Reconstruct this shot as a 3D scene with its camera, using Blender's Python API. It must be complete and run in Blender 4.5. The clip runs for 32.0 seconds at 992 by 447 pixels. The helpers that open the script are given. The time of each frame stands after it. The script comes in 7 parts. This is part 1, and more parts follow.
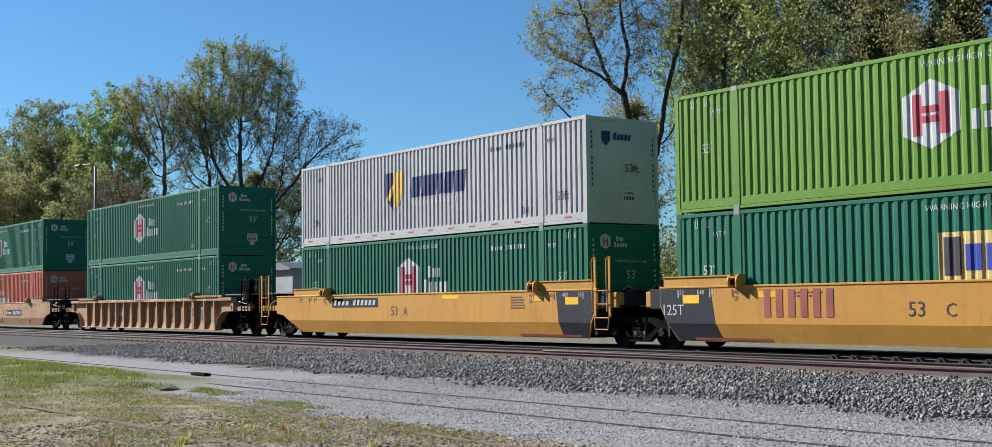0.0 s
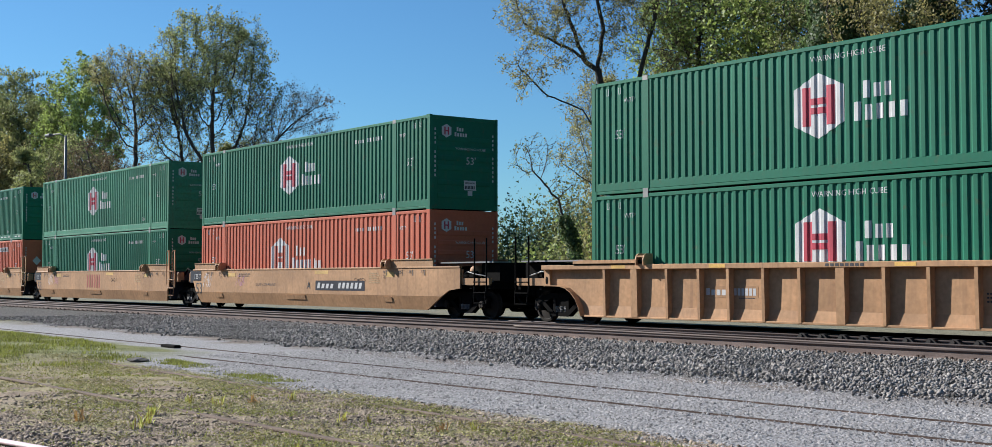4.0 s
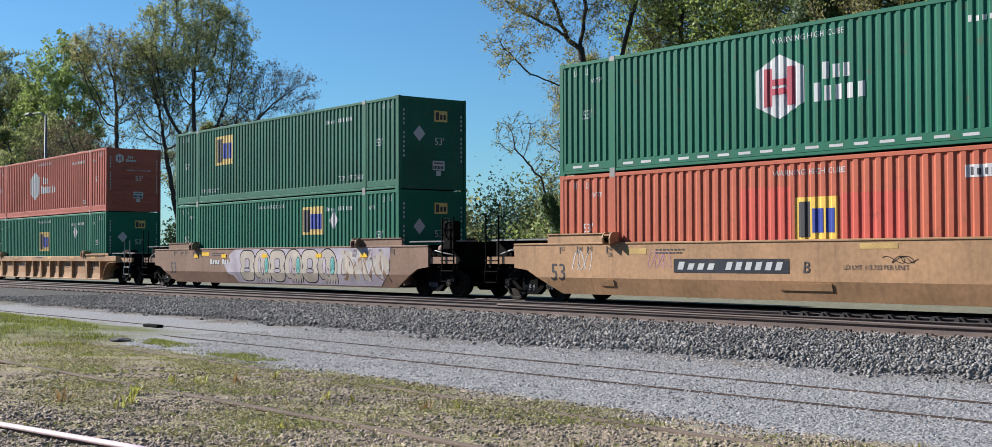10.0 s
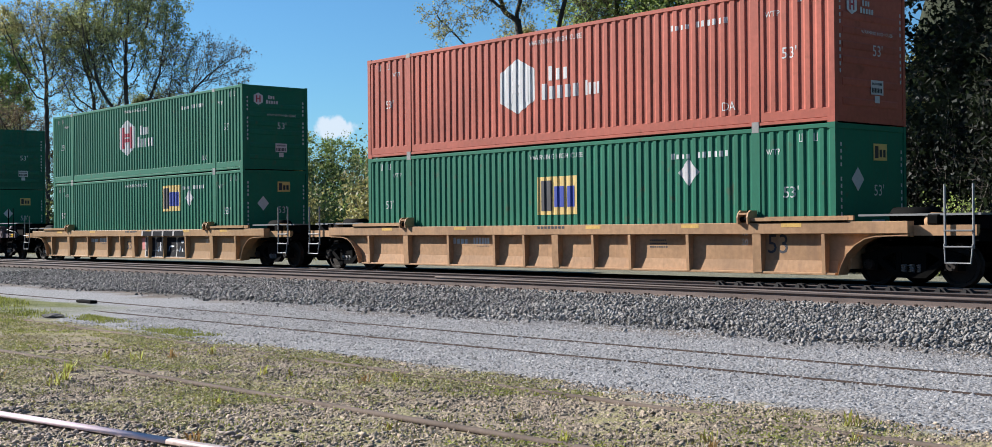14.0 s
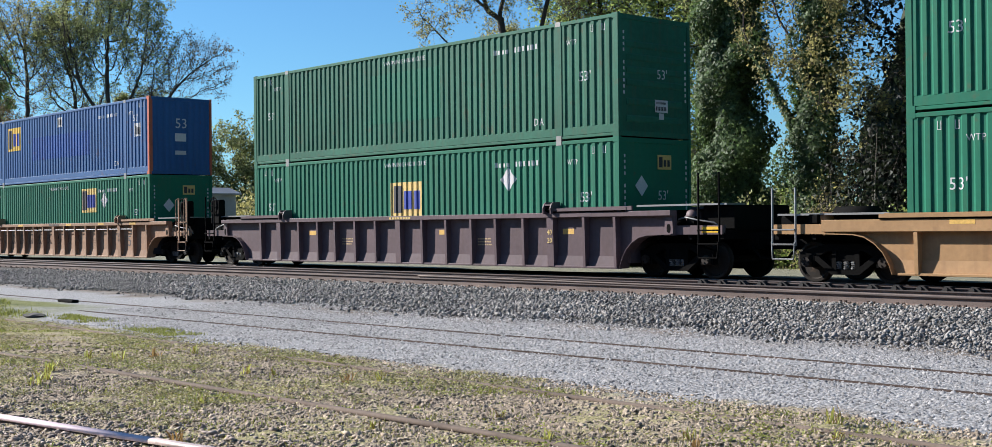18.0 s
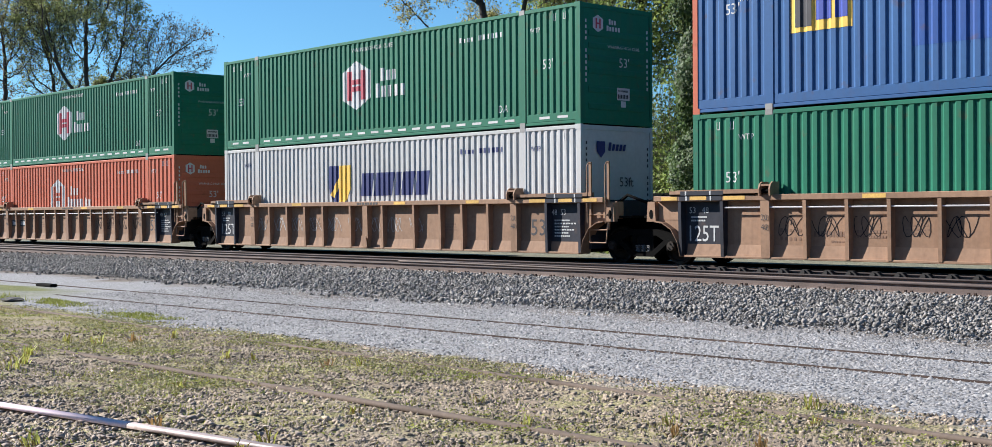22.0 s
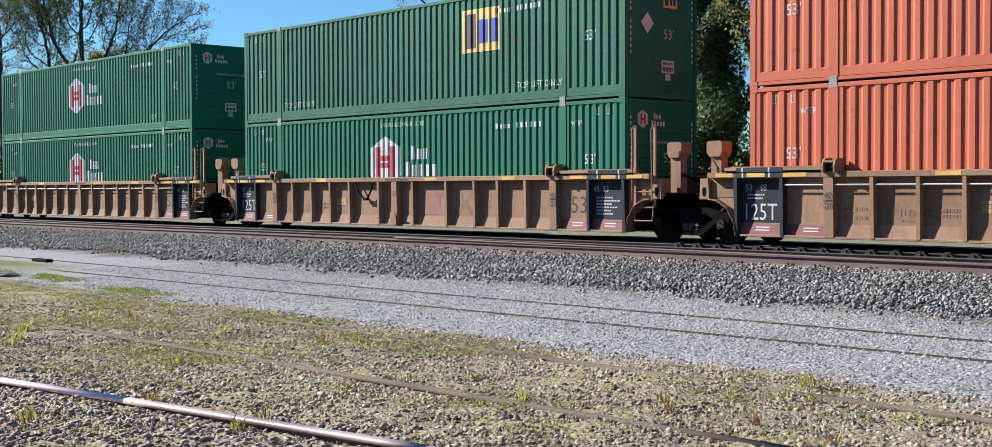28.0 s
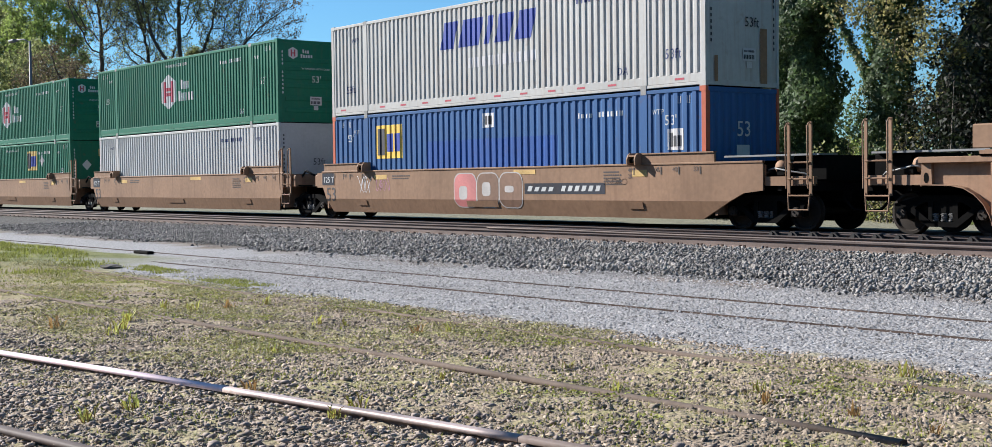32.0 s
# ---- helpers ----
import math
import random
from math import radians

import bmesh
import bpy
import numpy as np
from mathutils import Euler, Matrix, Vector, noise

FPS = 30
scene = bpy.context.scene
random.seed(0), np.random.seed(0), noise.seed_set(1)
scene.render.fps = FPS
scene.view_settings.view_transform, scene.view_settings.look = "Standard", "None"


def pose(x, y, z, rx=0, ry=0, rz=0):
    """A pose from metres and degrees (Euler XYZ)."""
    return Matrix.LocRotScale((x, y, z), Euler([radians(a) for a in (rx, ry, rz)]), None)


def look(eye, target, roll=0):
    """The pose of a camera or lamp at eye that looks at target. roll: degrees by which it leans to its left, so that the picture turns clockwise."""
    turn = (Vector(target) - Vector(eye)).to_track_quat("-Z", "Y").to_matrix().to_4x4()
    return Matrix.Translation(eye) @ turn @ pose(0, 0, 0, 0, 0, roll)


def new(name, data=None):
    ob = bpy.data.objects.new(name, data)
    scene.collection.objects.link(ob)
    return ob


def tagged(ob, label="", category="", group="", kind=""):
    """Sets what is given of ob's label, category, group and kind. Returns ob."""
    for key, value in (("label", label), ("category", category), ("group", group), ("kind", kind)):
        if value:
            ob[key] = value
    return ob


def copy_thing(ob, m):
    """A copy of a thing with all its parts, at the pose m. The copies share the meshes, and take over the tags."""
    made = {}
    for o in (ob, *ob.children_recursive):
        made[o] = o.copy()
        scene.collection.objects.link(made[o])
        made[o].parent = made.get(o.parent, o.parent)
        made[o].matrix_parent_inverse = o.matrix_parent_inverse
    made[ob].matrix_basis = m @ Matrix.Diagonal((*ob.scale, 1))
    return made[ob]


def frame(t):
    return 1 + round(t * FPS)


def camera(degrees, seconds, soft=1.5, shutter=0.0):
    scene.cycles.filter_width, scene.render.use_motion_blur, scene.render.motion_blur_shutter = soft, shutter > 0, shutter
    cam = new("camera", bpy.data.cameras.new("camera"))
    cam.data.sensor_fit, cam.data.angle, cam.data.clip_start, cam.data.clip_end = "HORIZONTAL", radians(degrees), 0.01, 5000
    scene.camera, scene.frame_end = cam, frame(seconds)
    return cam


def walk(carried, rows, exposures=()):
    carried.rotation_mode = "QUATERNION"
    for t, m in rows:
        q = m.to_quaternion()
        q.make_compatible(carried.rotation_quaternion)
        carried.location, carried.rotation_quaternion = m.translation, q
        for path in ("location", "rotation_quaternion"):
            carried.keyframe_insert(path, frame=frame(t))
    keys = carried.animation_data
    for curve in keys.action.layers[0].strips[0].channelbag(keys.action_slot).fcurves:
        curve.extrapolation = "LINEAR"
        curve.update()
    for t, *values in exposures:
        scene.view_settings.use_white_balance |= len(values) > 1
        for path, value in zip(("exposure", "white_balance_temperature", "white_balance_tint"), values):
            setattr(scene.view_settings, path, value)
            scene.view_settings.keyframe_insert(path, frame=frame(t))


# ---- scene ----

# ================= camera =================
cam = camera(41.97, 32.0, soft=0.5, shutter=0.0)
EYE_Z = 1.161
# seconds, heading, tilt, lean
TURNS = """0 53.88 3.52 0.65; 0.5 53.14 3.48 0.69; 1 53.99 3.35 0.60; 1.5 53.89 3.22 0.24; 2 54.02 3.09 0.12; 2.5 53.35 2.84 0.16
3 52.94 2.63 0.24; 3.5 52.74 2.51 0.07; 5.5 52.33 2.09 0.07; 6 51.74 2.07 0.16; 6.5 51.14 2.08 0.26; 7 50.93 1.97 0.38
7.5 51.02 1.97 0.34; 8 50.95 1.98 0.30; 8.5 50.75 1.91 0.27; 9 51.31 1.79 0.14; 9.5 51.78 1.59 0.14; 10 51.88 1.47 0.16
10.5 51.71 1.20 0.20; 11 51.15 1.06 0.20; 11.5 50.63 0.88 0.20; 12 50.41 0.79 0.35; 12.5 50.20 0.64 0.36; 13 49.95 0.43 0.39
13.5 49.54 0.31 0.43; 15.5 48.20 0.13 0.69; 16 48.05 0.12 0.61; 16.5 47.96 0.13 0.69; 17 47.79 0.09 0.69; 17.5 48.52 0.18 0.60
18 48.38 0.17 0.58; 18.5 48.08 0.09 0.57; 19 48.09 0.05 0.64; 19.5 47.65 -0.08 0.67; 20 47.33 -0.22 0.59; 20.5 47.48 -0.27 0.56
21 47.45 -0.39 0.50; 21.5 47.40 -0.42 0.42; 22 47.52 -0.48 0.37; 22.5 47.39 -0.54 0.32; 23 47.33 -0.66 0.28; 23.5 47.03 -0.81 0.27
24 47.05 -0.95 0.23; 24.5 47.10 -1.08 0.20; 25 47.21 -1.22 0.22; 25.5 47.40 -1.31 0.15; 27.5 47.64 -1.48 0.18; 28 47.35 -1.51 0.16
28.5 47.30 -1.54 0.18; 29 47.06 -1.63 0.22; 29.5 46.95 -1.72 0.29; 30 47.15 -1.82 0.34; 30.5 47.29 -1.93 0.36; 31 47.46 -2.03 0.51
31.5 49.09 -2.01 0.70; 32 51.42 -1.93 0.71"""
ROWS = [[float(v) for v in row.split()] for row in TURNS.replace("\n", ";").split(";")]
walk(cam, [(t, pose(0, 0, EYE_Z, 90 + tilt, lean, head)) for t, head, tilt, lean in ROWS], [(0, 0.75, 6250, 10), (9, 0.78, 6250, 10), (16, 0.945, 6270, 10), (21, 1.08, 6270, 10), (32, 1.02, 6270, 10)])

# ================= light =================
SUN = Vector((-0.79, -0.36, 0.50)).normalized()
world = bpy.data.worlds.new("sky")
scene.world = world
world.use_nodes = True
wn, wl = world.node_tree.nodes, world.node_tree.links
sky = wn.new("ShaderNodeTexSky")
sky.sky_type, sky.sun_disc = "NISHITA", False
sky.sun_elevation, sky.sun_rotation = math.asin(SUN.z), math.atan2(SUN.x, SUN.y)
sky.air_density, sky.dust_density, sky.ozone_density = 1.0, 0.2, 3.0
SKY_STRENGTH = 0.067
wn["Background"].inputs["Strength"].default_value = SKY_STRENGTH
# one small fair-weather cloud low over the far trees, and a trace of haze round it
co = wn.new("ShaderNodeTexCoord")
CLOUD, CLOUD_SIDE = Vector((-0.8285, 0.5545, 0.0768)), Vector((0.556, 0.831, 0.0))


def wmath(op, a, c):
    q = wn.new("ShaderNodeMath")
    q.operation = op
    for sock, v in zip(q.inputs, (a, c)):
        if isinstance(v, (int, float)):
            sock.default_value = v
        else:
            wl.new(v, sock)
    return q.outputs[0]


off = wn.new("ShaderNodeVectorMath")
off.operation = "SUBTRACT"
off.inputs[1].default_value = CLOUD
wl.new(co.outputs["Generated"], off.inputs[0])
side = wn.new("ShaderNodeVectorMath")
side.operation = "DOT_PRODUCT"
side.inputs[1].default_value = CLOUD_SIDE
wl.new(off.outputs["Vector"], side.inputs[0])
sz = wn.new("ShaderNodeSeparateXYZ")
wl.new(off.outputs["Vector"], sz.inputs[0])
cn = wn.new("ShaderNodeTexNoise")
cn.inputs["Scale"].default_value, cn.inputs["Detail"].default_value, cn.inputs["Roughness"].default_value = 85.0, 5.0, 0.55
wl.new(co.outputs["Generated"], cn.inputs["Vector"])
reach = wmath("SQRT", wmath("ADD", wmath("POWER", wmath("ABSOLUTE", wmath("DIVIDE", side.outputs["Value"], 0.0165), 0), 2), wmath("POWER", wmath("ABSOLUTE", wmath("DIVIDE", sz.outputs["Z"], 0.0105), 0), 2)), 0)
cr = wn.new("ShaderNodeMapRange")
cr.interpolation_type = "SMOOTHSTEP"
cr.inputs["From Min"].default_value, cr.inputs["From Max"].default_value, cr.inputs["To Max"].default_value = 1.05, 0.55, 0.75
wl.new(wmath("ADD", reach, wmath("MULTIPLY", wmath("SUBTRACT", cn.outputs["Fac"], 0.5), 1.7)), cr.inputs["Value"])
mixc = wn.new("ShaderNodeMixRGB")
mixc.inputs["Color2"].default_value = (7.2, 7.4, 7.9, 1)
wl.new(cr.outputs["Result"], mixc.inputs["Fac"])
deep = wn.new("ShaderNodeMixRGB")
deep.blend_type = "MULTIPLY"
deep.inputs["Fac"].default_value, deep.inputs["Color2"].default_value = 1.0, (0.49, 0.785, 0.98, 1)
wl.new(sky.outputs["Color"], deep.inputs["Color1"])
wl.new(deep.outputs["Color"], mixc.inputs["Color1"])
wl.new(mixc.outputs["Color"], wn["Background"].inputs["Color"])

sun = new("sun", bpy.data.lights.new("sun", "SUN"))
sun.data.energy, sun.data.angle, sun.data.color = 5.0, radians(0.55), (1.0, 0.95, 0.88)
sun.matrix_world = look(SUN * 50, (0, 0, 0))


# ================= materials =================
def material(name, color, rough=0.6, metal=0.0, spots=0.0, spot_color=(0.1, 0.07, 0.05), streak=0.0, fade=0.12, scale=3.0,
             bump=0.0, bump_scale=60.0, island=0.0, per_object=0.0, spec=0.5, translucent=0.0):
    """A painted or natural surface: two scales of fading, downward streaks, worn spots, fine relief."""
    m = bpy.data.materials.new(name)
    m.use_nodes = True
    n, l = m.node_tree.nodes, m.node_tree.links
    b = n["Principled BSDF"]
    b.inputs["Roughness"].default_value, b.inputs["Metallic"].default_value = rough, metal
    b.inputs["Specular IOR Level"].default_value = spec
    tc, inf = n.new("ShaderNodeTexCoord"), n.new("ShaderNodeObjectInfo")

    def noise_node(s, detail=4.0, stretch=None):
        t = n.new("ShaderNodeTexNoise")
        t.noise_dimensions = "4D"
        t.inputs["Scale"].default_value, t.inputs["Detail"].default_value = s, detail
        w = n.new("ShaderNodeMath")
        w.operation = "MULTIPLY"
        w.inputs[1].default_value = 37.0
        l.new(inf.outputs["Random"], w.inputs[0])
        l.new(w.outputs[0], t.inputs["W"])
        if stretch:
            mpn = n.new("ShaderNodeMapping")
            mpn.inputs["Scale"].default_value = stretch
            l.new(tc.outputs["Object"], mpn.inputs["Vector"])
            l.new(mpn.outputs["Vector"], t.inputs["Vector"])
        else:
            l.new(tc.outputs["Object"], t.inputs["Vector"])
        return t.outputs["Fac"]

    def remap(src, a, b_, c, d):
        r = n.new("ShaderNodeMapRange")
        for k, v in zip(("From Min", "From Max", "To Min", "To Max"), (a, b_, c, d)):
            r.inputs[k].default_value = v
        l.new(src, r.inputs["Value"])
        return r.outputs["Result"]

    def mix(kind, fac, c1, c2):
        x = n.new("ShaderNodeMixRGB")
        x.blend_type = kind
        for sock, v in ((x.inputs["Fac"], fac), (x.inputs["Color1"], c1), (x.inputs["Color2"], c2)):
            if isinstance(v, (int, float)):
                sock.default_value = v
            elif isinstance(v, tuple):
                sock.default_value = (*v[:3], 1)
            else:
                l.new(v, sock)
        return x.outputs["Color"]

    col = tuple(color)
    big = remap(noise_node(scale * 0.3, 2.0), 0.3, 0.7, 1 - fade, 1 + fade)
    small = remap(noise_node(scale * 6, 5.0), 0.3, 0.7, 1 - fade * 0.6, 1 + fade * 0.6)
    col = mix("MULTIPLY", 1.0, col, mix("MULTIPLY", 1.0, big, small))
    if island:
        geo = n.new("ShaderNodeNewGeometry")
        col = mix("MULTIPLY", 1.0, col, remap(geo.outputs["Random Per Island"], 0, 1, 1 - island, 1 + island))
    if per_object:
        col = mix("MULTIPLY", 1.0, col, remap(inf.outputs["Random"], 0, 1, 1 - per_object, 1 + per_object))
    if streak:
        st = remap(noise_node(1.0, 3.0, (7, 7, 0.5)), 0.52, 0.75, 0, streak)
        col = mix("MIX", st, col, spot_color)
    if spots:
        sp = remap(noise_node(scale * 2.2, 8.0), 0.62, 0.72, 0, spots)
        col = mix("MIX", sp, col, spot_color)
        l.new(remap(sp, 0, 1, rough, min(1.0, rough + 0.3)), b.inputs["Roughness"])
    l.new(col, b.inputs["Base Color"]) if not isinstance(col, tuple) else None
    if bump:
        bp = n.new("ShaderNodeBump")
        bp.inputs["Strength"].default_value, bp.inputs["Distance"].default_value = bump, 0.02
        l.new(noise_node(bump_scale, 3.0), bp.inputs["Height"])
        l.new(bp.outputs["Normal"], b.inputs["Normal"])
    if translucent:
        tr = n.new("ShaderNodeBsdfTranslucent")
        l.new(col, tr.inputs["Color"])
        ms = n.new("ShaderNodeMixShader")
        ms.inputs["Fac"].default_value = translucent
        l.new(b.outputs["BSDF"], ms.inputs[1])
        l.new(tr.outputs["BSDF"], ms.inputs[2])
        l.new(ms.outputs["Shader"], n["Material Output"].inputs["Surface"])
    return m


def paint(name, color, **k):
    opts = dict(rough=0.55, spec=0.22, spots=0.35, spot_color=(0.12, 0.06, 0.035), streak=0.12, fade=0.09, scale=1.6, bump=0.08, bump_scale=9.0)
    opts.update(k)
    return material(name, color, **opts)


GREEN = paint("green_paint", (0.012, 0.135, 0.078))
GREEN_PALE = paint("pale_faded_green_paint", (0.05, 0.205, 0.125), fade=0.2, streak=0.2)
GREEN_DULL = paint("weathered_green_paint", (0.02, 0.115, 0.07), fade=0.2, streak=0.2)
LIME = paint("lime_paint", (0.1326, 0.2652, 0.0351), streak=0.2)
RED = paint("orange_red_paint", (0.47, 0.12, 0.066))
RED_OLD = paint("faded_red_paint", (0.39, 0.1, 0.066), fade=0.16, streak=0.2)
RED_PATCH = paint("red_patch_paint", (0.55, 0.1, 0.07))
BLUE = paint("blue_paint", (0.03, 0.096, 0.24))
BLUE_PATCH = paint("blue_patch_paint", (0.022, 0.078, 0.275))
WHITE = paint("white_paint", (0.455, 0.453, 0.447), streak=0.16, spots=0.2, spot_color=(0.32, 0.25, 0.2))
WHITE_OLD = paint("grey_white_paint", (0.44, 0.43, 0.41), streak=0.4, spots=0.35, spot_color=(0.3, 0.2, 0.13))
STEEL_BARE = material("bare_casting", (0.24, 0.23, 0.22), 0.5, 0.3, spots=0.5)
YELLOW = paint("yellow_car_paint", (0.53, 0.268, 0.052), streak=0.25, spot_color=(0.22, 0.12, 0.05))
TAN = paint("faded_tan_paint", (0.395, 0.23, 0.12), streak=0.55, fade=0.24, spot_color=(0.22, 0.13, 0.08), rough=0.6)
BROWN = paint("rusty_brown_paint", (0.243, 0.145, 0.088), streak=0.4, fade=0.18, spot_color=(0.14, 0.075, 0.045), rough=0.65)
BROWN_PALE = paint("dusty_brown_paint", (0.278, 0.168, 0.106), streak=0.4, fade=0.2, spot_color=(0.15, 0.085, 0.055), rough=0.65)
BROWN_DK = paint("dull_brown_paint", (0.2262, 0.1365, 0.0936), streak=0.4, fade=0.2, spot_color=(0.12, 0.07, 0.05), rough=0.65)
OCHRE = paint("ochre_paint", (0.35, 0.207, 0.098), streak=0.35, fade=0.15, spot_color=(0.2, 0.11, 0.06), rough=0.55)
PLUM = paint("plum_brown_paint", (0.118, 0.082, 0.088), streak=0.3, fade=0.15, spot_color=(0.09, 0.055, 0.045), rough=0.55)
BLACK = paint("black_panel_paint", (0.03, 0.032, 0.042), fade=0.25, rough=0.5)
# sooty steel, coloured darker still for the shade under the car ends
SOOT = material("near_black_sooty_steel", (0.0055, 0.0052, 0.005), 0.85, 0.0, fade=0.3, spots=0.3, spot_color=(0.02, 0.015, 0.012), bump=0.2, spec=0.05)
WHEEL = material("wheel_steel", (0.028, 0.022, 0.018), 0.7, 0.1, fade=0.3, spots=0.5, spot_color=(0.1, 0.065, 0.045), spec=0.2)
LETTER = material("white_lettering", (0.5, 0.5, 0.495), 0.55, fade=0.12, scale=6, spots=0.3, spot_color=(0.4, 0.42, 0.4))
LETTER_DK = material("dark_lettering", (0.03, 0.028, 0.034), 0.6, fade=0.2, scale=6)
LOGO_RED = material("logo_red", (0.4, 0.04, 0.065), 0.5, fade=0.12)
LOGO_BLUE = material("logo_blue", (0.02, 0.045, 0.3), 0.5, fade=0.12)
LOGO_NAVY = material("logo_navy", (0.012, 0.02, 0.12), 0.5, fade=0.15)
LOGO_YELLOW = material("logo_yellow", (0.8, 0.5, 0.07), 0.5, fade=0.12)
LOGO_CREAM = material("logo_cream", (0.64, 0.45, 0.15), 0.5, fade=0.12)
LOGO_GREY = material("logo_grey", (0.52, 0.5, 0.5), 0.5, fade=0.12)
LOGO_BROWN = material("logo_brown", (0.3, 0.07, 0.045), 0.55, fade=0.25, scale=5)
GRAF_WHITE = material("spray_white", (0.72, 0.72, 0.74), 0.7, fade=0.2, scale=5)
GRAF_TEAL = material("spray_teal", (0.1, 0.36, 0.33), 0.7, fade=0.2, scale=5)
GRAF_BEIGE = material("spray_beige", (0.40, 0.34, 0.28), 0.7, fade=0.2, scale=5)
GRAF_RED = material("spray_red", (0.5, 0.16, 0.15), 0.7, fade=0.2, scale=5)
GRAF_MAUVE = material("spray_mauve", (0.36, 0.31, 0.36), 0.7, fade=0.25, scale=5)
GRAF_PINK = material("spray_pink", (0.5, 0.22, 0.36), 0.7, fade=0.2, scale=5)
GRAF_GREY = material("spray_grey", (0.42, 0.39, 0.37), 0.7, fade=0.2, scale=5)
GRAF_BLACK = material("spray_black", (0.012, 0.012, 0.016), 0.8, fade=0.2, scale=5, spec=0.1)
GRAF_BLUE = material("spray_pale_blue", (0.4, 0.55, 0.75), 0.7, fade=0.2, scale=5)
FADED_YELLOW = material("faded_yellow_film", (0.52, 0.33, 0.1), 0.6, fade=0.25, scale=5, spots=0.4, spot_color=(0.35, 0.22, 0.12))
FADED_CREAM = material("faded_cream_film", (0.44, 0.3, 0.15), 0.6, fade=0.25, scale=5)
OCHRE_TAG = material("dull_ochre_reflector", (0.6, 0.36, 0.085), 0.5, fade=0.25, scale=5, spots=0.4, spot_color=(0.3, 0.19, 0.09))
RED_FADED = material("faded_red_film", (0.27, 0.13, 0.095), 0.6, fade=0.25, scale=5)
PINK_FADED = material("faded_pink_film", (0.31, 0.105, 0.085), 0.6, fade=0.25, scale=5)
PLUM_FADED = material("faded_plum_film", (0.2, 0.105, 0.075), 0.6, fade=0.25, scale=5)
WARN_RED = material("warning_red", (0.19, 0.05, 0.05), 0.55, fade=0.2, scale=5)
SAFETY = material("reflective_yellow", (0.85, 0.5, 0.03), 0.4, fade=0.15)
RAIL_RUST = material("rusty_rail", (0.15, 0.11, 0.095), 0.7, 0.2, fade=0.25, scale=5, spots=0.4, spot_color=(0.11, 0.07, 0.05), bump=0.15)
RAIL_DULL = material("dull_rail_top", (0.125, 0.095, 0.083), 0.72, 0.05, spec=0.25, fade=0.25, scale=4, spots=0.4, spot_color=(0.07, 0.045, 0.035))
RAIL_USED = material("worn_rail_top", (0.15, 0.12, 0.11), 0.62, 0.15, spec=0.3, fade=0.2, scale=4)
# the reflected glint of the polished rail is put into this matt pinkish white
RAIL_SHINE = material("painted_glint_rail_top", (0.88, 0.67, 0.68), 0.5, 0.0, fade=0.1, scale=4)
# weaker painted glint, between the bright stretch and the dull rail
RAIL_MID = material("faint_glint_rail_top", (0.42, 0.33, 0.3), 0.52, 0.2, fade=0.3, scale=4, spots=0.5, spot_color=(0.17, 0.12, 0.1))
RAIL_DUSTY = material("dusty_rail_top", (0.155, 0.118, 0.094), 0.9, 0.0, fade=0.25, scale=5, spots=0.4, spot_color=(0.12, 0.085, 0.065), spec=0.15)
RAIL_OLD = material("black_rust_rail", (0.06, 0.042, 0.034), 0.9, 0.0, fade=0.3, scale=5, spots=0.4, spot_color=(0.08, 0.05, 0.04), bump=0.15, spec=0.1)
TIE = material("weathered_tie", (0.12, 0.09, 0.07), 0.9, fade=0.3, scale=4, streak=0.3, bump=0.4, bump_scale=20)
BALLAST = material("ballast_stone", (0.205, 0.19, 0.176), 0.9, fade=0.25, island=0.62, scale=2, bump=0.3, bump_scale=40)
GRAVEL = material("pale_gravel_stone", (0.263, 0.25, 0.242), 0.9, fade=0.15, island=0.58, scale=2)
YARD = material("yard_stone", (0.275, 0.217, 0.159), 0.9, fade=0.25, island=0.62, scale=2, bump=0.3, bump_scale=40)
BALLAST_RUST = material("rust_stained_ballast", (0.2, 0.145, 0.11), 0.9, fade=0.25, island=0.5, scale=2)
YARD_GREY = material("grey_brown_stone", (0.255, 0.205, 0.172), 0.9, fade=0.2, island=0.3, scale=2)
BLADE = material("grass_blade", (0.255, 0.27, 0.058), 0.7, island=0.45, fade=0.2, translucent=0.3)
BLADE_OLIVE = material("olive_weed", (0.36, 0.33, 0.15), 0.8, island=0.45, fade=0.2, translucent=0.2)
BLADE_DRY = material("dry_grass_blade", (0.37, 0.333, 0.148), 0.8, island=0.4, fade=0.2, translucent=0.2)
BARK = material("bark", (0.055, 0.044, 0.037), 0.9, fade=0.25, scale=3, bump=0.5, bump_scale=14)
BARK_PALE = material("pale_bark", (0.19, 0.165, 0.14), 0.9, fade=0.25, scale=3, bump=0.5, bump_scale=14)


def leaf_material(name, color):
    return material(name, color, 0.6, island=0.5, fade=0.25, scale=0.6, translucent=0.45)


LEAF_FRESH = leaf_material("fresh_leaves", (0.26, 0.325, 0.09))
LEAF_YELLOW = leaf_material("yellow_green_leaves", (0.31, 0.285, 0.11))
# near-black leaf colour that carries the deep shade inside the wood
LEAF_DARK = leaf_material("shade_dark_leaves", (0.018, 0.026, 0.012))
LEAF_IVY = leaf_material("ivy_leaves", (0.085, 0.13, 0.048))
LEAF_OLIVE = leaf_material("olive_leaves", (0.24, 0.26, 0.1))
LEAF_BUD = leaf_material("brown_leaf_buds", (0.16, 0.12, 0.065))


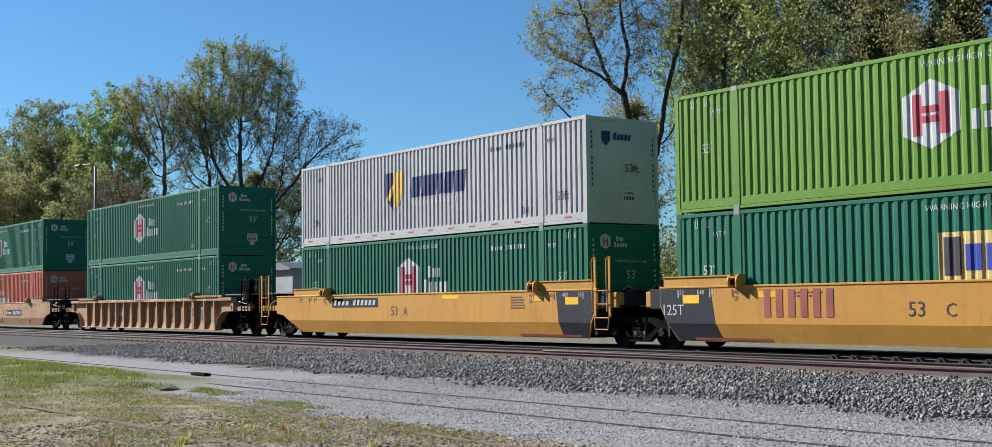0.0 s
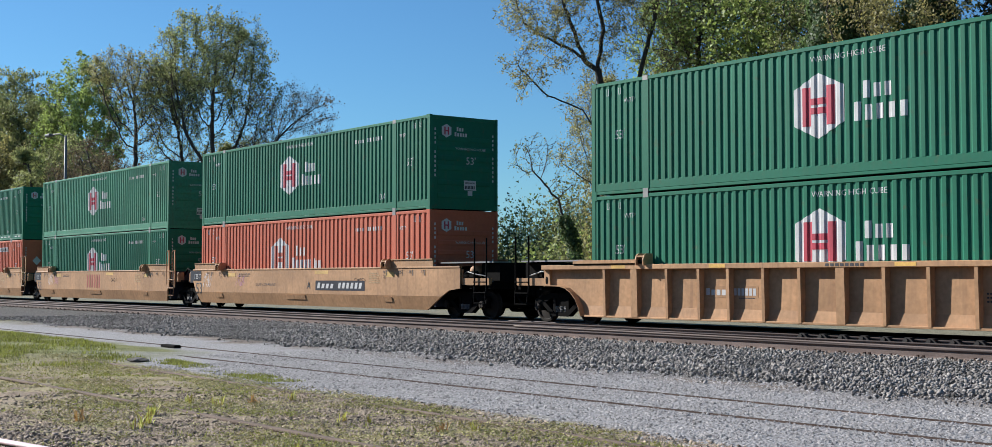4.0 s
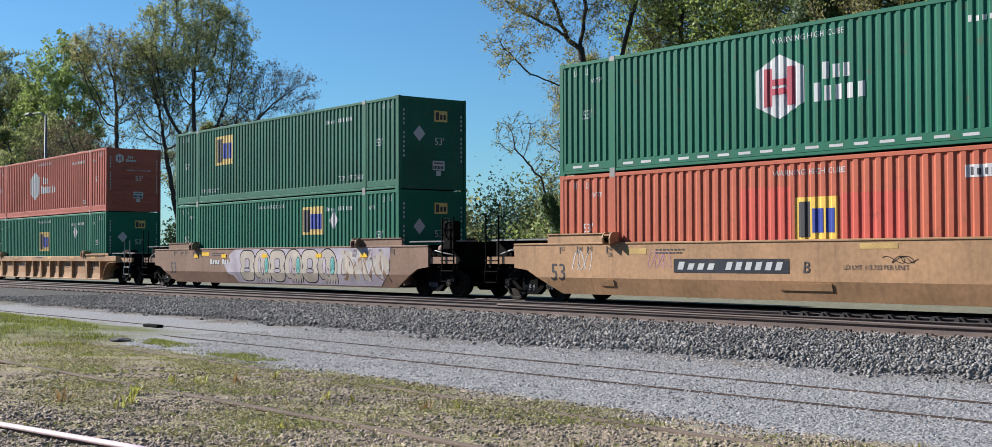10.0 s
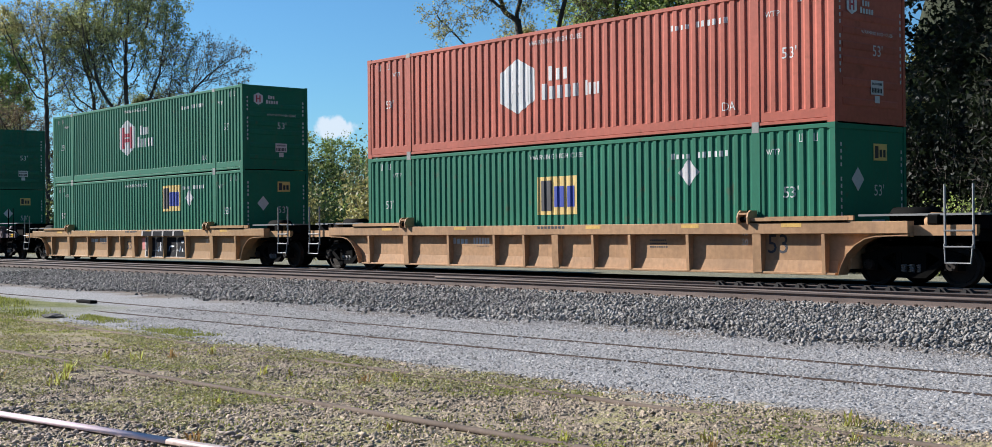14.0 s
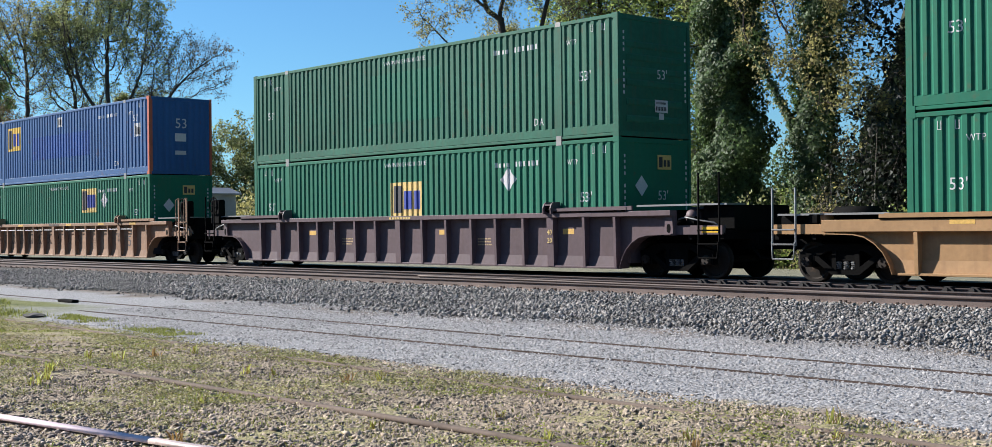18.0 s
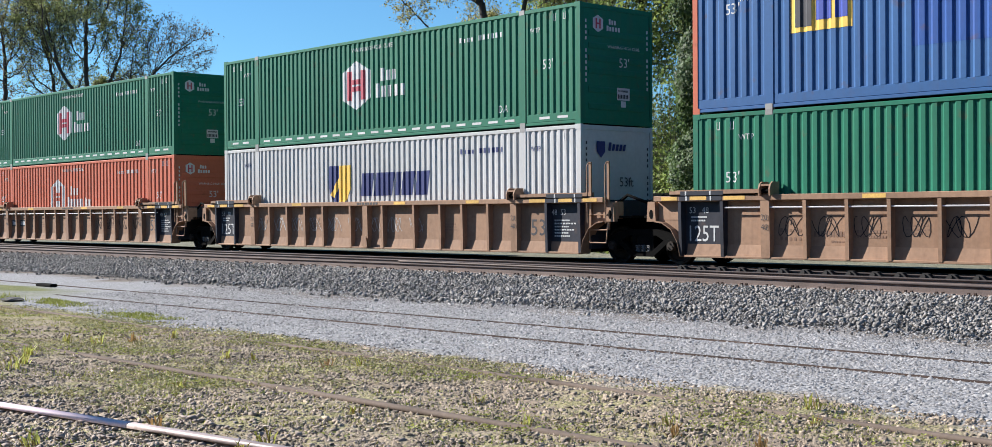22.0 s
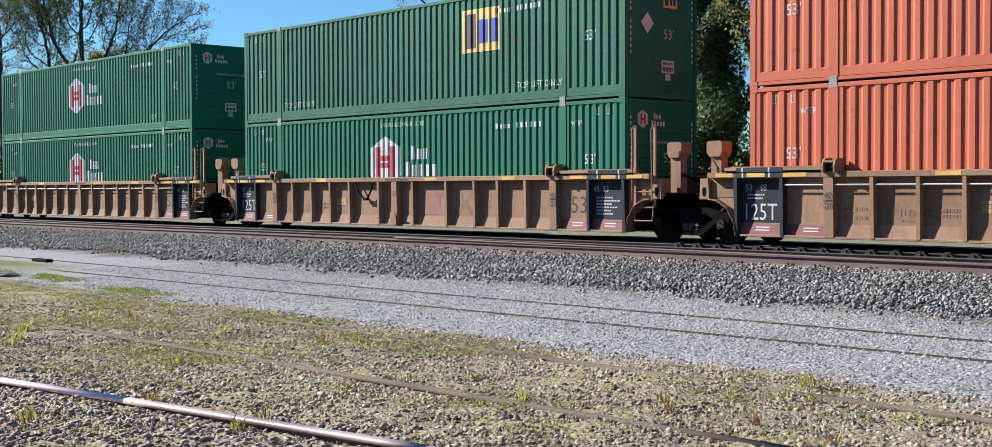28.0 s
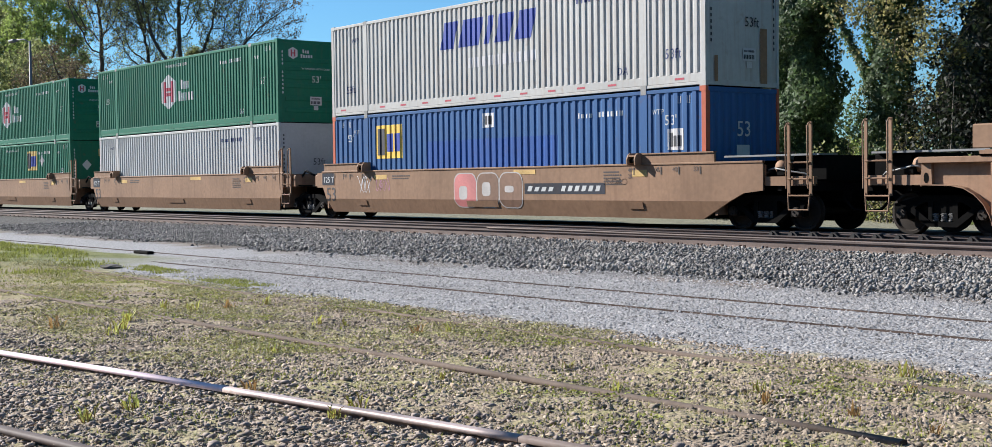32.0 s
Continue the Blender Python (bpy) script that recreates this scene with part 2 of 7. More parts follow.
# ================= mesh helpers =================
class Shape:
    """Gathers faces for one mesh."""

    def __init__(self):
        self.v, self.f = [], []

    def add(self, verts, faces):
        k = len(self.v)
        self.v += [tuple(p) for p in verts]
        self.f += [tuple(i + k for i in f) for f in faces]
        return self

    def box(self, x0, x1, y0, y1, z0, z1, c=0.0):
        """A box with its four long edges (along x) and its ends slightly chamfered when c is given."""
        if not c:
            return self.add([(x, y, z) for x in (x0, x1) for y in (y0, y1) for z in (z0, z1)],
                            [(0, 1, 3, 2), (4, 6, 7, 5), (0, 4, 5, 1), (2, 3, 7, 6), (0, 2, 6, 4), (1, 5, 7, 3)])
        ring = [(y0 + c, z0), (y1 - c, z0), (y1, z0 + c), (y1, z1 - c), (y1 - c, z1), (y0 + c, z1), (y0, z1 - c), (y0, z0 + c)]
        return self.sweep_x(ring, x0, x1)

    def sweep_x(self, ring, x0, x1):
        n = len(ring)
        vs = [(x0, y, z) for y, z in ring] + [(x1, y, z) for y, z in ring]
        fs = [(i, (i + 1) % n, n + (i + 1) % n, n + i) for i in range(n)]
        return self.add(vs, fs + [tuple(range(n))[::-1], tuple(range(n, 2 * n))])

    def prism_y(self, ring, y0, y1):
        """A plate of outline ring (x, z) between two depths y."""
        n = len(ring)
        vs = [(x, y0, z) for x, z in ring] + [(x, y1, z) for x, z in ring]
        fs = [(i, (i + 1) % n, n + (i + 1) % n, n + i) for i in range(n)]
        return self.add(vs, fs + [tuple(range(n))[::-1], tuple(range(n, 2 * n))])

    def tube(self, pts, radii, n=6, cap=True):
        pts = [Vector(p) for p in pts]
        if isinstance(radii, (int, float)):
            radii = [radii] * len(pts)
        k = len(self.v)
        for i, p in enumerate(pts):
            d = (pts[min(i + 1, len(pts) - 1)] - pts[max(i - 1, 0)]).normalized()
            a = d.orthogonal().normalized() if i == 0 else (a - d * a.dot(d)).normalized()
            b = d.cross(a)
            for j in range(n):
                w = 2 * math.pi * j / n
                self.v.append(tuple(p + (a * math.cos(w) + b * math.sin(w)) * radii[i]))
        for i in range(len(pts) - 1):
            for j in range(n):
                q = k + i * n
                self.f.append((q + j, q + (j + 1) % n, q + n + (j + 1) % n, q + n + j))
        if cap:
            self.f.append(tuple(k + j for j in range(n))[::-1])
            self.f.append(tuple(k + (len(pts) - 1) * n + j for j in range(n)))
        return self

    def lathe_y(self, prof, cx, cz, n=20):
        """Turns (radius, y) pairs round an axis along y."""
        k, m = len(self.v), len(prof)
        for j in range(n):
            w = 2 * math.pi * j / n
            for r, y in prof:
                self.v.append((cx + r * math.cos(w), y, cz + r * math.sin(w)))
        for j in range(n):
            for i in range(m - 1):
                a, b = k + j * m + i, k + ((j + 1) % n) * m + i
                self.f.append((a, b, b + 1, a + 1))
        return self

    def mesh(self, name, mat, smooth=False, fix=True):
        me = bpy.data.meshes.new(name)
        me.from_pydata(self.v, [], self.f)
        for mt in mat if isinstance(mat, (list, tuple)) else [mat]:
            me.materials.append(mt)
        if fix:
            bm = bmesh.new()
            bm.from_mesh(me)
            bmesh.ops.recalc_face_normals(bm, faces=bm.faces)
            bm.to_mesh(me)
            bm.free()
        if smooth:
            me.shade_smooth()
        return me


def part(name, shape, mat, parent, label="", smooth=False):
    """Links a Shape (or a mesh) as one mesh object under a thing or a part."""
    ob = new(name, shape if isinstance(shape, bpy.types.Mesh) else shape.mesh(name, mat, smooth))
    ob.parent = parent
    return tagged(ob, label)


def thing(name, label, category, group="", at=None, kind=""):
    ob = new(name)
    ob.empty_display_size = 0.2
    if at is not None:
        ob.matrix_world = at
    return tagged(ob, label, category, group, kind)


def array_mesh(name, verts, tris, mat, smooth=False, size=3):
    """A mesh straight from numpy arrays; faces all of one size."""
    me = bpy.data.meshes.new(name)
    nf = len(tris)
    me.vertices.add(len(verts))
    me.vertices.foreach_set("co", np.ascontiguousarray(verts, dtype=np.float32).ravel())
    me.loops.add(nf * size)
    me.loops.foreach_set("vertex_index", np.ascontiguousarray(tris, dtype=np.int32).ravel())
    me.polygons.add(nf)
    me.polygons.foreach_set("loop_start", np.arange(0, nf * size, size, dtype=np.int32))
    me.update(calc_edges=True)
    me.materials.append(mat)
    if smooth:
        me.shade_smooth()
    return me


# ================= ground =================
RAIL_TOP = -0.029
BED = -0.179            # top of the ballast between the ties
YARD_Z = -0.179


def ground_z(x, y):
    """Height of the ground: yard, ballast bed of two tracks, lower grass behind."""
    z = np.full_like(x, YARD_Z)
    ramp = np.clip((y - 12.3) / 5.2, 0, 1)
    z = z + (BED - YARD_Z - 0.02) * ramp * ramp * (3 - 2 * ramp)
    back = np.clip((y - 25.6) / 1.4, 0, 1)
    z = z - 0.05 * back * back * (3 - 2 * back)
    bank = np.clip((-20.5 - x) / 4.0, 0, 1) * np.clip((9.9 - y) / 1.2, 0, 1)
    z = z + 0.13 * bank
    near = np.clip((7.9 - y) / 1.0, 0, 1) * (y > -4)
    z = z + near * (0.008 * np.sin(x * 1.7 + y * 0.6) + 0.006 * np.sin(y * 3.1 - x * 0.8))
    return z


def steps(spans):
    out = []
    for a, b, d in spans:
        n = max(1, int(round((b - a) / d)))
        out += [a + (b - a) * i / n for i in range(n)]
    return np.array(out + [spans[-1][1]])


gx = steps([(-3000, -400, 400), (-400, -120, 40), (-120, -40, 4), (-40, -24, 0.4), (-24, -2, 0.085), (-2, 40, 3), (40, 400, 60), (400, 3000, 400)])
gy = steps([(-3000, -200, 400), (-200, -10, 20), (-10, 2, 1), (2, 8.6, 0.085), (8.6, 13, 0.3), (13, 27.5, 0.35), (27.5, 60, 2), (60, 300, 30), (300, 3000, 400)])
GX, GY = np.meshgrid(gx, gy)
rg = np.random.default_rng(3)
GZ = ground_z(GX, GY)
fine = (GX > -24) & (GX < -2) & (GY > 2) & (GY < 8.2)
GZ = GZ + fine * (rg.normal(0, 0.0055, GX.shape) + 0.006 * np.sin(GX * 7 + 2 * np.sin(GY * 4)) * np.sin(GY * 8 + np.sin(GX * 5)))
nx, ny = len(gx), len(gy)
idx = np.arange(nx * ny).reshape(ny, nx)
quads = np.stack([idx[:-1, :-1], idx[:-1, 1:], idx[1:, 1:], idx[1:, :-1]], -1).reshape(-1, 4)


def ground_material():
    m = bpy.data.materials.new("yard_ground")
    m.use_nodes = True
    n, l = m.node_tree.nodes, m.node_tree.links
    b = n["Principled BSDF"]
    b.inputs["Roughness"].default_value = 0.95
    b.inputs["Specular IOR Level"].default_value = 0.2
    tc = n.new("ShaderNodeTexCoord")

    def nz(s, d=5.0, r=0.55):
        t = n.new("ShaderNodeTexNoise")
        t.inputs["Scale"].default_value, t.inputs["Detail"].default_value, t.inputs["Roughness"].default_value = s, d, r
        l.new(tc.outputs["Object"], t.inputs["Vector"])
        return t.outputs["Fac"]

    def math2(op, a, c):
        q = n.new("ShaderNodeMath")
        q.operation = op
        for s, v in zip(q.inputs, (a, c)):
            if isinstance(v, (int, float)):
                s.default_value = v
            else:
                l.new(v, s)
        return q.outputs[0]

    def rng(src, a, c):
        r = n.new("ShaderNodeMapRange")
        r.interpolation_type = "SMOOTHSTEP"
        r.inputs["From Min"].default_value, r.inputs["From Max"].default_value = a, c
        l.new(src, r.inputs["Value"])
        return r.outputs["Result"]

    def ramp(src, stops):
        r = n.new("ShaderNodeValToRGB")
        while len(r.color_ramp.elements) < len(stops):
            r.color_ramp.elements.new(0.5)
        for e, (p, c) in zip(r.color_ramp.elements, stops):
            e.position, e.color = p, (*c, 1)
        l.new(src, r.inputs["Fac"])
        return r.outputs["Color"]

    def mix(f, a, c):
        x = n.new("ShaderNodeMixRGB")
        for s, v in zip(x.inputs, (f, a, c)):
            if isinstance(v, (int, float)):
                s.default_value = v
            else:
                l.new(v, s)
        return x.outputs["Color"]

    sep = n.new("ShaderNodeSeparateXYZ")
    l.new(tc.outputs["Object"], sep.inputs[0])
    wob = math2("MULTIPLY", math2("SUBTRACT", nz(0.7, 4), 0.5), 2.2)
    y = math2("ADD", sep.outputs["Y"], wob)
    x = math2("ADD", sep.outputs["X"], math2("MULTIPLY", wob, 2.0))
    vor = n.new("ShaderNodeTexVoronoi")
    vor.inputs["Scale"].default_value = 26.0
    l.new(tc.outputs["Object"], vor.inputs["Vector"])
    vor2 = n.new("ShaderNodeTexVoronoi")
    vor2.inputs["Scale"].default_value = 55.0
    l.new(tc.outputs["Object"], vor2.inputs["Vector"])
    grit = nz(30, 6, 0.7)
    dirt = ramp(nz(2.2, 8, 0.65), [(0.3, (0.2, 0.148, 0.108)), (0.5, (0.315, 0.247, 0.178)), (0.72, (0.41, 0.335, 0.25))])
    moss = ramp(nz(9, 6), [(0.3, (0.24, 0.215, 0.09)), (0.7, (0.365, 0.325, 0.16))])
    dirt = mix(math2("MULTIPLY", rng(nz(0.9, 7, 0.65), 0.42, 0.58), 0.85), dirt, moss)
    gravel = ramp(vor2.outputs["Color"], [(0.1, (0.22, 0.212, 0.208)), (0.55, (0.325, 0.316, 0.313)), (0.9, (0.42, 0.41, 0.404))])
    # ground under the ballast, coloured dark for the shadow between its stones
    bal_gap_shade = ramp(vor.outputs["Color"], [(0.1, (0.035, 0.031, 0.028)), (0.5, (0.09, 0.083, 0.076)), (0.9, (0.17, 0.16, 0.15))])
    grass = ramp(nz(3, 8, 0.7), [(0.3, (0.105, 0.12, 0.035)), (0.55, (0.2, 0.205, 0.075)), (0.75, (0.3, 0.27, 0.14))])
    col = mix(rng(y, 7.3, 7.9), dirt, gravel)
    sandy = ramp(nz(5, 7, 0.7), [(0.3, (0.13, 0.098, 0.075)), (0.55, (0.22, 0.18, 0.145)), (0.75, (0.3, 0.26, 0.22))])
    col = mix(math2("MULTIPLY", rng(y, 11.6, 12.4), rng(nz(0.5, 5), 0.35, 0.55)), col, sandy)
    col = mix(rng(y, 12.3, 13.1), col, bal_gap_shade)
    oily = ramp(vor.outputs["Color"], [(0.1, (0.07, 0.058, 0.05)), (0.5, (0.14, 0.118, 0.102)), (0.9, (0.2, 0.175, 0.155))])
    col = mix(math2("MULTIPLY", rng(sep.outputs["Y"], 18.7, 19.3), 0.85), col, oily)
    pale = ramp(nz(6, 7, 0.7), [(0.3, (0.14, 0.14, 0.095)), (0.6, (0.25, 0.24, 0.18))])
    col = mix(rng(y, 25.6, 26.6), col, pale)
    col = mix(rng(y, 36.0, 42.0), col, grass)
    left = math2("MULTIPLY", rng(x, -19.5, -23.0), rng(y, 10.4, 9.4))
    col = mix(left, col, grass)
    far = math2("MULTIPLY", rng(x, -36.0, -48.0), rng(y, 14.0, 12.0))
    col = mix(far, col, grass)
    g2 = n.new("ShaderNodeMixRGB")
    g2.blend_type = "MULTIPLY"
    g2.inputs["Fac"].default_value = 0.55
    l.new(col, g2.inputs["Color1"])
    l.new(ramp(grit, [(0.3, (0.45, 0.45, 0.45)), (0.6, (1.15, 1.15, 1.15))]), g2.inputs["Color2"])
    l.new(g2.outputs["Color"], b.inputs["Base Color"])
    bp = n.new("ShaderNodeBump")
    bp.inputs["Strength"].default_value, bp.inputs["Distance"].default_value = 0.6, 0.025
    l.new(math2("ADD", math2("MULTIPLY", vor.outputs["Distance"], -1.2), grit), bp.inputs["Height"])
    l.new(bp.outputs["Normal"], b.inputs["Normal"])
    return m


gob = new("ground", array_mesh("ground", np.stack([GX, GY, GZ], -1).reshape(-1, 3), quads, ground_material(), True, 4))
tagged(gob, "stony yard ground with ballast, pale gravel and patches of grass", "ground", kind="structure")


# ---------- loose stones ----------
def stones(name, label, mat, count, x0, x1, y0, y1, size, seed, keep=None, sink=0.3, flat=0.75, heap=0.0, tilt=0.5):
    """Many small broken stones in one mesh, resting on the ground; heap: how far they lie on one another."""
    r = np.random.default_rng(seed)
    x, y = r.uniform(x0, x1, count), r.uniform(y0, y1, count)
    if keep is not None:
        ok = keep(x, y, r)
        x, y = x[ok], y[ok]
    k = len(x)
    if tilt:
        # a chunk with six crooked corners, turned any way
        base = np.array([(1, 0, 0), (-1, 0, 0), (0, 0.85, 0), (0, -0.85, 0), (0, 0, 0.8), (0, 0, -0.8)], float)
        faces = np.array([(0, 2, 4), (2, 1, 4), (1, 3, 4), (3, 0, 4), (2, 0, 5), (1, 2, 5), (3, 1, 5), (0, 3, 5)])
    else:
        base = np.array([(1, -0.7, -0.5), (0.9, 0.8, -0.5), (-1, 0.6, -0.5), (-0.8, -0.8, -0.5), (0.1, 0.0, 0.8)], float)
        faces = np.array([(0, 1, 4), (1, 2, 4), (2, 3, 4), (3, 0, 4)])
    n = len(base)
    s = size * np.exp(np.clip(r.normal(0, 0.35, (k, 1, 1)), -0.7, 0.7))
    shape = base[None] * r.uniform(0.7, 1.35, (k, n, 1)) + r.normal(0, 0.24, (k, n, 3))
    for ax in ((1, 2), (0, 2)) if tilt else ():
        w = r.normal(0, tilt, k)[:, None]
        p, q = shape[:, :, ax[0]].copy(), shape[:, :, ax[1]].copy()
        shape[:, :, ax[0]], shape[:, :, ax[1]] = p * np.cos(w) - q * np.sin(w), p * np.sin(w) + q * np.cos(w)
    shape[:, :, 2] *= flat
    w = r.uniform(0, 2 * np.pi, k)
    c, sn = np.cos(w)[:, None], np.sin(w)[:, None]
    px, py = shape[:, :, 0] * c - shape[:, :, 1] * sn, shape[:, :, 0] * sn + shape[:, :, 1] * c
    v = np.stack([px, py, shape[:, :, 2]], -1) * s
    v[:, :, 0] += x[:, None]
    v[:, :, 1] += y[:, None]
    v[:, :, 2] += (ground_z(x, y) + heap * r.uniform(size=k) ** 1.5)[:, None] + s[:, :, 0] * sink
    t = (faces[None] + (np.arange(k) * n)[:, None, None]).reshape(-1, 3)
    ob = new(name, array_mesh(name, v.reshape(-1, 3), t, mat))
    return tagged(ob, label, "stones", kind="stuff")


def stony(x, y):
    """The stony and weedy side of the yard, thinning out at its edges."""
    h = np.modf(np.abs(np.sin(x * 127.1 + y * 311.7) * 43758.5))[0]
    return (x < -0.38 * y - 0.2 + 1.1 * h * h) & (x > -4.2 * y - 4) & (y > 1.1 + 0.9 * h)


def ragged(x):
    """The uneven foot of the ballast along the gravel."""
    return 0.28 * np.sin(x * 0.9) + 0.2 * np.sin(x * 2.3 + 1) + 0.12 * np.sin(x * 5.1)


stones("ballast_stones", "grey crushed ballast stones beside the main tracks", BALLAST, 86000, -46, -5, 11.9, 18.9, 0.0235, 11,
       lambda x, y, r: stony(x, y) & (r.uniform(size=x.shape) < np.clip((y - 12.35 - ragged(x)) / 1.1, 0.02, 1) * np.clip((x + 50) / 20, 0.3, 1)), flat=0.85, sink=0.25, heap=0.03, tilt=0.7)
stones("gravel_stones", "pale grey crushed gravel on the yard", GRAVEL, 52000, -21, -3, 7.5, 13.2, 0.0105, 12,
       lambda x, y, r: stony(x, y) & (y > 7.6 + 0.3 * np.sin(x)) & ~((x < -19) & (y < 9.6)), flat=0.7, tilt=0)
stones("ballast_stones", "rust-stained ballast stones along the near rail", BALLAST_RUST, 15000, -44, -6, 18.45, 19.3, 0.02, 15, lambda x, y, r: stony(x, y), flat=0.8, tilt=0)
stones("yard_stones", "brown-grey angular stones in the old yard tracks", YARD, 38000, -15, -1, 1.2, 7.9, 0.0165, 13,
       lambda x, y, r: stony(x, y) & (r.uniform(size=x.shape) < np.clip(0.8 - 0.12 * np.maximum(y - 5, 0), 0.35, 1)), flat=0.5, sink=0.15, tilt=0.6)
stones("yard_stones", "small brown grit and broken stone in the yard", YARD, 82000, -13, -1, 1.2, 7.8, 0.0098, 16, lambda x, y, r: stony(x, y), flat=0.9, sink=0.3, tilt=0)
stones("yard_stones", "larger angular ballast stones round the polished rail", YARD_GREY, 16500, -13, -1, 1.2, 5.3, 0.019, 14,
       lambda x, y, r: stony(x, y) & (y < 4.6 + 0.14 * (x + 4.7) + r.normal(0, 0.25, x.shape)), flat=0.55, sink=0.2, heap=0.008, tilt=0.6)


# ---------- grass ----------
def leaf_mesh(name, pts, per, spread, size, mat, seed, out=None):
    """Small three-cornered leaves round points; out: the way each point's leaves face, or none."""
    r = np.random.default_rng(seed)
    c = np.repeat(np.array(pts, float), per, 0)
    k = len(c)
    c = c + r.normal(0, spread, (k, 3))
    a, b = r.normal(size=(k, 3)), r.normal(size=(k, 3))
    if out is not None:
        o = np.repeat(out, per, 0) + r.normal(0, 0.45, (k, 3))
        o /= np.linalg.norm(o, axis=1, keepdims=True)
        a -= o * (a * o).sum(1, keepdims=True)
        b = np.cross(o, a)
    a /= np.linalg.norm(a, axis=1, keepdims=True)
    b -= a * (a * b).sum(1, keepdims=True)
    b /= np.linalg.norm(b, axis=1, keepdims=True)
    s = size * r.uniform(0.5, 1.3, (k, 1))
    v = np.stack([c - a * s, c + a * s * 0.7 + b * s * 0.75, c + a * s * 0.7 - b * s * 0.75], 1).reshape(-1, 3)
    return array_mesh(name, v, np.arange(3 * k).reshape(-1, 3), mat, False, 3)


def grass(name, label, mat, count, x0, x1, y0, y1, height, seed, keep):
    r = np.random.default_rng(seed)
    x, y = r.uniform(x0, x1, count), r.uniform(y0, y1, count)
    ok = keep(x, y, r)
    x, y = x[ok], y[ok]
    k = len(x)
    h = height * r.uniform(0.4, 1.3, k)
    a, lean = r.uniform(0, 2 * np.pi, k), r.uniform(0.1, 0.7, k)
    wd = 0.006 + 0.004 * r.uniform(size=k)
    z = ground_z(x, y) - 0.005
    dx, dy = np.cos(a), np.sin(a)
    v = np.stack([np.stack([x - dy * wd, y + dx * wd, z], -1), np.stack([x + dy * wd, y - dx * wd, z], -1),
                  np.stack([x + dx * h * lean, y + dy * h * lean, z + h], -1)], 1)
    ob = new(name, array_mesh(name, v.reshape(-1, 3), np.arange(3 * k).reshape(-1, 3), mat))
    return tagged(ob, label, "grass", kind="stuff")


def patchy(x, y, r, a=1.1, cut=0.0):
    p = np.sin(x * a + 1.3 * np.sin(y * a * 0.8)) + np.sin(y * a * 1.9 + np.cos(x * a * 0.7) * 1.5) + 0.6 * np.sin(x * a * 3.1 - y * a * 2.3)
    return p + r.normal(0, 0.5, x.shape) > cut


grass("grass", "bright green spring grass on the low bank", BLADE, 150000, -46, -18.5, 3, 10.0, 0.065, 21,
      lambda x, y, r: stony(x, y) & patchy(x, y, r, 2.1, -0.3 + 0.25 * np.clip(x + 25, 0, 8)) & (y < 9.4 - np.clip(x + 26, 0, 9) * 0.18))
grass("grass", "strip of green grass along the edge of the gravel", BLADE, 20000, -21, -13.2, 7.7, 8.7, 0.04, 22,
      lambda x, y, r: patchy(x, y, r, 1.9, 0.2) & (np.abs(y - 7.9 - 0.095 * np.clip(-14.1 - x, 0, 8)) < 0.26))
grass("grass", "sparse short weeds among the yard stones", BLADE, 60000, -20, -3, 2.4, 7.7, 0.026, 23,
      lambda x, y, r: stony(x, y) & patchy(x, y, r, 2.3, 0.9))
grass("grass", "dry straw-coloured grass among the yard stones", BLADE_DRY, 40000, -24, -3, 4.4, 7.7, 0.024, 24,
      lambda x, y, r: stony(x, y) & patchy(x + 3, y + 1, r, 1.7, 0.3))


def clover(name, label, mat, clumps, x0, x1, y0, y1, size, seed, cut, scale):
    """Low flat-leaved weeds in patches."""
    r = np.random.default_rng(seed)
    x, y = r.uniform(x0, x1, clumps), r.uniform(y0, y1, clumps)
    ok = stony(x, y) & patchy(x, y, r, scale, cut)
    x, y = x[ok], y[ok]
    p = np.repeat(np.stack([x, y, ground_z(x, y) + 0.012], -1), 6, 0)
    p[:, :2] += r.normal(0, 0.028, (len(p), 2))
    p[:, 2] += r.uniform(-0.004, 0.018, len(p))
    ob = new(name, leaf_mesh(name, p, 1, 0.002, size, mat, seed, np.tile((0.0, 0.0, 1.0), (len(p), 1))))
    return tagged(ob, label, "weeds", kind="stuff")


grass("grass", "pale dry grass beyond the tracks", BLADE_DRY, 30000, -90, -8, 33, 42, 0.12, 25, lambda x, y, r: patchy(x, y, r, 0.5, -0.6))
clover("clover", "patches of low green clover in the yard", BLADE, 10000, -20, -3, 4.3, 7.6, 0.012, 26, 1.1, 2.0)
clover("clover", "olive moss and low weeds towards the bank", BLADE_OLIVE, 13000, -22, -8, 4.0, 7.75, 0.013, 27, 0.1, 1.9)
clover("clover", "thin low weeds along the polished rail", BLADE_OLIVE, 3500, -12, -2.5, 2.2, 5.2, 0.012, 28, 1.2, 2.6)


# ================= tracks =================
def rail_ring(h=0.17):
    """Half-width and height outline of a tee rail, top at z = 0."""
    return [(-0.022, -0.0015), (-0.034, -0.008), (-0.036, -0.03), (-0.01, -0.042), (-0.008, -h + 0.03), (-0.07, -h + 0.012), (-0.07, -h),
            (0.07, -h), (0.07, -h + 0.012), (0.008, -h + 0.03), (0.01, -0.042), (0.036, -0.03), (0.034, -0.008), (0.022, -0.0015), (0, 0)]


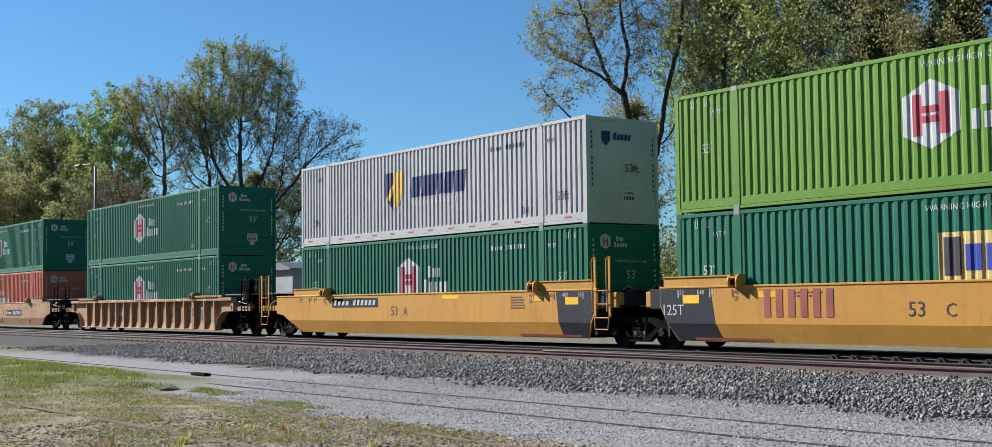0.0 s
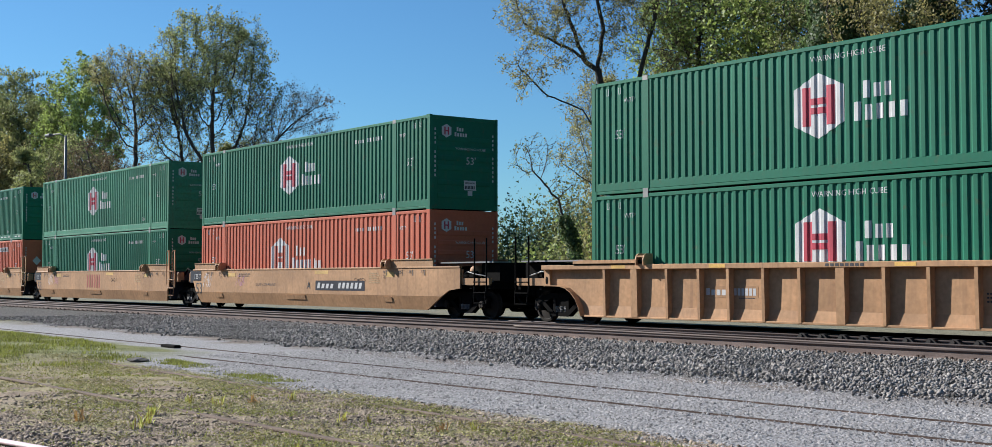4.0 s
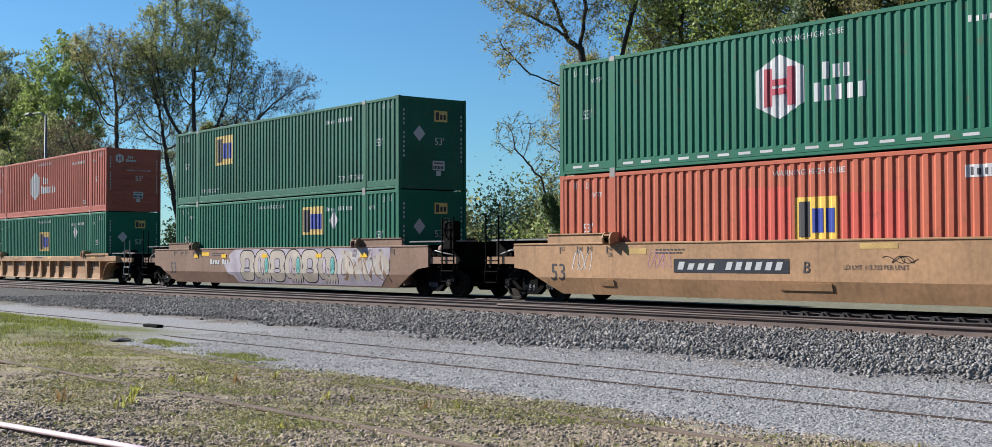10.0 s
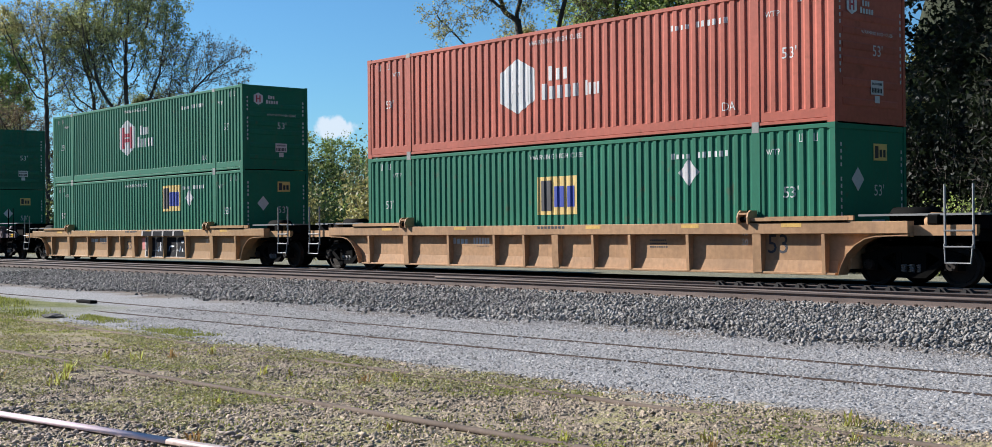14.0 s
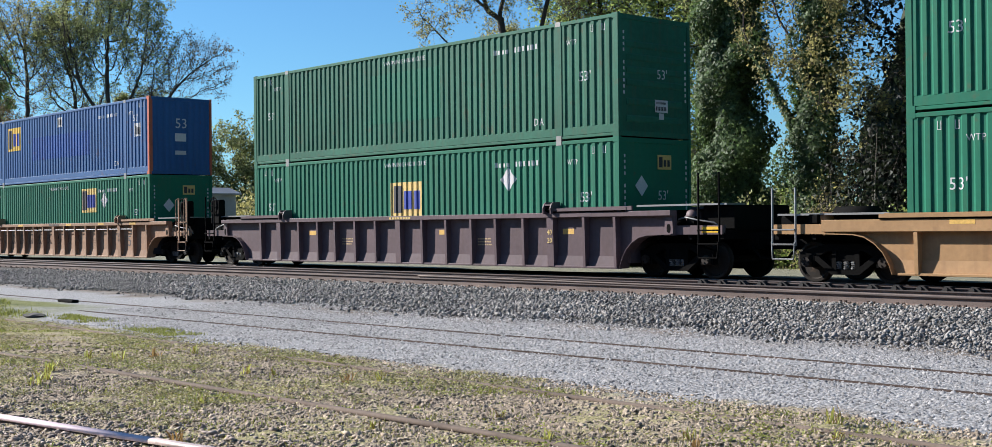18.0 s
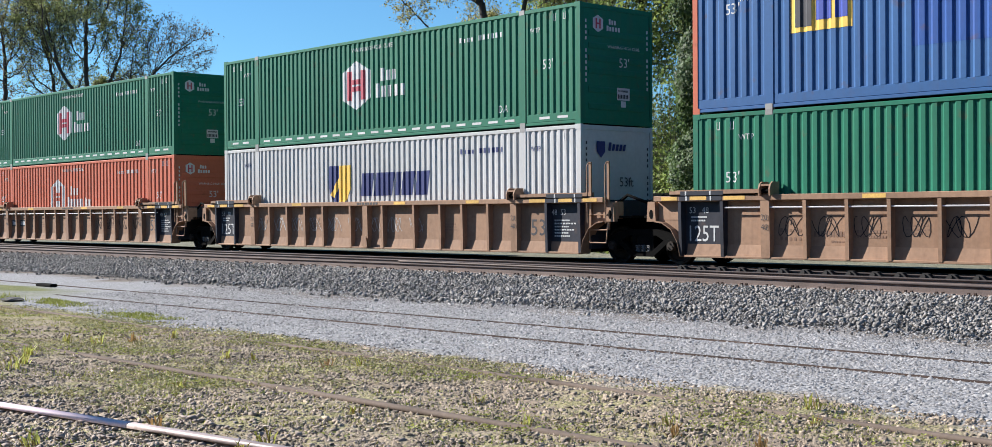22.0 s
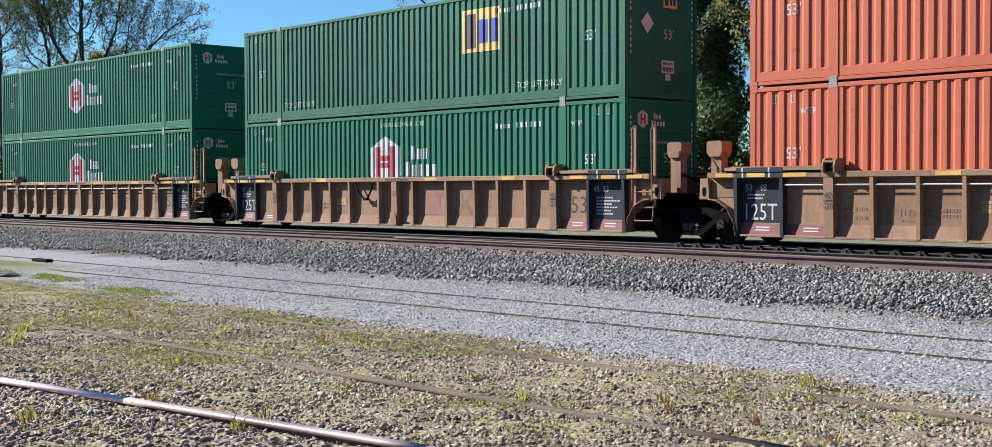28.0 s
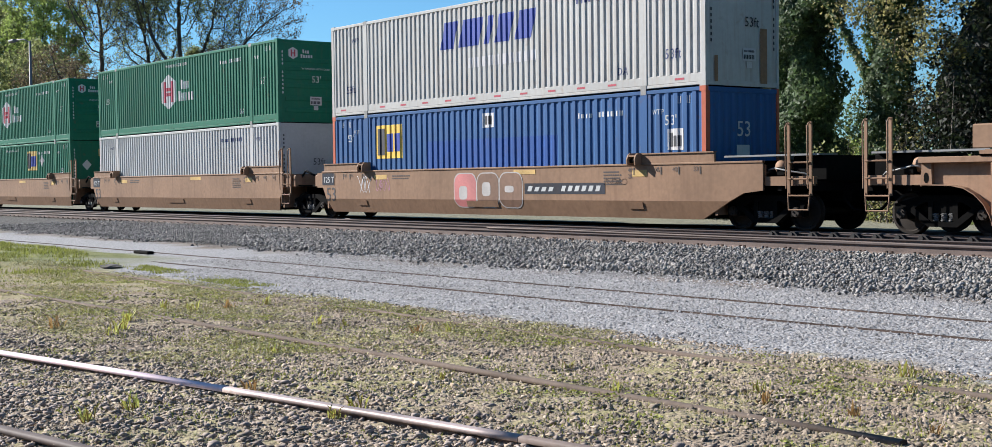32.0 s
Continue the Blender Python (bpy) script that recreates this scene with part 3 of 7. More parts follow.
def rail_mesh(pts, top, h=0.17):
    """A rail along points (x, y, z of its top); its running surface is a material of its own."""
    ring, n = rail_ring(h), 15
    vs, fs, mats = [], [], []
    for i, p in enumerate(pts):
        a, b = Vector(pts[max(i - 1, 0)]), Vector(pts[min(i + 1, len(pts) - 1)])
        d = (b - a).normalized()
        side = Vector((-d.y, d.x, 0)).normalized()
        vs += [tuple(Vector(p) + side * w + Vector((0, 0, z))) for w, z in ring]
    for i in range(len(pts) - 1):
        for j in range(n):
            k = i * n
            fs.append((k + j, k + (j + 1) % n, k + n + (j + 1) % n, k + n + j))
            mats.append(1 if j in (0, 1, 11, 12, 13, 14) else 0)
    fs += [tuple(range(n))[::-1], tuple((len(pts) - 1) * n + j for j in range(n))]
    mats += [0, 0]
    me = bpy.data.meshes.new("rail")
    me.from_pydata(vs, [], fs)
    me.materials.append(RAIL_OLD if top in (RAIL_OLD, RAIL_DUSTY) else RAIL_RUST)
    me.materials.append(top)
    me.polygons.foreach_set("material_index", mats)
    bm = bmesh.new()
    bm.from_mesh(me)
    bmesh.ops.recalc_face_normals(bm, faces=bm.faces)
    for f in bm.faces:
        f.smooth = f.material_index == 1
    bm.to_mesh(me)
    bm.free()
    return me


def line(x0, x1, f, z, n=24):
    return [(x0 + (x1 - x0) * i / n, f(x0 + (x1 - x0) * i / n), z) for i in range(n + 1)]


TRAIN_Y = 23.4
NEAR_Y = 20.0
tie_box = Shape().box(-0.11, 0.11, -1.3, 1.3, -0.17, 0.0, 0.012).mesh("tie", TIE)
tie_plate = Shape().box(-0.1, 0.1, -0.19, 0.19, 0, 0.018)
for sx, sy in ((-0.06, -0.13), (0.06, -0.15), (0.05, 0.13), (-0.05, 0.15)):
    tie_plate.box(sx - 0.018, sx + 0.018, sy - 0.018, sy + 0.018, 0.018, 0.05)
tie_plate = tie_plate.mesh("tie_plate", RAIL_OLD)
for cy, label, x_end in ((TRAIN_Y, "main line track with rusty rails under the train", -400), (NEAR_Y, "empty near main line track with rusty rails", -400)):
    track = thing("railway_track", label, "track", "main line tracks", kind="structure")
    for dy in (-0.7525, 0.7525):
        part("rail", rail_mesh([(x_end, cy + dy, RAIL_TOP), (-60, cy + dy, RAIL_TOP), (60, cy + dy, RAIL_TOP)], RAIL_DULL if cy == NEAR_Y else RAIL_USED), None, track)
    for i in range(128):
        tie = part("tie", tie_box, None, track)
        tie.location = (-72 + i * 0.545, cy + 0.05 * math.sin(i * 2.3), RAIL_TOP - 0.17)
        if cy == NEAR_Y:
            clip = part("tie_plate", tie_plate, None, track)
            clip.location = (-72 + i * 0.545, cy - 0.7525, RAIL_TOP - 0.165)

switch = thing("track_switch", "rusty turnout rails with dark rail braces", "track switch", kind="structure")
part("closure_rail", rail_mesh([(-200, 22.0, RAIL_TOP - 0.004), (-60, 22.0, RAIL_TOP - 0.004), (40, 22.0, RAIL_TOP - 0.004)], RAIL_DULL), None, switch, "rusty stock rail of the turnout")
part("point_rail", rail_mesh(line(-26, -9, lambda x: 20.45 - 1.0 * ((x + 26) / 17) ** 1.3, RAIL_TOP - 0.006), RAIL_DULL), None, switch, "worn switch point rail")
brace = Shape().prism_y([(-0.16, 0), (0.16, 0), (0.13, 0.05), (0.05, 0.12), (-0.05, 0.13), (-0.12, 0.05)], -0.06, 0.06)
brace.tube([(-0.03, -0.09, 0.07), (-0.03, 0.07, 0.07)], 0.05, 8).box(-0.2, 0.2, -0.14, 0.12, -0.02, 0.01)
BRACE = material("rusty_black_casting", (0.014, 0.011, 0.01), 0.7, 0.1, fade=0.3, spots=0.4, spot_color=(0.12, 0.07, 0.045))
brace = brace.mesh("rail_brace", BRACE)
for i in range(24):
    b = part("rail_brace", brace, None, switch)
    b.location = (-17.9 + 0.52 * i, 21.88, RAIL_TOP - 0.1)

# old yard tracks, half buried
old = thing("old_yard_track", "half-buried rusty yard track in pale gravel", "track", "yard tracks", kind="structure")
part("rail", rail_mesh(line(-45, 12, lambda x: 10.72 + 0.012 * (x + 6), -0.166), RAIL_OLD), None, old)
part("rail", rail_mesh(line(-42, 12, lambda x: 9.5 + 0.018 * (x + 6), -0.166), RAIL_OLD), None, old)
old = thing("old_yard_track", "disused yard track sunk into dirt and weeds", "track", "yard tracks", kind="structure")
part("rail", rail_mesh(line(-24, 12, lambda x: 7.1 - 0.026 * (x + 5), -0.155), RAIL_DUSTY), None, old)
part("rail", rail_mesh(line(-26, -3.72, lambda x: 5.5 + 0.018 * (x + 5), -0.148), RAIL_DUSTY), None, old, "short end of old rail")
pol = thing("polished_yard_track", "yard track in use, the glint of its polished rail painted on", "track", "yard tracks", kind="structure")
bend = lambda x: 4.18 + 0.155 * (x + 4.7) - 0.0019 * min(0.0, x + 4.7) ** 2
part("rail", rail_mesh(line(-60, -7.455, bend, -0.127, 40), RAIL_SHINE), None, pol, "polished rail with its bright glint painted on")
part("rail", rail_mesh(line(-7.45, -5.0, bend, -0.127, 8), RAIL_MID), None, pol, "rail with a weaker painted glint")
part("rail", rail_mesh(line(-4.995, 14, bend, -0.127, 20), RAIL_DULL), None, pol, "dull brown rail past the joint")
part("rail", rail_mesh(line(-60, 14, lambda x: 2.68 + 0.168 * (x + 4.4) - 0.0019 * (x + 4.4) ** 2 if x < -4.4 else 2.68 + 0.168 * (x + 4.4), -0.127, 40), RAIL_DULL), None, pol, "dull dark rail")


# ================= trees =================
def spikes(p, d, length, r0):
    """Thin three-sided tapered twigs as vertex and face arrays."""
    k = len(p)
    ref = np.where(np.abs(d[:, 2:3]) < 0.8, np.array([[0.0, 0.0, 1.0]]), np.array([[1.0, 0.0, 0.0]]))
    a = np.cross(d, ref)
    a /= np.linalg.norm(a, axis=1, keepdims=True)
    b = np.cross(d, a)
    v = np.stack([p + a * r0, p - 0.5 * a * r0 + 0.87 * b * r0, p - 0.5 * a * r0 - 0.87 * b * r0, p + d * length], 1)
    f = np.array([(0, 1, 3), (1, 2, 3), (2, 0, 3)])
    return v.reshape(-1, 3), (f[None] + 4 * np.arange(k)[:, None, None]).reshape(-1, 3)


def unit(v):
    return v / np.maximum(np.linalg.norm(v, axis=-1, keepdims=True), 1e-9)


def branching(rng, stems, lobes, n, step, kill):
    """Lets limbs grow from the stems into the room of the crown's lobes, each bough towards the free room nearest to it."""
    pos, par = [], []
    for line_ in stems:
        pts = [np.array(p, float) for p in line_]
        last = -1 if not pos else int(np.argmin(np.linalg.norm(np.array(pos) - pts[0], axis=1)))
        for a, b in zip(pts, pts[1:]):
            m = max(1, int(np.linalg.norm(b - a) / step))
            for i in range(m):
                pos.append(a + (b - a) * (i + (last >= 0)) / m + rng.normal(0, 0.03, 3) * (last >= 0))
                par.append(last)
                last = len(pos) - 1
    vol = np.array([l[3] * l[4] * l[5] for l in lobes])
    pts = []
    for l, m in zip(lobes, np.maximum(20, n * vol / vol.sum()).astype(int)):
        q = unit(rng.normal(size=(m, 3))) * rng.uniform(0.03, 1, (m, 1)) ** (1 / 2.6)
        pts.append(q * np.array(l[3:6]) * (1 + 0.1 * rng.normal(size=(m, 1))) + np.array(l[:3]))
    att = np.concatenate(pts)
    P = np.array(pos)
    dist = np.linalg.norm(att[:, None] - P[None], axis=2)
    near, far = dist.argmin(1), dist.min(1)
    for it in range(90):
        ids, inv = np.unique(near, return_inverse=True)
        pull = np.zeros((len(ids), 3))
        np.add.at(pull, inv, unit(att - P[near]))
        new_p = P[ids] + step * unit(unit(pull) + rng.normal(0, 0.13, pull.shape) + (0, 0, 0.1))
        base = len(P)
        P = np.concatenate([P, new_p])
        par += [int(i) for i in ids]
        d = np.linalg.norm(att[:, None] - new_p[None], axis=2)
        j, dm = d.argmin(1), d.min(1)
        better = dm < far
        near, far = np.where(better, base + j, near), np.where(better, dm, far)
        keep = far > kill
        att, near, far = att[keep], near[keep], far[keep]
        if not len(att):
            break
    return P, np.array(par)


def tree(x, y, mat, label, stems, lobes, n=600, step=0.5, kill=0.9, tip=0.012, power=2.15, twigs=2, twig=0.75, per=3, spread=0.12, size=0.08,
         thin=1.0, low=0.0, seed=1, bark=None, ivy=(), sprigs=2):
    """A tree from its stems and the lobes of its crown: limbs, fine twigs and leaves; low: the height under which leaves grow scarce."""
    rng = np.random.default_rng(seed)
    z = float(ground_z(np.array([x]), np.array([y]))[0]) - 0.05
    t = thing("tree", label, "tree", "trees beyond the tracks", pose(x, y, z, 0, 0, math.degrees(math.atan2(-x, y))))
    P, par = branching(rng, stems, lobes, n, step, kill)
    m = len(P)
    acc, kids = np.zeros(m), [[] for _ in range(m)]
    rad = np.zeros(m)
    for i in range(m - 1, -1, -1):
        rad[i] = max(tip, acc[i] ** (1 / power))
        if par[i] >= 0:
            acc[par[i]] += rad[i] ** power
            kids[par[i]].append(i)
    limbs = Shape()
    starts = [i for i in range(m) if par[i] < 0]
    while starts:
        i = starts.pop()
        chain, rr = ([P[par[i]]], [rad[i]]) if par[i] >= 0 else ([], [])
        while True:
            chain.append(P[i])
            rr.append(rad[i])
            if not kids[i]:
                break
            k = max(kids[i], key=lambda c: rad[c])
            starts += [c for c in kids[i] if c != k]
            i = k
        if len(chain) > 1:
            limbs.tube(chain, rr, 8 if rr[0] > 0.15 else 5 if rr[0] > 0.05 else 3, cap=False)
    part("trunk", limbs.mesh("trunk", bark or BARK, True, False), None, t)
    ids = np.array([i for i in range(m) if rad[i] < tip * 3.2 and par[i] >= 0])
    along = unit(P[ids] - P[par[ids]])
    p0, dr = np.repeat(P[ids], twigs, 0), np.repeat(along, twigs, 0)
    dr = unit(dr * 0.7 + rng.normal(0, 0.5, dr.shape) + (0, 0, 0.15))
    ln = twig * rng.uniform(0.4, 1.1, (len(p0), 1))
    v1, f1 = spikes(p0, dr, ln, tip * 0.75)
    q0 = np.repeat(p0 + dr * ln * 0.45, sprigs, 0)
    q0 += np.repeat(dr * ln, sprigs, 0) * rng.uniform(-0.2, 0.4, (len(q0), 1))
    qd = unit(np.repeat(dr, sprigs, 0) * 0.8 + rng.normal(0, 0.5, q0.shape))
    ql = np.repeat(ln, sprigs, 0) * rng.uniform(0.3, 0.65, (len(q0), 1))
    v2, f2 = spikes(q0, qd, ql, tip * 0.5)
    tw = part("twig_spray", array_mesh("twig_spray", np.concatenate([v1, v2]), np.concatenate([f1, f2 + len(v1)]), bark or BARK), None, t)
    tagged(tw, kind="stuff")
    pts = np.concatenate([p0 + dr * ln * rng.uniform(0.5, 1, ln.shape), q0 + qd * ql * rng.uniform(0.5, 1.05, ql.shape)])
    chance = thin * (0.12 + 0.88 / (1 + np.exp(-(pts[:, 2] - low) * 1.1)) if low else np.ones(len(pts)))
    # leaves come in tufts, so that the crown keeps gaps
    tuft = np.sin(pts[:, 0] * 1.9 + 2 * np.sin(pts[:, 2] * 1.1)) + np.sin(pts[:, 1] * 2.1 + seed) + np.sin(pts[:, 2] * 2.3 + pts[:, 0])
    pts = pts[rng.uniform(size=len(pts)) < chance * np.clip(0.75 + 0.3 * tuft, 0.1, 1.3)]
    tagged(part("crown", leaf_mesh("crown", pts, per, spread, size, mat, seed), None, t), kind="stuff")
    for k, (path, r0, r1, count, leaf) in enumerate(ivy):
        q = np.array(path, float)
        u = rng.uniform(0, len(q) - 1.001, count)
        i = u.astype(int)
        c = q[i] + (q[i + 1] - q[i]) * (u - i)[:, None]
        w = rng.uniform(0, 6.283, count)
        f = u / (len(q) - 1)
        bump = 0.8 + 0.22 * np.sin(c[:, 2] * 2.1 + 2 * np.sin(w + seed)) + 0.2 * np.sin(3 * w + c[:, 2] * 1.3) + 0.12 * np.sin(5 * w - c[:, 2] * 4)
        rr = (r0 + (r1 - r0) * f) * bump * (1 - 0.45 * rng.uniform(size=count) ** 2.5)
        out = np.stack([np.cos(w), np.sin(w), 0.35 + 0 * w], -1)
        c[:, :2] += out[:, :2] * rr[:, None]
        iv = part("ivy", leaf_mesh("ivy", c, 1, 0.04, leaf, LEAF_IVY, seed + 6 + k, out), None, t, "dark green ivy round the trunk")
        tagged(iv, kind="stuff")
    return t


def shrub(x, y, h, w, mat, label, seed, n=2600, size=0.12):
    """A low tangle: many thin stems from the ground with leaves along them."""
    rnd, r = random.Random(seed), np.random.default_rng(seed)
    z = float(ground_z(np.array([x]), np.array([y]))[0]) - 0.05
    t = thing("shrub", label, "shrub", "shrubs beyond the tracks", pose(x, y, z))
    stems, pts = Shape(), []
    for k in range(26):
        a, q = rnd.uniform(0, 6.283), rnd.random() ** 0.5
        p0 = Vector((math.cos(a) * w * 0.5 * q, math.sin(a) * w * 0.3 * q, 0))
        p1 = p0 + Vector((rnd.gauss(0, 0.25) * w * 0.4, rnd.gauss(0, 0.2) * w * 0.3, h * rnd.uniform(0.55, 1.05) * (1.1 - 0.55 * q)))
        mid = p0.lerp(p1, 0.5) + Vector((rnd.gauss(0, 0.2), rnd.gauss(0, 0.2), 0.1))
        stems.tube([p0, mid, p1], [0.03, 0.022, 0.008], 3, cap=False)
        for i in range(10):
            f = 0.1 + 0.9 * i / 9
            pts.append(tuple(p0.lerp(mid, f * 2) if f < 0.5 else mid.lerp(p1, f * 2 - 1)))
    tagged(part("stem", stems.mesh("stem", BARK_PALE, False, False), None, t), kind="stuff")
    # fine shoots all round the stems
    q = np.repeat(np.array(pts), 2, 0) + r.normal(0, 0.05 * w, (len(pts) * 2, 3))
    d = unit(r.normal(0, 0.6, q.shape) + (0, 0, 0.6))
    sv, sf = spikes(q, d, 0.16 * h * r.uniform(0.4, 1.1, (len(q), 1)), 0.009)
    tagged(part("twig_spray", array_mesh("twig_spray", sv, sf, BARK), None, t), kind="stuff")
    cr = part("crown", leaf_mesh("crown", pts, max(1, n // 260), 0.12 * w, size, mat, seed), None, t)
    tagged(cr, kind="stuff")
    return t


def pole(h, lean=0.0):
    """A plain stem up to height h."""
    return [[(0, 0, 0), (0.1, 0, h * 0.4), (lean * 0.5, 0.1, h * 0.7), (lean, 0, h)]]


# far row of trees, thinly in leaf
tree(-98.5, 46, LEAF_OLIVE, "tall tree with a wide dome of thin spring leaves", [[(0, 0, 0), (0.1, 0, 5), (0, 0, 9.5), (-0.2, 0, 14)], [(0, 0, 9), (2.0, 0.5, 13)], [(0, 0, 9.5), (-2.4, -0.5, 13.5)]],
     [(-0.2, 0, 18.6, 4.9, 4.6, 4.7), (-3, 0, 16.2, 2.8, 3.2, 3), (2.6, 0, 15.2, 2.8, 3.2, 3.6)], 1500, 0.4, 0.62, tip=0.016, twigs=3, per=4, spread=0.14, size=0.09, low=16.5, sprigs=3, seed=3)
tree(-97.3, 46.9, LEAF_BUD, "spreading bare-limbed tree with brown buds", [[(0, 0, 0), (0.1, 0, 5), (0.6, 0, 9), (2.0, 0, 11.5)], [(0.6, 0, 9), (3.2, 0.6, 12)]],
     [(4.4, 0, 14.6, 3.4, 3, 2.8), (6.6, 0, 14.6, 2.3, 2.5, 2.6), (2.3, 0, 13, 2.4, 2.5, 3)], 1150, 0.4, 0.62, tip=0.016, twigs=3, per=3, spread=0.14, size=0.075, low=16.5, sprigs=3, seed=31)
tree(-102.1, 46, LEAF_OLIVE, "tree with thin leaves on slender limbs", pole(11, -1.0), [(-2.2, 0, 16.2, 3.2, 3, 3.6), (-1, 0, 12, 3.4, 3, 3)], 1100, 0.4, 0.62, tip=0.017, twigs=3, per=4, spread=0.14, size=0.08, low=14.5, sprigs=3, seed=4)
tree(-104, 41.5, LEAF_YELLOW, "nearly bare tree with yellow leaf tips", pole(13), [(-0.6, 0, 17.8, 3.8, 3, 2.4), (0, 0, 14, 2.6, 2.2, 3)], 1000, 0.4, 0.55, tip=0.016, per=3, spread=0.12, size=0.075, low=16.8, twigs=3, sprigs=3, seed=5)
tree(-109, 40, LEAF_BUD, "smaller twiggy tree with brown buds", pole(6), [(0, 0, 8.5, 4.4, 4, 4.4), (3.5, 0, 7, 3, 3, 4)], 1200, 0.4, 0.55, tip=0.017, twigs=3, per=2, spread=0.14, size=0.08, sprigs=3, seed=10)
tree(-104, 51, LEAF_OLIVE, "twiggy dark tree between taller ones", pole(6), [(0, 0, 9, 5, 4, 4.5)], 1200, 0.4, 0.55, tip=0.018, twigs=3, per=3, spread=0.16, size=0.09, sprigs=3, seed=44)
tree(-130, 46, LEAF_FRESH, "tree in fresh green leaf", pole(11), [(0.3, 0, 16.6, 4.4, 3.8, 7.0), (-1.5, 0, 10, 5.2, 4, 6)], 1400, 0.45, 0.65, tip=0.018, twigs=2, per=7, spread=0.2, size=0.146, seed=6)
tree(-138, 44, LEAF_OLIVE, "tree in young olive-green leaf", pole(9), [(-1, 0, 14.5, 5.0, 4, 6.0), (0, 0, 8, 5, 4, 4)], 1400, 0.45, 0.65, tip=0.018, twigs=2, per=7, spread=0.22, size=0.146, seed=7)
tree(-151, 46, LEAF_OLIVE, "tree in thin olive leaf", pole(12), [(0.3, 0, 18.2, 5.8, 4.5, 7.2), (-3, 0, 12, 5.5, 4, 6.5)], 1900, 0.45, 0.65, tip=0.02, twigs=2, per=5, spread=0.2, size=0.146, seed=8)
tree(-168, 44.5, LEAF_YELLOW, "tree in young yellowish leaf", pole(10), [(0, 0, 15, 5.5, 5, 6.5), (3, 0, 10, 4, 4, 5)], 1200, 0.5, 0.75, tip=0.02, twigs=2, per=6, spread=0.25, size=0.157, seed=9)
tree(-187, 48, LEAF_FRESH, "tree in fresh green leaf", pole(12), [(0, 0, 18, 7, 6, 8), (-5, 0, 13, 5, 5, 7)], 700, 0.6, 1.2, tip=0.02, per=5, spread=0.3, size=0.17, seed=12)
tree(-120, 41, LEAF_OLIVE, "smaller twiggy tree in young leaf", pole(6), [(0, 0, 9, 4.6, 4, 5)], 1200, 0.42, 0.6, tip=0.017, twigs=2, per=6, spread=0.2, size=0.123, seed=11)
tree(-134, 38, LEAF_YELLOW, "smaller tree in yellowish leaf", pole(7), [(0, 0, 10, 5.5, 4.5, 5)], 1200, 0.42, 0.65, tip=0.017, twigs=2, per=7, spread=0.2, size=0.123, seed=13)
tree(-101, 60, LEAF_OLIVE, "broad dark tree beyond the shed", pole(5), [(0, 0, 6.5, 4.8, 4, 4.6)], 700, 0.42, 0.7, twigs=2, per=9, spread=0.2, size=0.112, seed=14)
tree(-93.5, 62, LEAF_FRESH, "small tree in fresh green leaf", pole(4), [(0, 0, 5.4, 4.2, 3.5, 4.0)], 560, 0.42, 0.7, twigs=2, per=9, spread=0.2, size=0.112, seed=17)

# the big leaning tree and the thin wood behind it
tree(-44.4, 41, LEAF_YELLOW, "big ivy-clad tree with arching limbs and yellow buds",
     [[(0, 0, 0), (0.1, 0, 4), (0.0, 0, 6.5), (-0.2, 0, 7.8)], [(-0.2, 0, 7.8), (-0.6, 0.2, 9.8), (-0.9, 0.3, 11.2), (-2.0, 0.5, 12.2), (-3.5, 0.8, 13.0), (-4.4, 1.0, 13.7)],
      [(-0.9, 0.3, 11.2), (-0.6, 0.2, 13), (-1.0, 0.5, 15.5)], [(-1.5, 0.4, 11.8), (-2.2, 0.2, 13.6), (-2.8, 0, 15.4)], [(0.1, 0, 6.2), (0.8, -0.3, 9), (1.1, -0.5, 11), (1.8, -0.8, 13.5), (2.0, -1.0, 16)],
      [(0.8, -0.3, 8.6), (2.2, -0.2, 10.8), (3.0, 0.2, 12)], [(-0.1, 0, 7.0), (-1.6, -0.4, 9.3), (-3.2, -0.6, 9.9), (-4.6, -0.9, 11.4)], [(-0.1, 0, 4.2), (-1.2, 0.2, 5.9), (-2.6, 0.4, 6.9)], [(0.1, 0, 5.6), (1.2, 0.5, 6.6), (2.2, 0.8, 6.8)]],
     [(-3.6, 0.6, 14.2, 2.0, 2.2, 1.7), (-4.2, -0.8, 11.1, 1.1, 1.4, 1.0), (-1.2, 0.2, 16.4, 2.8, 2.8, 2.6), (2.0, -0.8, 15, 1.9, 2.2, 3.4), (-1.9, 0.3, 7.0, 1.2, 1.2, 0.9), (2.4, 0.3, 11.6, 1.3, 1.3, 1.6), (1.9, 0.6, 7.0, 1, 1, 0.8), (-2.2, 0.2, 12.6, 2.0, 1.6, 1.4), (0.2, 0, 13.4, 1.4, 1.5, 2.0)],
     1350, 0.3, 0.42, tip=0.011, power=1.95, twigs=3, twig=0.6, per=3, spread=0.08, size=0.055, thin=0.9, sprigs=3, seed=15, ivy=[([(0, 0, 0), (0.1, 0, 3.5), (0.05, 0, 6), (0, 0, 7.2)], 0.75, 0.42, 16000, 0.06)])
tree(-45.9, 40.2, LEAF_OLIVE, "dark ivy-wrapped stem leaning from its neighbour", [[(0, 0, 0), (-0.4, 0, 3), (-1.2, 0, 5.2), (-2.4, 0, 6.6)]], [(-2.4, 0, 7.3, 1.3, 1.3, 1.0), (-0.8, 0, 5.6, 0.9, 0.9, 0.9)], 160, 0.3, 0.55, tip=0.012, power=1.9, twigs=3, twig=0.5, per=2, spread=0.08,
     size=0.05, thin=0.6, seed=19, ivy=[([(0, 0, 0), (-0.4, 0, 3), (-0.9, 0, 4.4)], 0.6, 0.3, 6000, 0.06)])
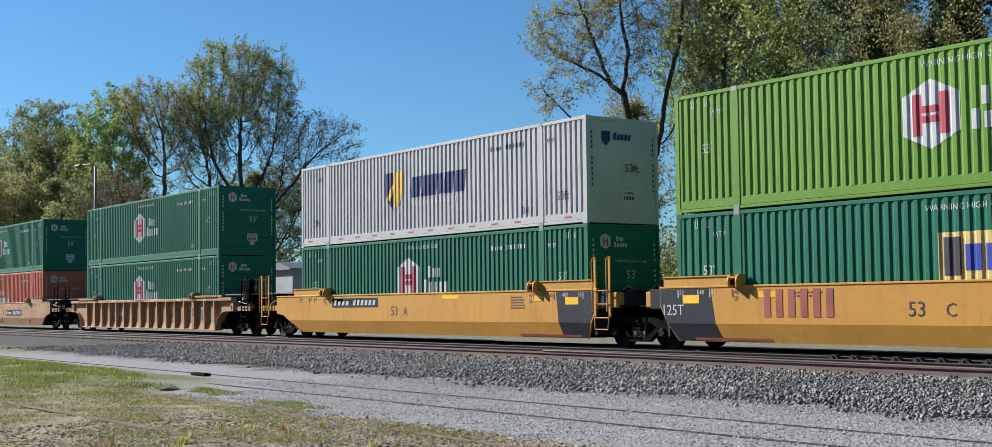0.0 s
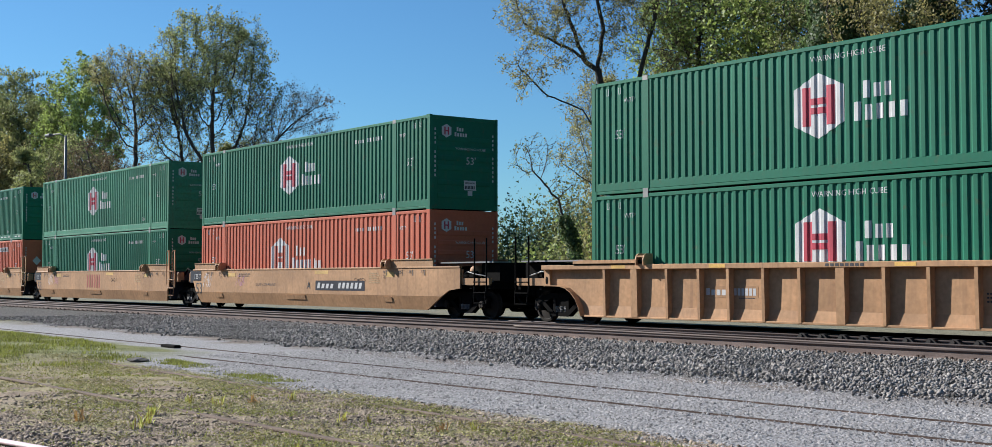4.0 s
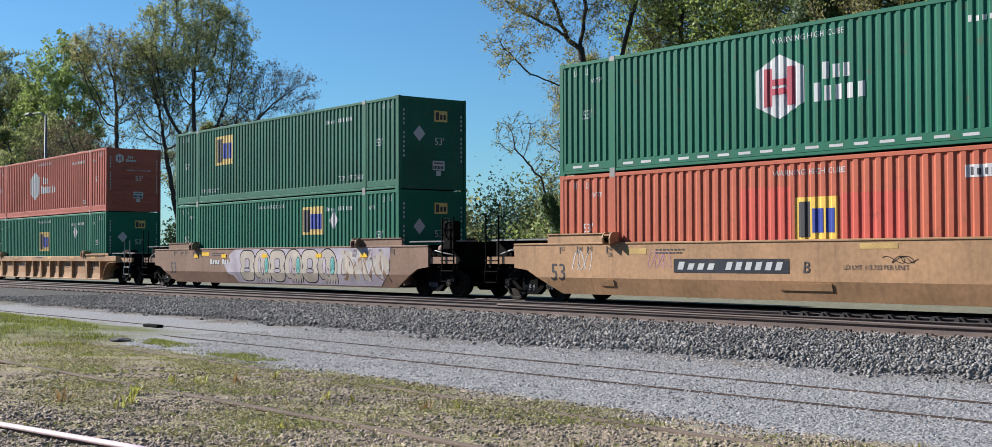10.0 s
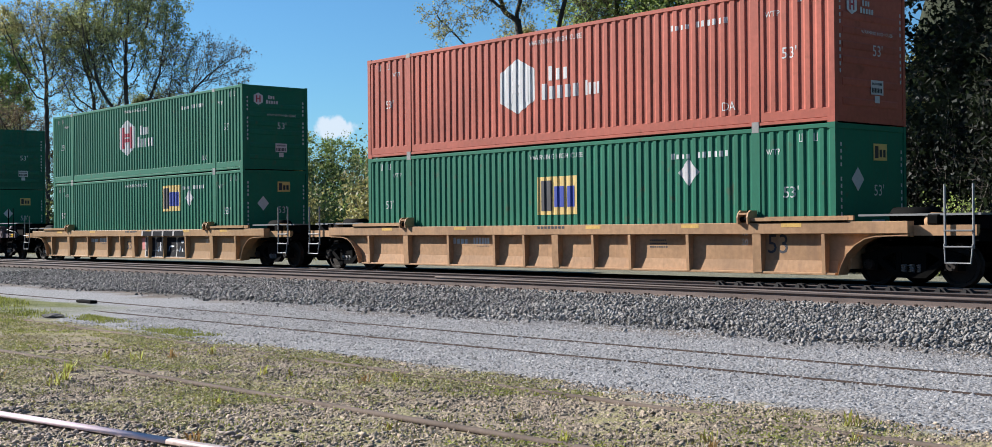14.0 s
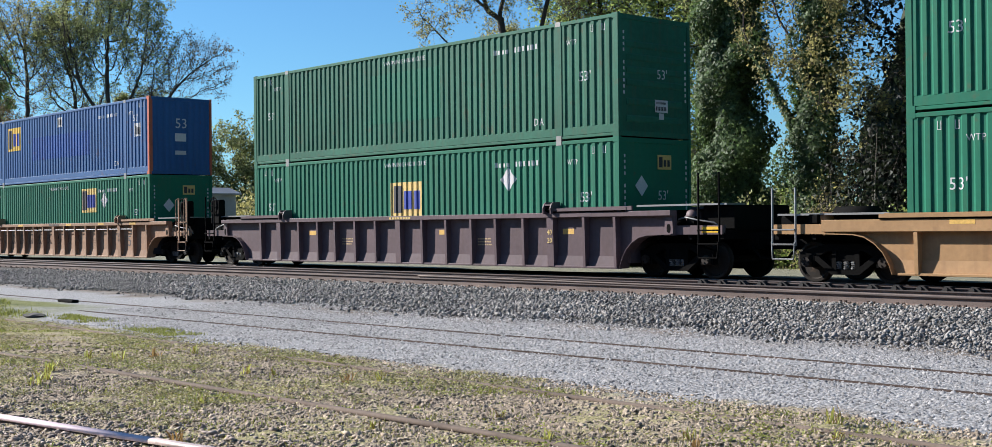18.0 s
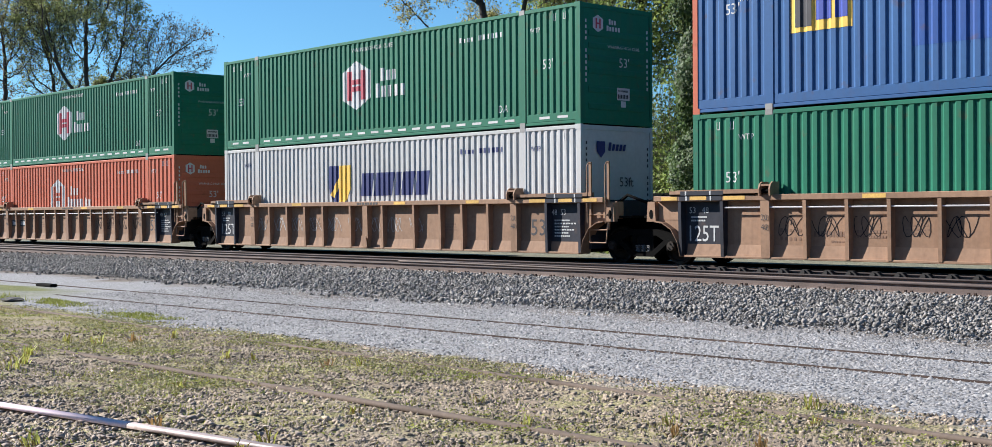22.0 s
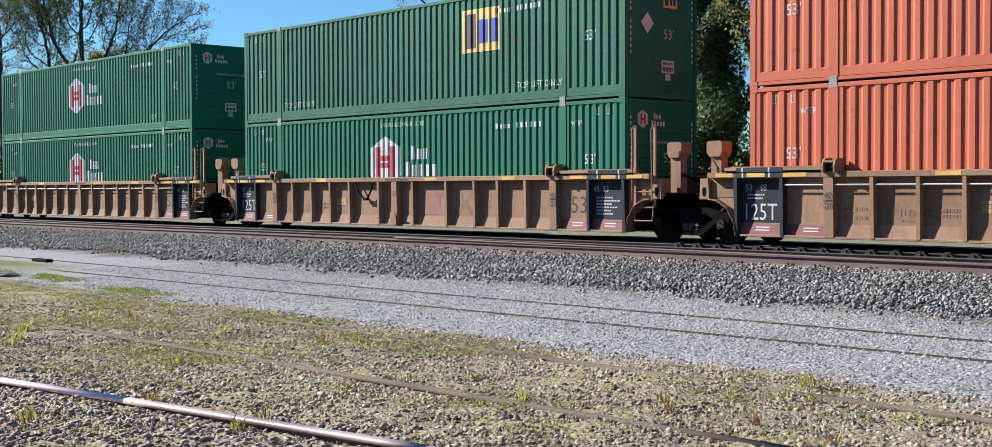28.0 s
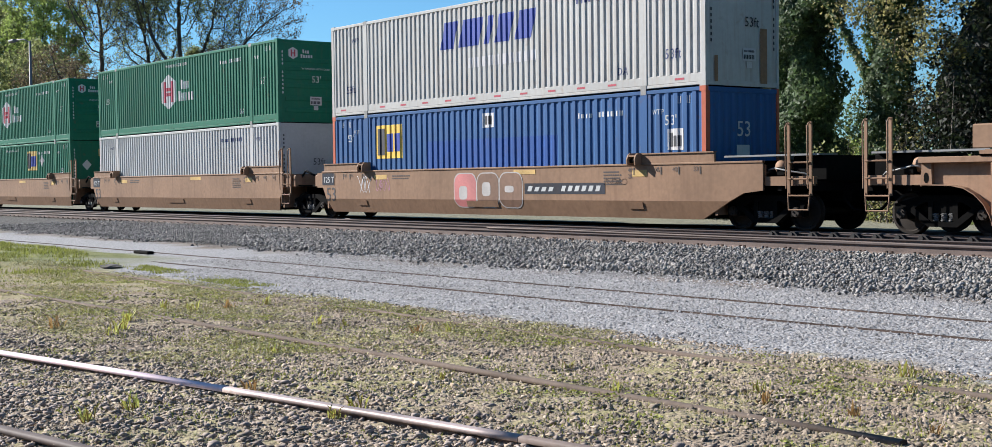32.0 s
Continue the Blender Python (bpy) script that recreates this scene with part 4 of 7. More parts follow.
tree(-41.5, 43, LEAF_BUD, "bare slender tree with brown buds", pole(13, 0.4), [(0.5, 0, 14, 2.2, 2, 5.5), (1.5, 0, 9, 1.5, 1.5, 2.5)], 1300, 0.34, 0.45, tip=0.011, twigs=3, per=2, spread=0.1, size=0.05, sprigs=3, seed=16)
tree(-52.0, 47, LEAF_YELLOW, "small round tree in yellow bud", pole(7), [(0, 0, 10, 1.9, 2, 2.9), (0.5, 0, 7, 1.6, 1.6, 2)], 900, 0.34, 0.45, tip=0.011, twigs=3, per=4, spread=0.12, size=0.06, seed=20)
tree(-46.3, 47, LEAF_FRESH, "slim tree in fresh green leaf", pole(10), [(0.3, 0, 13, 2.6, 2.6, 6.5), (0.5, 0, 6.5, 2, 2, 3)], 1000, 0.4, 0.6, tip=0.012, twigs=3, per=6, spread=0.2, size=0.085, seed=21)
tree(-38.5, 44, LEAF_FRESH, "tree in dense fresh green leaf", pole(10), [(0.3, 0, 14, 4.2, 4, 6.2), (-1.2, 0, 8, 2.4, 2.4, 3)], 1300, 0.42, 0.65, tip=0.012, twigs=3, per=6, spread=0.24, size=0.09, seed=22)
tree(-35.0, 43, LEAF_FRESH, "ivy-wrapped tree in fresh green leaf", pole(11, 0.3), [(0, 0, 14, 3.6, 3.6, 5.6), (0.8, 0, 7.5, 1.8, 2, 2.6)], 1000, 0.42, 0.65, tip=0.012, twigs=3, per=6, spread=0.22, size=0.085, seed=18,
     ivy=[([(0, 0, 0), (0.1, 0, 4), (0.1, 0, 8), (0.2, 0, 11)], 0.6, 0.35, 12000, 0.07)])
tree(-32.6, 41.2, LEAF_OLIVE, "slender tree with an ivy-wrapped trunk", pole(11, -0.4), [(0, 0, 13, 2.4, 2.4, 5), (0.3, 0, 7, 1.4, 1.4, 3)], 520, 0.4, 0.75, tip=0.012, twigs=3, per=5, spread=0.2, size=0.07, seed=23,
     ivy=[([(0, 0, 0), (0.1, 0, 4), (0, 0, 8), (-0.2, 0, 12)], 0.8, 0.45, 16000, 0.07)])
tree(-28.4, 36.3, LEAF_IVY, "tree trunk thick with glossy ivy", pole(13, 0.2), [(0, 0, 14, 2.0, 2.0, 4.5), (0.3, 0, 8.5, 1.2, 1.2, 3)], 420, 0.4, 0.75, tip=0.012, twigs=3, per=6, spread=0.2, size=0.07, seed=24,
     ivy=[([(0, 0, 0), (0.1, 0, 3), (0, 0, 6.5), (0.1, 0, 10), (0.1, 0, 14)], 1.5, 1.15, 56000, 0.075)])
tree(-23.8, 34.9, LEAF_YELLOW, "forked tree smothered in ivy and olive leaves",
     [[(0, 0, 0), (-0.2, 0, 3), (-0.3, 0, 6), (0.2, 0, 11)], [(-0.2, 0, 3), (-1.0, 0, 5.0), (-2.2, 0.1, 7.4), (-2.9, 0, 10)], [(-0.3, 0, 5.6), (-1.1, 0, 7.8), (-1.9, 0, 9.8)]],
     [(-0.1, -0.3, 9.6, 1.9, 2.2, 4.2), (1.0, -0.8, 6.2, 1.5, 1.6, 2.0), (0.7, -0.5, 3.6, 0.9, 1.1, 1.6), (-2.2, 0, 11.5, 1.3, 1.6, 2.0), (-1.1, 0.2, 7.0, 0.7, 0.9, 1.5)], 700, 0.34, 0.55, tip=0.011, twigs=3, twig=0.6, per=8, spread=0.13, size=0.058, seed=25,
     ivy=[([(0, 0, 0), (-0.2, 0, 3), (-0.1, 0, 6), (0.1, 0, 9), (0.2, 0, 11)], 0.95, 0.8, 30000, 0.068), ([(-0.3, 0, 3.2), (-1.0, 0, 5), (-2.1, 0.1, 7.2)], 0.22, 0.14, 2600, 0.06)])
# the black depth of the wood comes from the leaf colour of these trees
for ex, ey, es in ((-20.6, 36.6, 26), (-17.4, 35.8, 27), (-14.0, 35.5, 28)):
    tree(ex, ey, LEAF_DARK, "dense evergreen tree, deep shade in its leaf colour", pole(12), [(0, 0, 11, 2.7, 3, 7.5), (-0.4, 0, 4.5, 2.3, 2.3, 3.5)], 800, 0.42, 0.75, tip=0.013, twigs=3, per=5, spread=0.22, size=0.105, seed=es)
rs = random.Random(5)
for i in range(9):
    shrub(-104 - i * 6.5, 40 + (i % 3) * 2.0, 6.5 + (i * 31 % 5) * 0.5, 7.5, (LEAF_OLIVE, LEAF_YELLOW, LEAF_FRESH)[i % 3], "tangled undergrowth below the tall trees", 310 + i, 3600, 0.15)
for i in range(11):
    shrub(-98 + i * 5.0, 59 + (i % 3) * 2.5, 7.2 + (i * 29 % 7) * 0.35, 7.0, (LEAF_OLIVE, LEAF_IVY, LEAF_IVY)[i % 3], "dense thicket beyond the yard", 210 + i, 6500, 0.14)
for i, (ux, uy, uh) in enumerate(((-50.5, 46, 7.5), (-47.6, 47, 7), (-44.8, 48, 7), (-42.6, 45, 8), (-40.4, 48, 10), (-38.4, 46, 9))):
    shrub(ux, uy, uh, 3.8, (LEAF_YELLOW, LEAF_OLIVE, LEAF_FRESH)[i % 3], "tall thin thicket with young leaves", 230 + i, 4200, 0.085)
for i, (ux, uy, uh) in enumerate(((-40.5, 46, 9), (-37.5, 47, 9), (-35.5, 44, 6), (-32.4, 45, 4), (-30.6, 43, 3.4))):
    shrub(ux, uy, uh, 3.6, (LEAF_FRESH, LEAF_OLIVE)[i % 2], "young tree thicket in fresh leaf", 130 + i, 6000, 0.09)
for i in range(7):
    shrub(-21.8 + i * 1.6, 34.6 + (i % 3) * 0.8, 5.5 + (i * 37 % 5) * 0.6, 3.0, LEAF_DARK, "tall evergreen bush at the wood's edge, shade in its leaf colour", 160 + i, 7000, 0.08)
shrub(-22.4, 33.2, 2.9, 2.2, LEAF_YELLOW, "pale twiggy shrub before the dark wood", 260, 2600, 0.045)
shrub(-18.9, 33.0, 2.3, 2.4, LEAF_FRESH, "bright green bush before the dark wood", 261, 4200, 0.05)
for i in range(30):
    sx = -116 + i * 3.5 + rs.uniform(-1, 1)
    sy = rs.uniform(47, 56) if sx < -44 else rs.uniform(38.5, 45)
    sh = rs.uniform(4.5, 7.5) if sx < -44 else rs.uniform(2.0, 3.6)
    mat = (LEAF_FRESH, LEAF_OLIVE, LEAF_YELLOW)[i % 3]
    shrub(sx, sy, sh, rs.uniform(4.5, 7), mat, "tangled shrub in young leaf", 50 + i, 3400, 0.15 if sx < -44 else 0.085)
for i in range(9):
    shrub(-31 + i * 2.3, 33.5 + rs.uniform(-0.5, 1.2), rs.uniform(1.2, 2.6), 2.8, (LEAF_FRESH, LEAF_DARK, LEAF_OLIVE)[i % 3], "low bramble and twigs at the wood's edge", 90 + i, 2600, 0.08)

# added woods that close the place behind the viewpoint and along the far side and block sky light
WOOD = material("sky_block_leaves", (0.035, 0.045, 0.02), 0.9, fade=0.45, scale=0.8, bump=1.0, bump_scale=2.0)


def sky_block_belt(x0, x1, y, height, seed):
    rnd, n = random.Random(seed), int((x1 - x0) / 2.5)
    vs, fs = [], []
    for i in range(n + 1):
        x, h = x0 + (x1 - x0) * i / n, height * rnd.uniform(0.75, 1.1)
        b = rnd.uniform(-1.5, 1.5)
        vs += [(x, y - 5, -0.4), (x, y - 6 + b, h * 0.45), (x, y - 2.5 + b, h * 0.85), (x, y + b, h), (x, y + 3 + b, h * 0.8), (x, y + 6, h * 0.4), (x, y + 5, -0.4)]
    for i in range(n):
        fs += [(7 * i + j, 7 * i + j + 1, 7 * i + j + 8, 7 * i + j + 7) for j in range(6)]
    fs += [tuple(range(7))[::-1], tuple(7 * n + j for j in range(7))]
    me = bpy.data.meshes.new("backdrop")
    me.from_pydata(vs, [], fs)
    me.materials.append(WOOD)
    tagged(new("backdrop", me), "added belt of dark leafy woodland that blocks the sky", "woodland", kind="structure")


# two unseen belts, added to keep sky light off the container ends
sky_block_belt(-260, 260, -45, 15, 61)
sky_block_belt(2, 260, 38, 17, 62)
# two dark belts added as a sunless core behind the wood's edge
sky_block_belt(-25, 8, 48, 19, 63)
sky_block_belt(-31, -22, 54, 12, 64)

# street lamp beyond the tracks
GALV = material("galvanised_steel", (0.22, 0.22, 0.22), 0.5, 0.4, fade=0.15)
LAMP_GREY = material("weathered_lamp_grey", (0.13, 0.13, 0.135), 0.6, 0.2, fade=0.2)
lamp = thing("street_lamp", "grey steel street lamp with a single arm", "street lamp", at=pose(-98.4, 33.7, -0.24))
part("pole", Shape().tube([(0, 0, 0), (0, 0, 6), (0, 0, 12.3)], [0.16, 0.13, 0.09], 10), LAMP_GREY, lamp, smooth=True)
part("arm", Shape().tube([(0, 0, 12.2), (-0.8, -0.2, 12.5), (-1.8, -0.5, 12.5)], [0.06, 0.05, 0.045], 8), LAMP_GREY, lamp, smooth=True)
part("lamp_head", Shape().box(-2.7, -1.7, -0.75, -0.3, 12.38, 12.58, 0.06), LAMP_GREY, lamp)

# pale shed behind the train
shed = thing("shed", "pale metal shed with a low roof", "shed", at=pose(-74.6, 37, -0.23))
SHED = material("pale_sheet_metal", (0.3, 0.31, 0.31), 0.6, 0.1, fade=0.15)
part("wall", Shape().box(0, 2.6, 0, 5, 0, 3.6), SHED, shed)
part("roof", Shape().prism_y([(-0.2, 3.6), (2.8, 3.6), (2.8, 3.7), (1.3, 4.1), (-0.2, 3.7)], -0.3, 5.3), GALV, shed)
part("door", Shape().box(0.8, 1.8, -0.04, 0, 0, 2.1), GALV, shed)


# ================= lettering and marks =================
FONT = {}


def letters(text):
    """Outline triangles of text, one unit high, from Blender's own font."""
    if text not in FONT:
        cu = bpy.data.curves.new("lettering", "FONT")
        cu.body, cu.size, cu.resolution_u = text, 1.36, 2
        ob = new("lettering", cu)
        me = bpy.data.meshes.new_from_object(ob.evaluated_get(bpy.context.evaluated_depsgraph_get()))
        FONT[text] = ([(v.co.x, v.co.y) for v in me.vertices], [tuple(p.vertices) for p in me.polygons])
        bpy.data.objects.remove(ob)
        bpy.data.meshes.remove(me)
    return FONT[text]


def write(text, x, z, h, stretch=1.0, slant=0.0):
    vs, fs = letters(text)
    return [(x + (a + slant * b) * h * stretch, z + b * h) for a, b in vs], fs


def polys(*rings):
    vs, fs = [], []
    for r in rings:
        fs.append(tuple(range(len(vs), len(vs) + len(r))))
        vs += list(r)
    return vs, fs


def rect(x0, z0, x1, z1, slant=0.0):
    return [(x0, z0), (x1, z0), (x1 + slant, z1), (x0 + slant, z1)]


def blocks(x0, z0, x1, z1, n, gap=0.3, slant=0.0):
    """A row of plain bars that stands for a word or number."""
    w = (x1 - x0) / n
    return [rect(x0 + w * i, z0, x0 + w * (i + 1 - gap), z1 - (z1 - z0) * (0.2 if i and n in (3, 4, 5) else 0.0), slant) for i in range(n)]


def upright(x0, x1, z1, z0, n):
    h = (z1 - z0) / n
    return [rect(x0, z0 + h * i, x1, z0 + h * (i + 0.55)) for i in range(n)]


def hexagon(cx, cz, w, h):
    return [(cx - w, cz - h * 0.55), (cx, cz - h), (cx + w, cz - h * 0.55), (cx + w, cz + h * 0.55), (cx, cz + h), (cx - w, cz + h * 0.55)]


def rounded(x0, z0, x1, z1, k=0.35, n=5):
    w, h = (x1 - x0) * k, (z1 - z0) * k
    out = []
    for cx, cz, a in ((x1 - w, z1 - h, 0), (x0 + w, z1 - h, 90), (x0 + w, z0 + h, 180), (x1 - w, z0 + h, 270)):
        for i in range(n):
            t = radians(a + 90 * i / (n - 1))
            out.append((cx + w * math.cos(t), cz + h * math.sin(t)))
    return out


# ================= containers =================
CL, CW, CH = 16.154, 2.591, 2.896
SECTIONS = ((0.13, 1.87), (2.09, 14.06), (14.28, 16.02))
DEPTH_OUT, DEPTH_IN = 0.012, 0.041
BREAKS, BX, BY = [], None, None


def corrugate(period):
    """Sets the spacing of the upright ribs for the containers built next."""
    global BX, BY
    BREAKS.clear()
    for s0, s1 in SECTIONS:
        n = round((s1 - s0) / period)
        p = (s1 - s0) / n
        for i in range(n):
            a = s0 + i * p
            BREAKS.extend([(a, DEPTH_OUT), (a + 0.4 * p, DEPTH_OUT), (a + 0.52 * p, DEPTH_IN), (a + 0.82 * p, DEPTH_IN)])
        BREAKS.append((s1, DEPTH_OUT))
    BX, BY = np.array([b[0] for b in BREAKS]), np.array([b[1] for b in BREAKS])


def profile(x):
    for s0, s1 in SECTIONS:
        if s0 <= x <= s1:
            return float(np.interp(x, BX, BY))
    return 0.0


SPLIT = {"word_bars": "word_bar", "hexagon_bars": "hexagon_bar", "square_bars": "square_bar", "weight_plate": "weight_plate", "number_plate": "number_plate", "overpaint_patch": "overpaint_patch",
         "shield_stripe": "shield_stripe", "rust_run": "rust_run", "reflector_tag": "reflector_tag", "graffiti_outline": "graffiti_outline", "graffiti_fill": "graffiti_fill", "graffiti_edge": "graffiti_edge", "graffiti_slot": "graffiti_slot", "graffiti_eye": "graffiti_eye", "graffiti_band": "graffiti_band"}
FINE = ("number_marking", "weight_marking", "reflector_strip", "fine_print", "size_ticks", "warning_marking", "lifting_marking", "size_marking", "length_marking", "load_marking", "eye_hatching")


def split_mark(make, name, outline, mat, parent, label, *rest):
    """Bars that can be told apart become parts of their own; fine print stays joined."""
    vs, fs = outline
    if name in SPLIT:
        step = -0.0001 if make is flat_piece else 0.0001
        for k, f in enumerate(fs):
            make(SPLIT[name], ([vs[i] for i in f], [tuple(range(len(f)))]), mat, parent, label, rest[0] + step * k)
        return None
    ob = make(name, outline, mat, parent, label, *rest)
    return tagged(ob, kind="stuff") if name in FINE else ob


def side_mark(name, outline, mat, parent, label="", lift=0.005):
    return split_mark(side_piece, name, outline, mat, parent, label, lift)


def end_mark(name, outline, mat, parent, label="", x=16.154 + 0.004):
    return split_mark(end_piece, name, outline, mat, parent, label, x)


def flat_mark(name, outline, mat, parent, y, label=""):
    return split_mark(flat_piece, name, outline, mat, parent, label, y)


def side_piece(name, outline, mat, parent, label="", lift=0.005):
    """A painted mark that follows the corrugation of the near side."""
    vs, fs = outline
    bm = bmesh.new()
    bv = [bm.verts.new((x, 0, z)) for x, z in vs]
    for f in fs:
        try:
            bm.faces.new([bv[i] for i in f])
        except ValueError:
            pass
    lo, hi = min(v[0] for v in vs), max(v[0] for v in vs)
    for x in BX[(BX > lo) & (BX < hi)]:
        bmesh.ops.bisect_plane(bm, geom=bm.verts[:] + bm.edges[:] + bm.faces[:], plane_co=(x, 0, 0), plane_no=(1, 0, 0), dist=1e-5)
    for v in bm.verts:
        v.co.y = profile(v.co.x) - lift
    for f in bm.faces:
        if f.normal.y > 0:
            f.normal_flip()
    me = bpy.data.meshes.new(name)
    bm.to_mesh(me)
    bm.free()
    me.materials.append(mat)
    return part(name, me, None, parent, label)


def end_piece(name, outline, mat, parent, label="", x=CL + 0.004):
    vs, fs = outline
    me = bpy.data.meshes.new(name)
    me.from_pydata([(x, a, z) for a, z in vs], [], fs)
    me.materials.append(mat)
    return part(name, me, None, parent, label)


def flat_piece(name, outline, mat, parent, label="", y=0.0):
    vs, fs = outline
    me = bpy.data.meshes.new(name)
    me.from_pydata([(x, y, z) for x, z in vs], [], fs)
    me.materials.append(mat)
    return part(name, me, None, parent, label)


def container(label, mat, post=None, end="ribbed", sill_marks=None):
    """A 53 ft steel container: corrugated sides, posts, rails, castings, ends and roof."""
    post = post or mat
    t = thing("shipping_container", label, "container", "containers on the train")
    for far in (0, 1):
        sh = Shape()
        for s0, s1 in SECTIONS:
            pts = [(x, y) for x, y in BREAKS if s0 - 1e-6 <= x <= s1 + 1e-6]
            n = len(pts)
            ys = (lambda y: y) if not far else (lambda y: CW - y)
            back = 0.075 if not far else CW - 0.075
            vs = [(x, ys(y), z) for z in (0.3, 2.79) for x, y in pts] + [(x, back, z) for z in (0.3, 2.79) for x in (s0, s1)]
            fs = [(i, i + 1, n + i + 1, n + i) for i in range(n - 1)] + [(2 * n, 2 * n + 1, 2 * n + 3, 2 * n + 2)]
            sh.add(vs, fs)
        part("side_panel", sh.mesh("side_panel", mat), None, t)
        y0, y1 = (0.0, 0.09) if not far else (CW - 0.09, CW)
        part("bottom_rail", Shape().box(0.12, CL - 0.12, y0 + 0.012 * (1 - far), y1 - 0.012 * far, 0.1, 0.305, 0.012), mat, t)
        part("bottom_flange", Shape().box(0.12, CL - 0.12, y0 + 0.004 * (1 - far), y1 - 0.004 * far, 0.03, 0.1, 0.008), mat, t)
        part("top_rail", Shape().box(0.12, CL - 0.12, y0, y1, 2.785, 2.88, 0.012), mat, t)
        for x in (0, CL - 0.13):
            part("corner_post", Shape().box(x, x + 0.13, y0, y1 + (0.05 if not far else 0), 0.12, 2.78), post, t)
        for x in (1.87, 14.06):
            part("lift_post", Shape().box(x, x + 0.22, y0 - 0.003 + 0.006 * far, y1 - 0.003 * far, 0.1, 2.8), mat, t)
            for z0, z1 in ((0.0, 0.115), (2.781, CH)):
                part("lift_casting", Shape().box(x + 0.02, x + 0.2, y0 - 0.007 + 0.014 * far, y1 - 0.007 * far, z0, z1), STEEL_BARE, t, "bare metal lifting casting")
        for x in (0, CL - 0.18):
            for z0, z1 in ((0.0, 0.12), (2.776, CH)):
                part("corner_casting", Shape().box(x - 0.003, x + 0.183, y0 - 0.003 + 0.006 * far, y1 - 0.003 * far, z0, z1), post, t)
    part("roof", Shape().box(0.1, CL - 0.1, 0.05, CW - 0.05, 2.84, 2.885), mat, t)
    part("floor", Shape().box(0.1, CL - 0.1, 0.06, CW - 0.06, 0.04, 0.17), SOOT, t)
    sh = Shape().box(CL - 0.06, CL - 0.022, 0.1, CW - 0.1, 0.1, 2.8)
    if end == "ribbed":
        for i, z in enumerate((0.35, 0.75, 1.2, 1.5, 1.8, 2.1)):
            part("end_rib", Shape().prism_y([(CL - 0.022, z), (CL - 0.003, z + 0.03), (CL - 0.003, z + 0.14), (CL - 0.022, z + 0.17)], 0.3, CW - 0.3), mat, t)
    elif end == "corrugated":
        for i in range(9):
            y = 0.2 + i * 0.245
            rib = Shape().add([(CL - 0.022, y, 0.15), (CL - 0.004, y + 0.05, 0.15), (CL - 0.004, y + 0.13, 0.15), (CL - 0.022, y + 0.18, 0.15),
                    (CL - 0.022, y, 2.75), (CL - 0.004, y + 0.05, 2.75), (CL - 0.004, y + 0.13, 2.75), (CL - 0.022, y + 0.18, 2.75)],
                   [(0, 1, 5, 4), (1, 2, 6, 5), (2, 3, 7, 6), (4, 5, 6, 7), (0, 3, 2, 1)])
            part("end_rib", rib, mat, t)
    part("end_panel", sh, mat, t)
    part("header_beam", Shape().box(CL - 0.06, CL - 0.004, 0.05, CW - 0.05, 2.77, 2.88), mat, t)
    part("sill_beam", Shape().box(CL - 0.06, CL - 0.004, 0.05, CW - 0.05, 0.02, 0.14), mat, t)
    part("door", Shape().box(0.02, 0.06, 0.1, CW - 0.1, 0.1, 2.8), mat, t)
    # small vents under the top rail
    for x in (0.5, 0.95, 15.2, 15.55):
        x = float(BX[(BY == DEPTH_OUT) & (BX > x)][0]) + 0.006
        side_piece("vent", polys(rect(x, 2.53, x + 0.015, 2.7), rect(x + 0.065, 2.53, x + 0.08, 2.7), rect(x + 0.015, 2.53, x + 0.065, 2.545)), LETTER, t, "pale vent outline")
    if sill_marks:
        rings = [rect(0.5 + i * 0.62, 0.17, 0.85 + i * 0.62, 0.23) for i in range(25) if not 1.6 < 0.5 + i * 0.62 < 2.2 and not 13.6 < 0.5 + i * 0.62 < 14.4]
        vs, fs = polys(*rings)
        flat_mark("reflector_strip", (vs, fs), sill_marks, t, 0.009, "reflective dashes")
    return t




def common_marks(t, mat=None, foot=False, warn=True, low=1.55, wtp=True):
    mat = mat or LETTER
    side_mark("size_marking", write("53ft" if foot else "53'", 14.85, low - 0.16, 0.25), mat, t)
    side_mark("size_marking", write("53ft" if foot else "53'", 0.85, low - 0.14, 0.24), mat, t)
    if wtp:
        side_mark("lifting_marking", write("WTP", 14.42, 2.3, 0.13), mat, t)
        side_mark("lifting_marking", write("WTP", 1.2, 2.3, 0.13), mat, t)
        side_mark("lifting_marking", write("DA", 13.25, 0.42, 0.2), mat, t)
    if warn:
        side_mark("warning_marking", write("WARNING HIGH CUBE", 7.05, 2.53, 0.13, 1.05), mat, t)
    side_mark("number_marking", polys(*blocks(11.8, 2.33, 12.4, 2.46, 4, 0.5), *blocks(12.55, 2.33, 13.5, 2.46, 6, 0.5)), mat, t)


